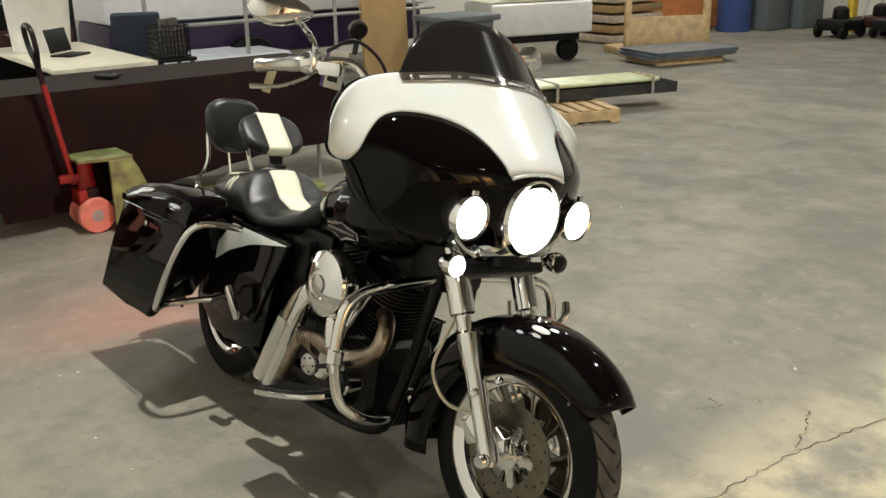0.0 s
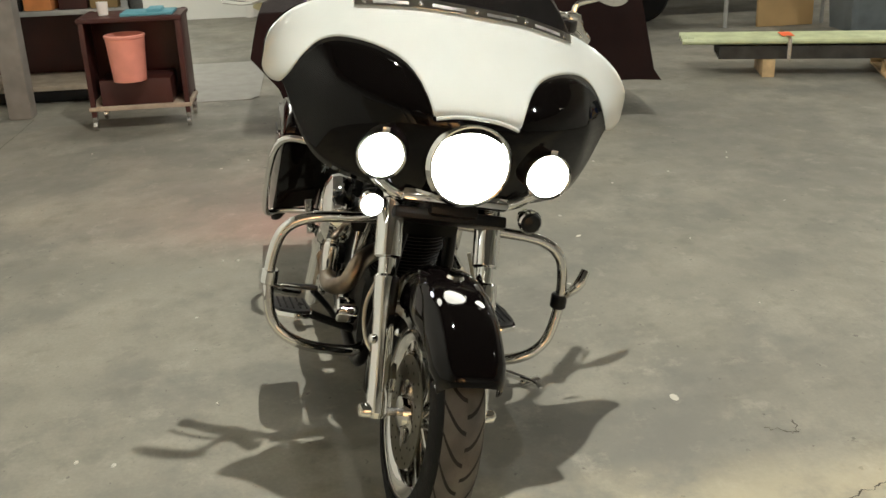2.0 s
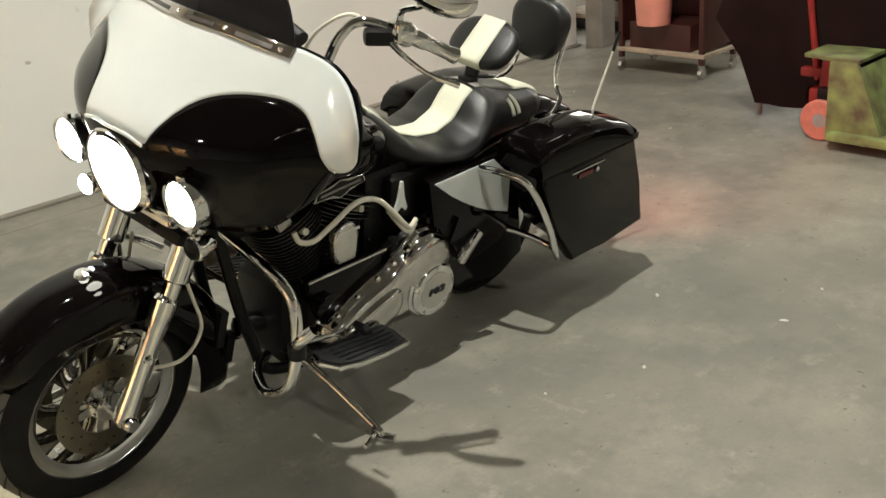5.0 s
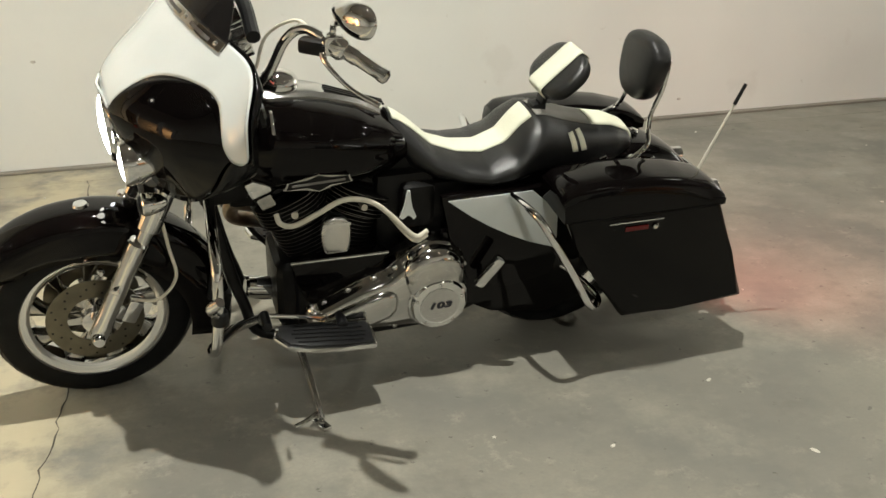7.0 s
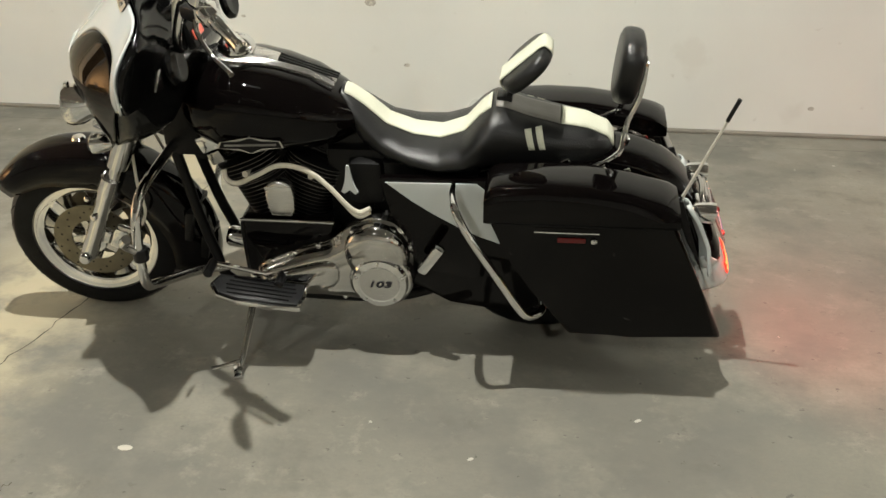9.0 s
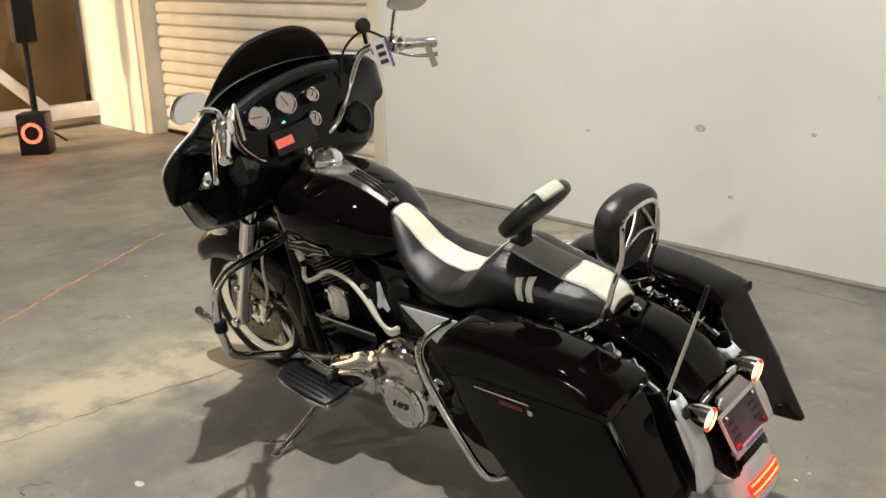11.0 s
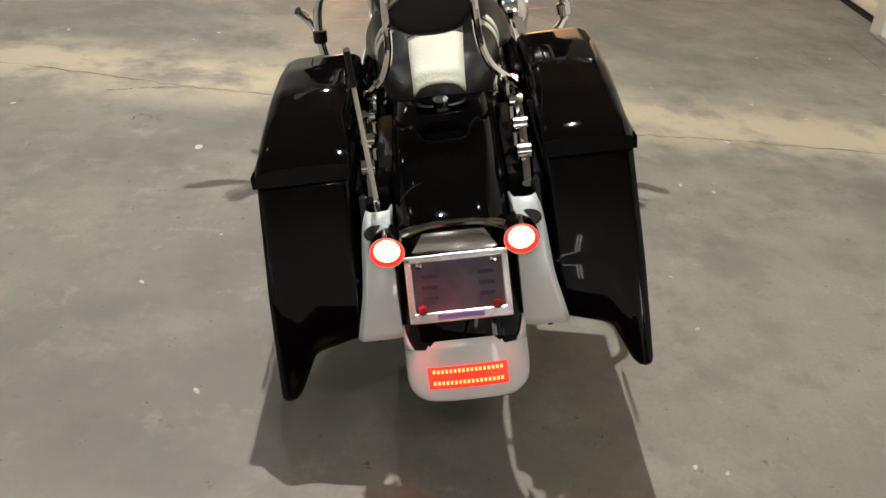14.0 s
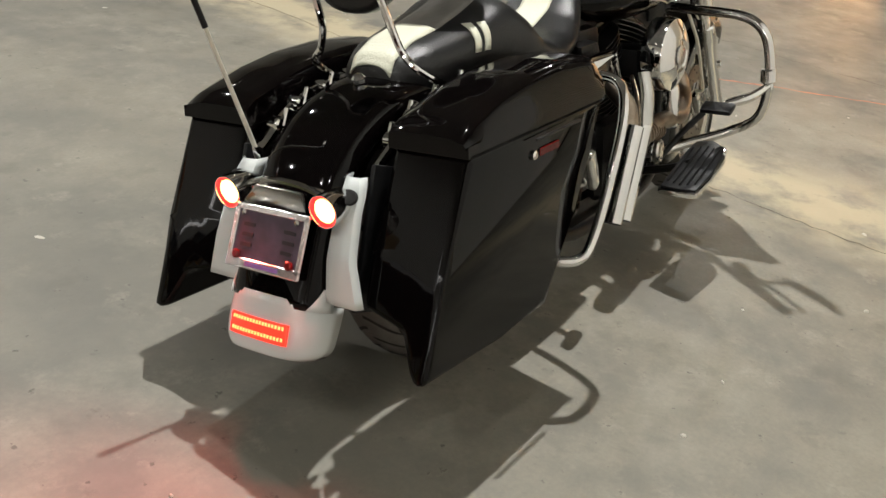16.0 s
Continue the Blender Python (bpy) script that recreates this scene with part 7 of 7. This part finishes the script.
tagged(eastward(link("warm_lit_sheet", box((0.04, 2.95, 2.6), pose(8.6, 0.50, 1.32), 0.01), WARM_LIT, None)), "pale sheet in warm lamp light, the warm tint also in its colour", "sheet")
tagged(eastward(link("brown_board", box((0.05, 1.2, 2.9), pose(9.0, -1.72, 1.46), 0.005), PLYWOOD, None)), "tall brown board leaning by the wall", "board")
spk = eastward(thing("speaker", "black box speaker with a red light ring", "speaker", Matrix.Translation((6.80, -0.86, 0)) @ pose(0, 0, 0, 0, 0, 142)))
part("cabinet", box((0.22, 0.24, 0.35), pose(-0.11, 0, 0.177), 0.012), BLACK_PLASTIC, spk)
ring = bmesh.new()
loft([[Vector((0.003 + dx, r * math.cos(a), 0.19 + r * math.sin(a))) for a in (2 * math.pi * q / 36 for q in range(36))] for r, dx in ((0.062, 0), (0.066, 0.006), (0.084, 0.006), (0.088, 0))], cap=False, bm=ring)
part("light_ring", ring, RING_RED, spk, "glowing red ring")
part("cone", lathe([(0.06, 0.002), (0.03, -0.01), (0.0, -0.004)], axis_pose((0.004, 0, 0.19), (1, 0, 0)), 24, cap=False), RUBBER, spk)
st = eastward(thing("microphone_stand", "black pole stand with a small device on top", "stand", Matrix.Translation((7.35, -1.12, 0))))
part("pole", tube([(0, 0, 0.02), (0, 0, 1.55)], 0.030, smooth=False), BLACK_PLASTIC, st)
for i in range(3):
    a = 2 * math.pi * i / 3
    part("leg", tube([(0, 0, 0.20), (0.24 * math.cos(a), 0.24 * math.sin(a), 0.012)], 0.011, smooth=False), BLACK_PLASTIC, st)
part("device", merge(box((0.14, 0.20, 0.55), pose(0, 0, 1.18), 0.03), box((0.05, 0.05, 0.25), pose(0, 0.05, 1.55, 20, 0, 0), 0.015)), BLACK_PLASTIC, st)
data = bpy.data.lights.new("work_lamp_light", "AREA")
data.shape, data.size, data.energy, data.color = "DISK", 0.4, 240, (1.0, 0.64, 0.34)
data.spread = radians(95)
ob = new("work_lamp_light", data)
ob.matrix_world = look((8.60, 2.45, 2.5), (9.5, 0.35, 0.9))
wl = eastward(thing("work_lamp", "warm work lamp on a pole", "lamp", Matrix.Translation((7.95, 2.5, 0))))
part("pole", tube([(0, 0, 0.02), (0, 0, 2.3)], 0.02, smooth=False), BLACK_PLASTIC, wl)
part("head", box((0.16, 0.40, 0.30), pose(0, 0.04, 2.35, -35, 0, 0), 0.02), BLACK_PLASTIC, wl)
part("base", lathe([(0.25, 0), (0.25, 0.015), (0.03, 0.04)], Matrix(), 24), BLACK_PLASTIC, wl)
tagged(eastward(link("white_post", blk((6.62, 0.72, 0), (6.88, 0.98, 3.0), 0.01), WHITE_WOOD, None)), "square white painted post", "post")
cart2 = eastward(thing("hand_cart", "low dark flatbed cart on castors", "cart", Matrix.Translation((6.75, 0.48, 0))))
part("bed", box((0.9, 0.7, 0.07), pose(0.2, 0, 0.30), 0.01), BLACK_PLASTIC, cart2)
for sx in (-0.15, 0.55):
    for sy in (-0.28, 0.28):
        part("castor", lathe([(0.02, -0.02), (0.06, -0.02), (0.065, 0), (0.06, 0.02), (0.02, 0.02)], axis_pose((sx, sy, 0.066), (0, 1, 0)), 16), RUBBER, cart2)
        part("castor_fork", box((0.03, 0.05, 0.16), pose(sx, sy, 0.19), 0.005), SATIN, cart2)
tagged(eastward(link("cardboard_box", box((0.6, 0.55, 0.4), pose(7.0, 0.48, 0.540), 0.01), PINE, None)), "brown cardboard box on the cart", "box")
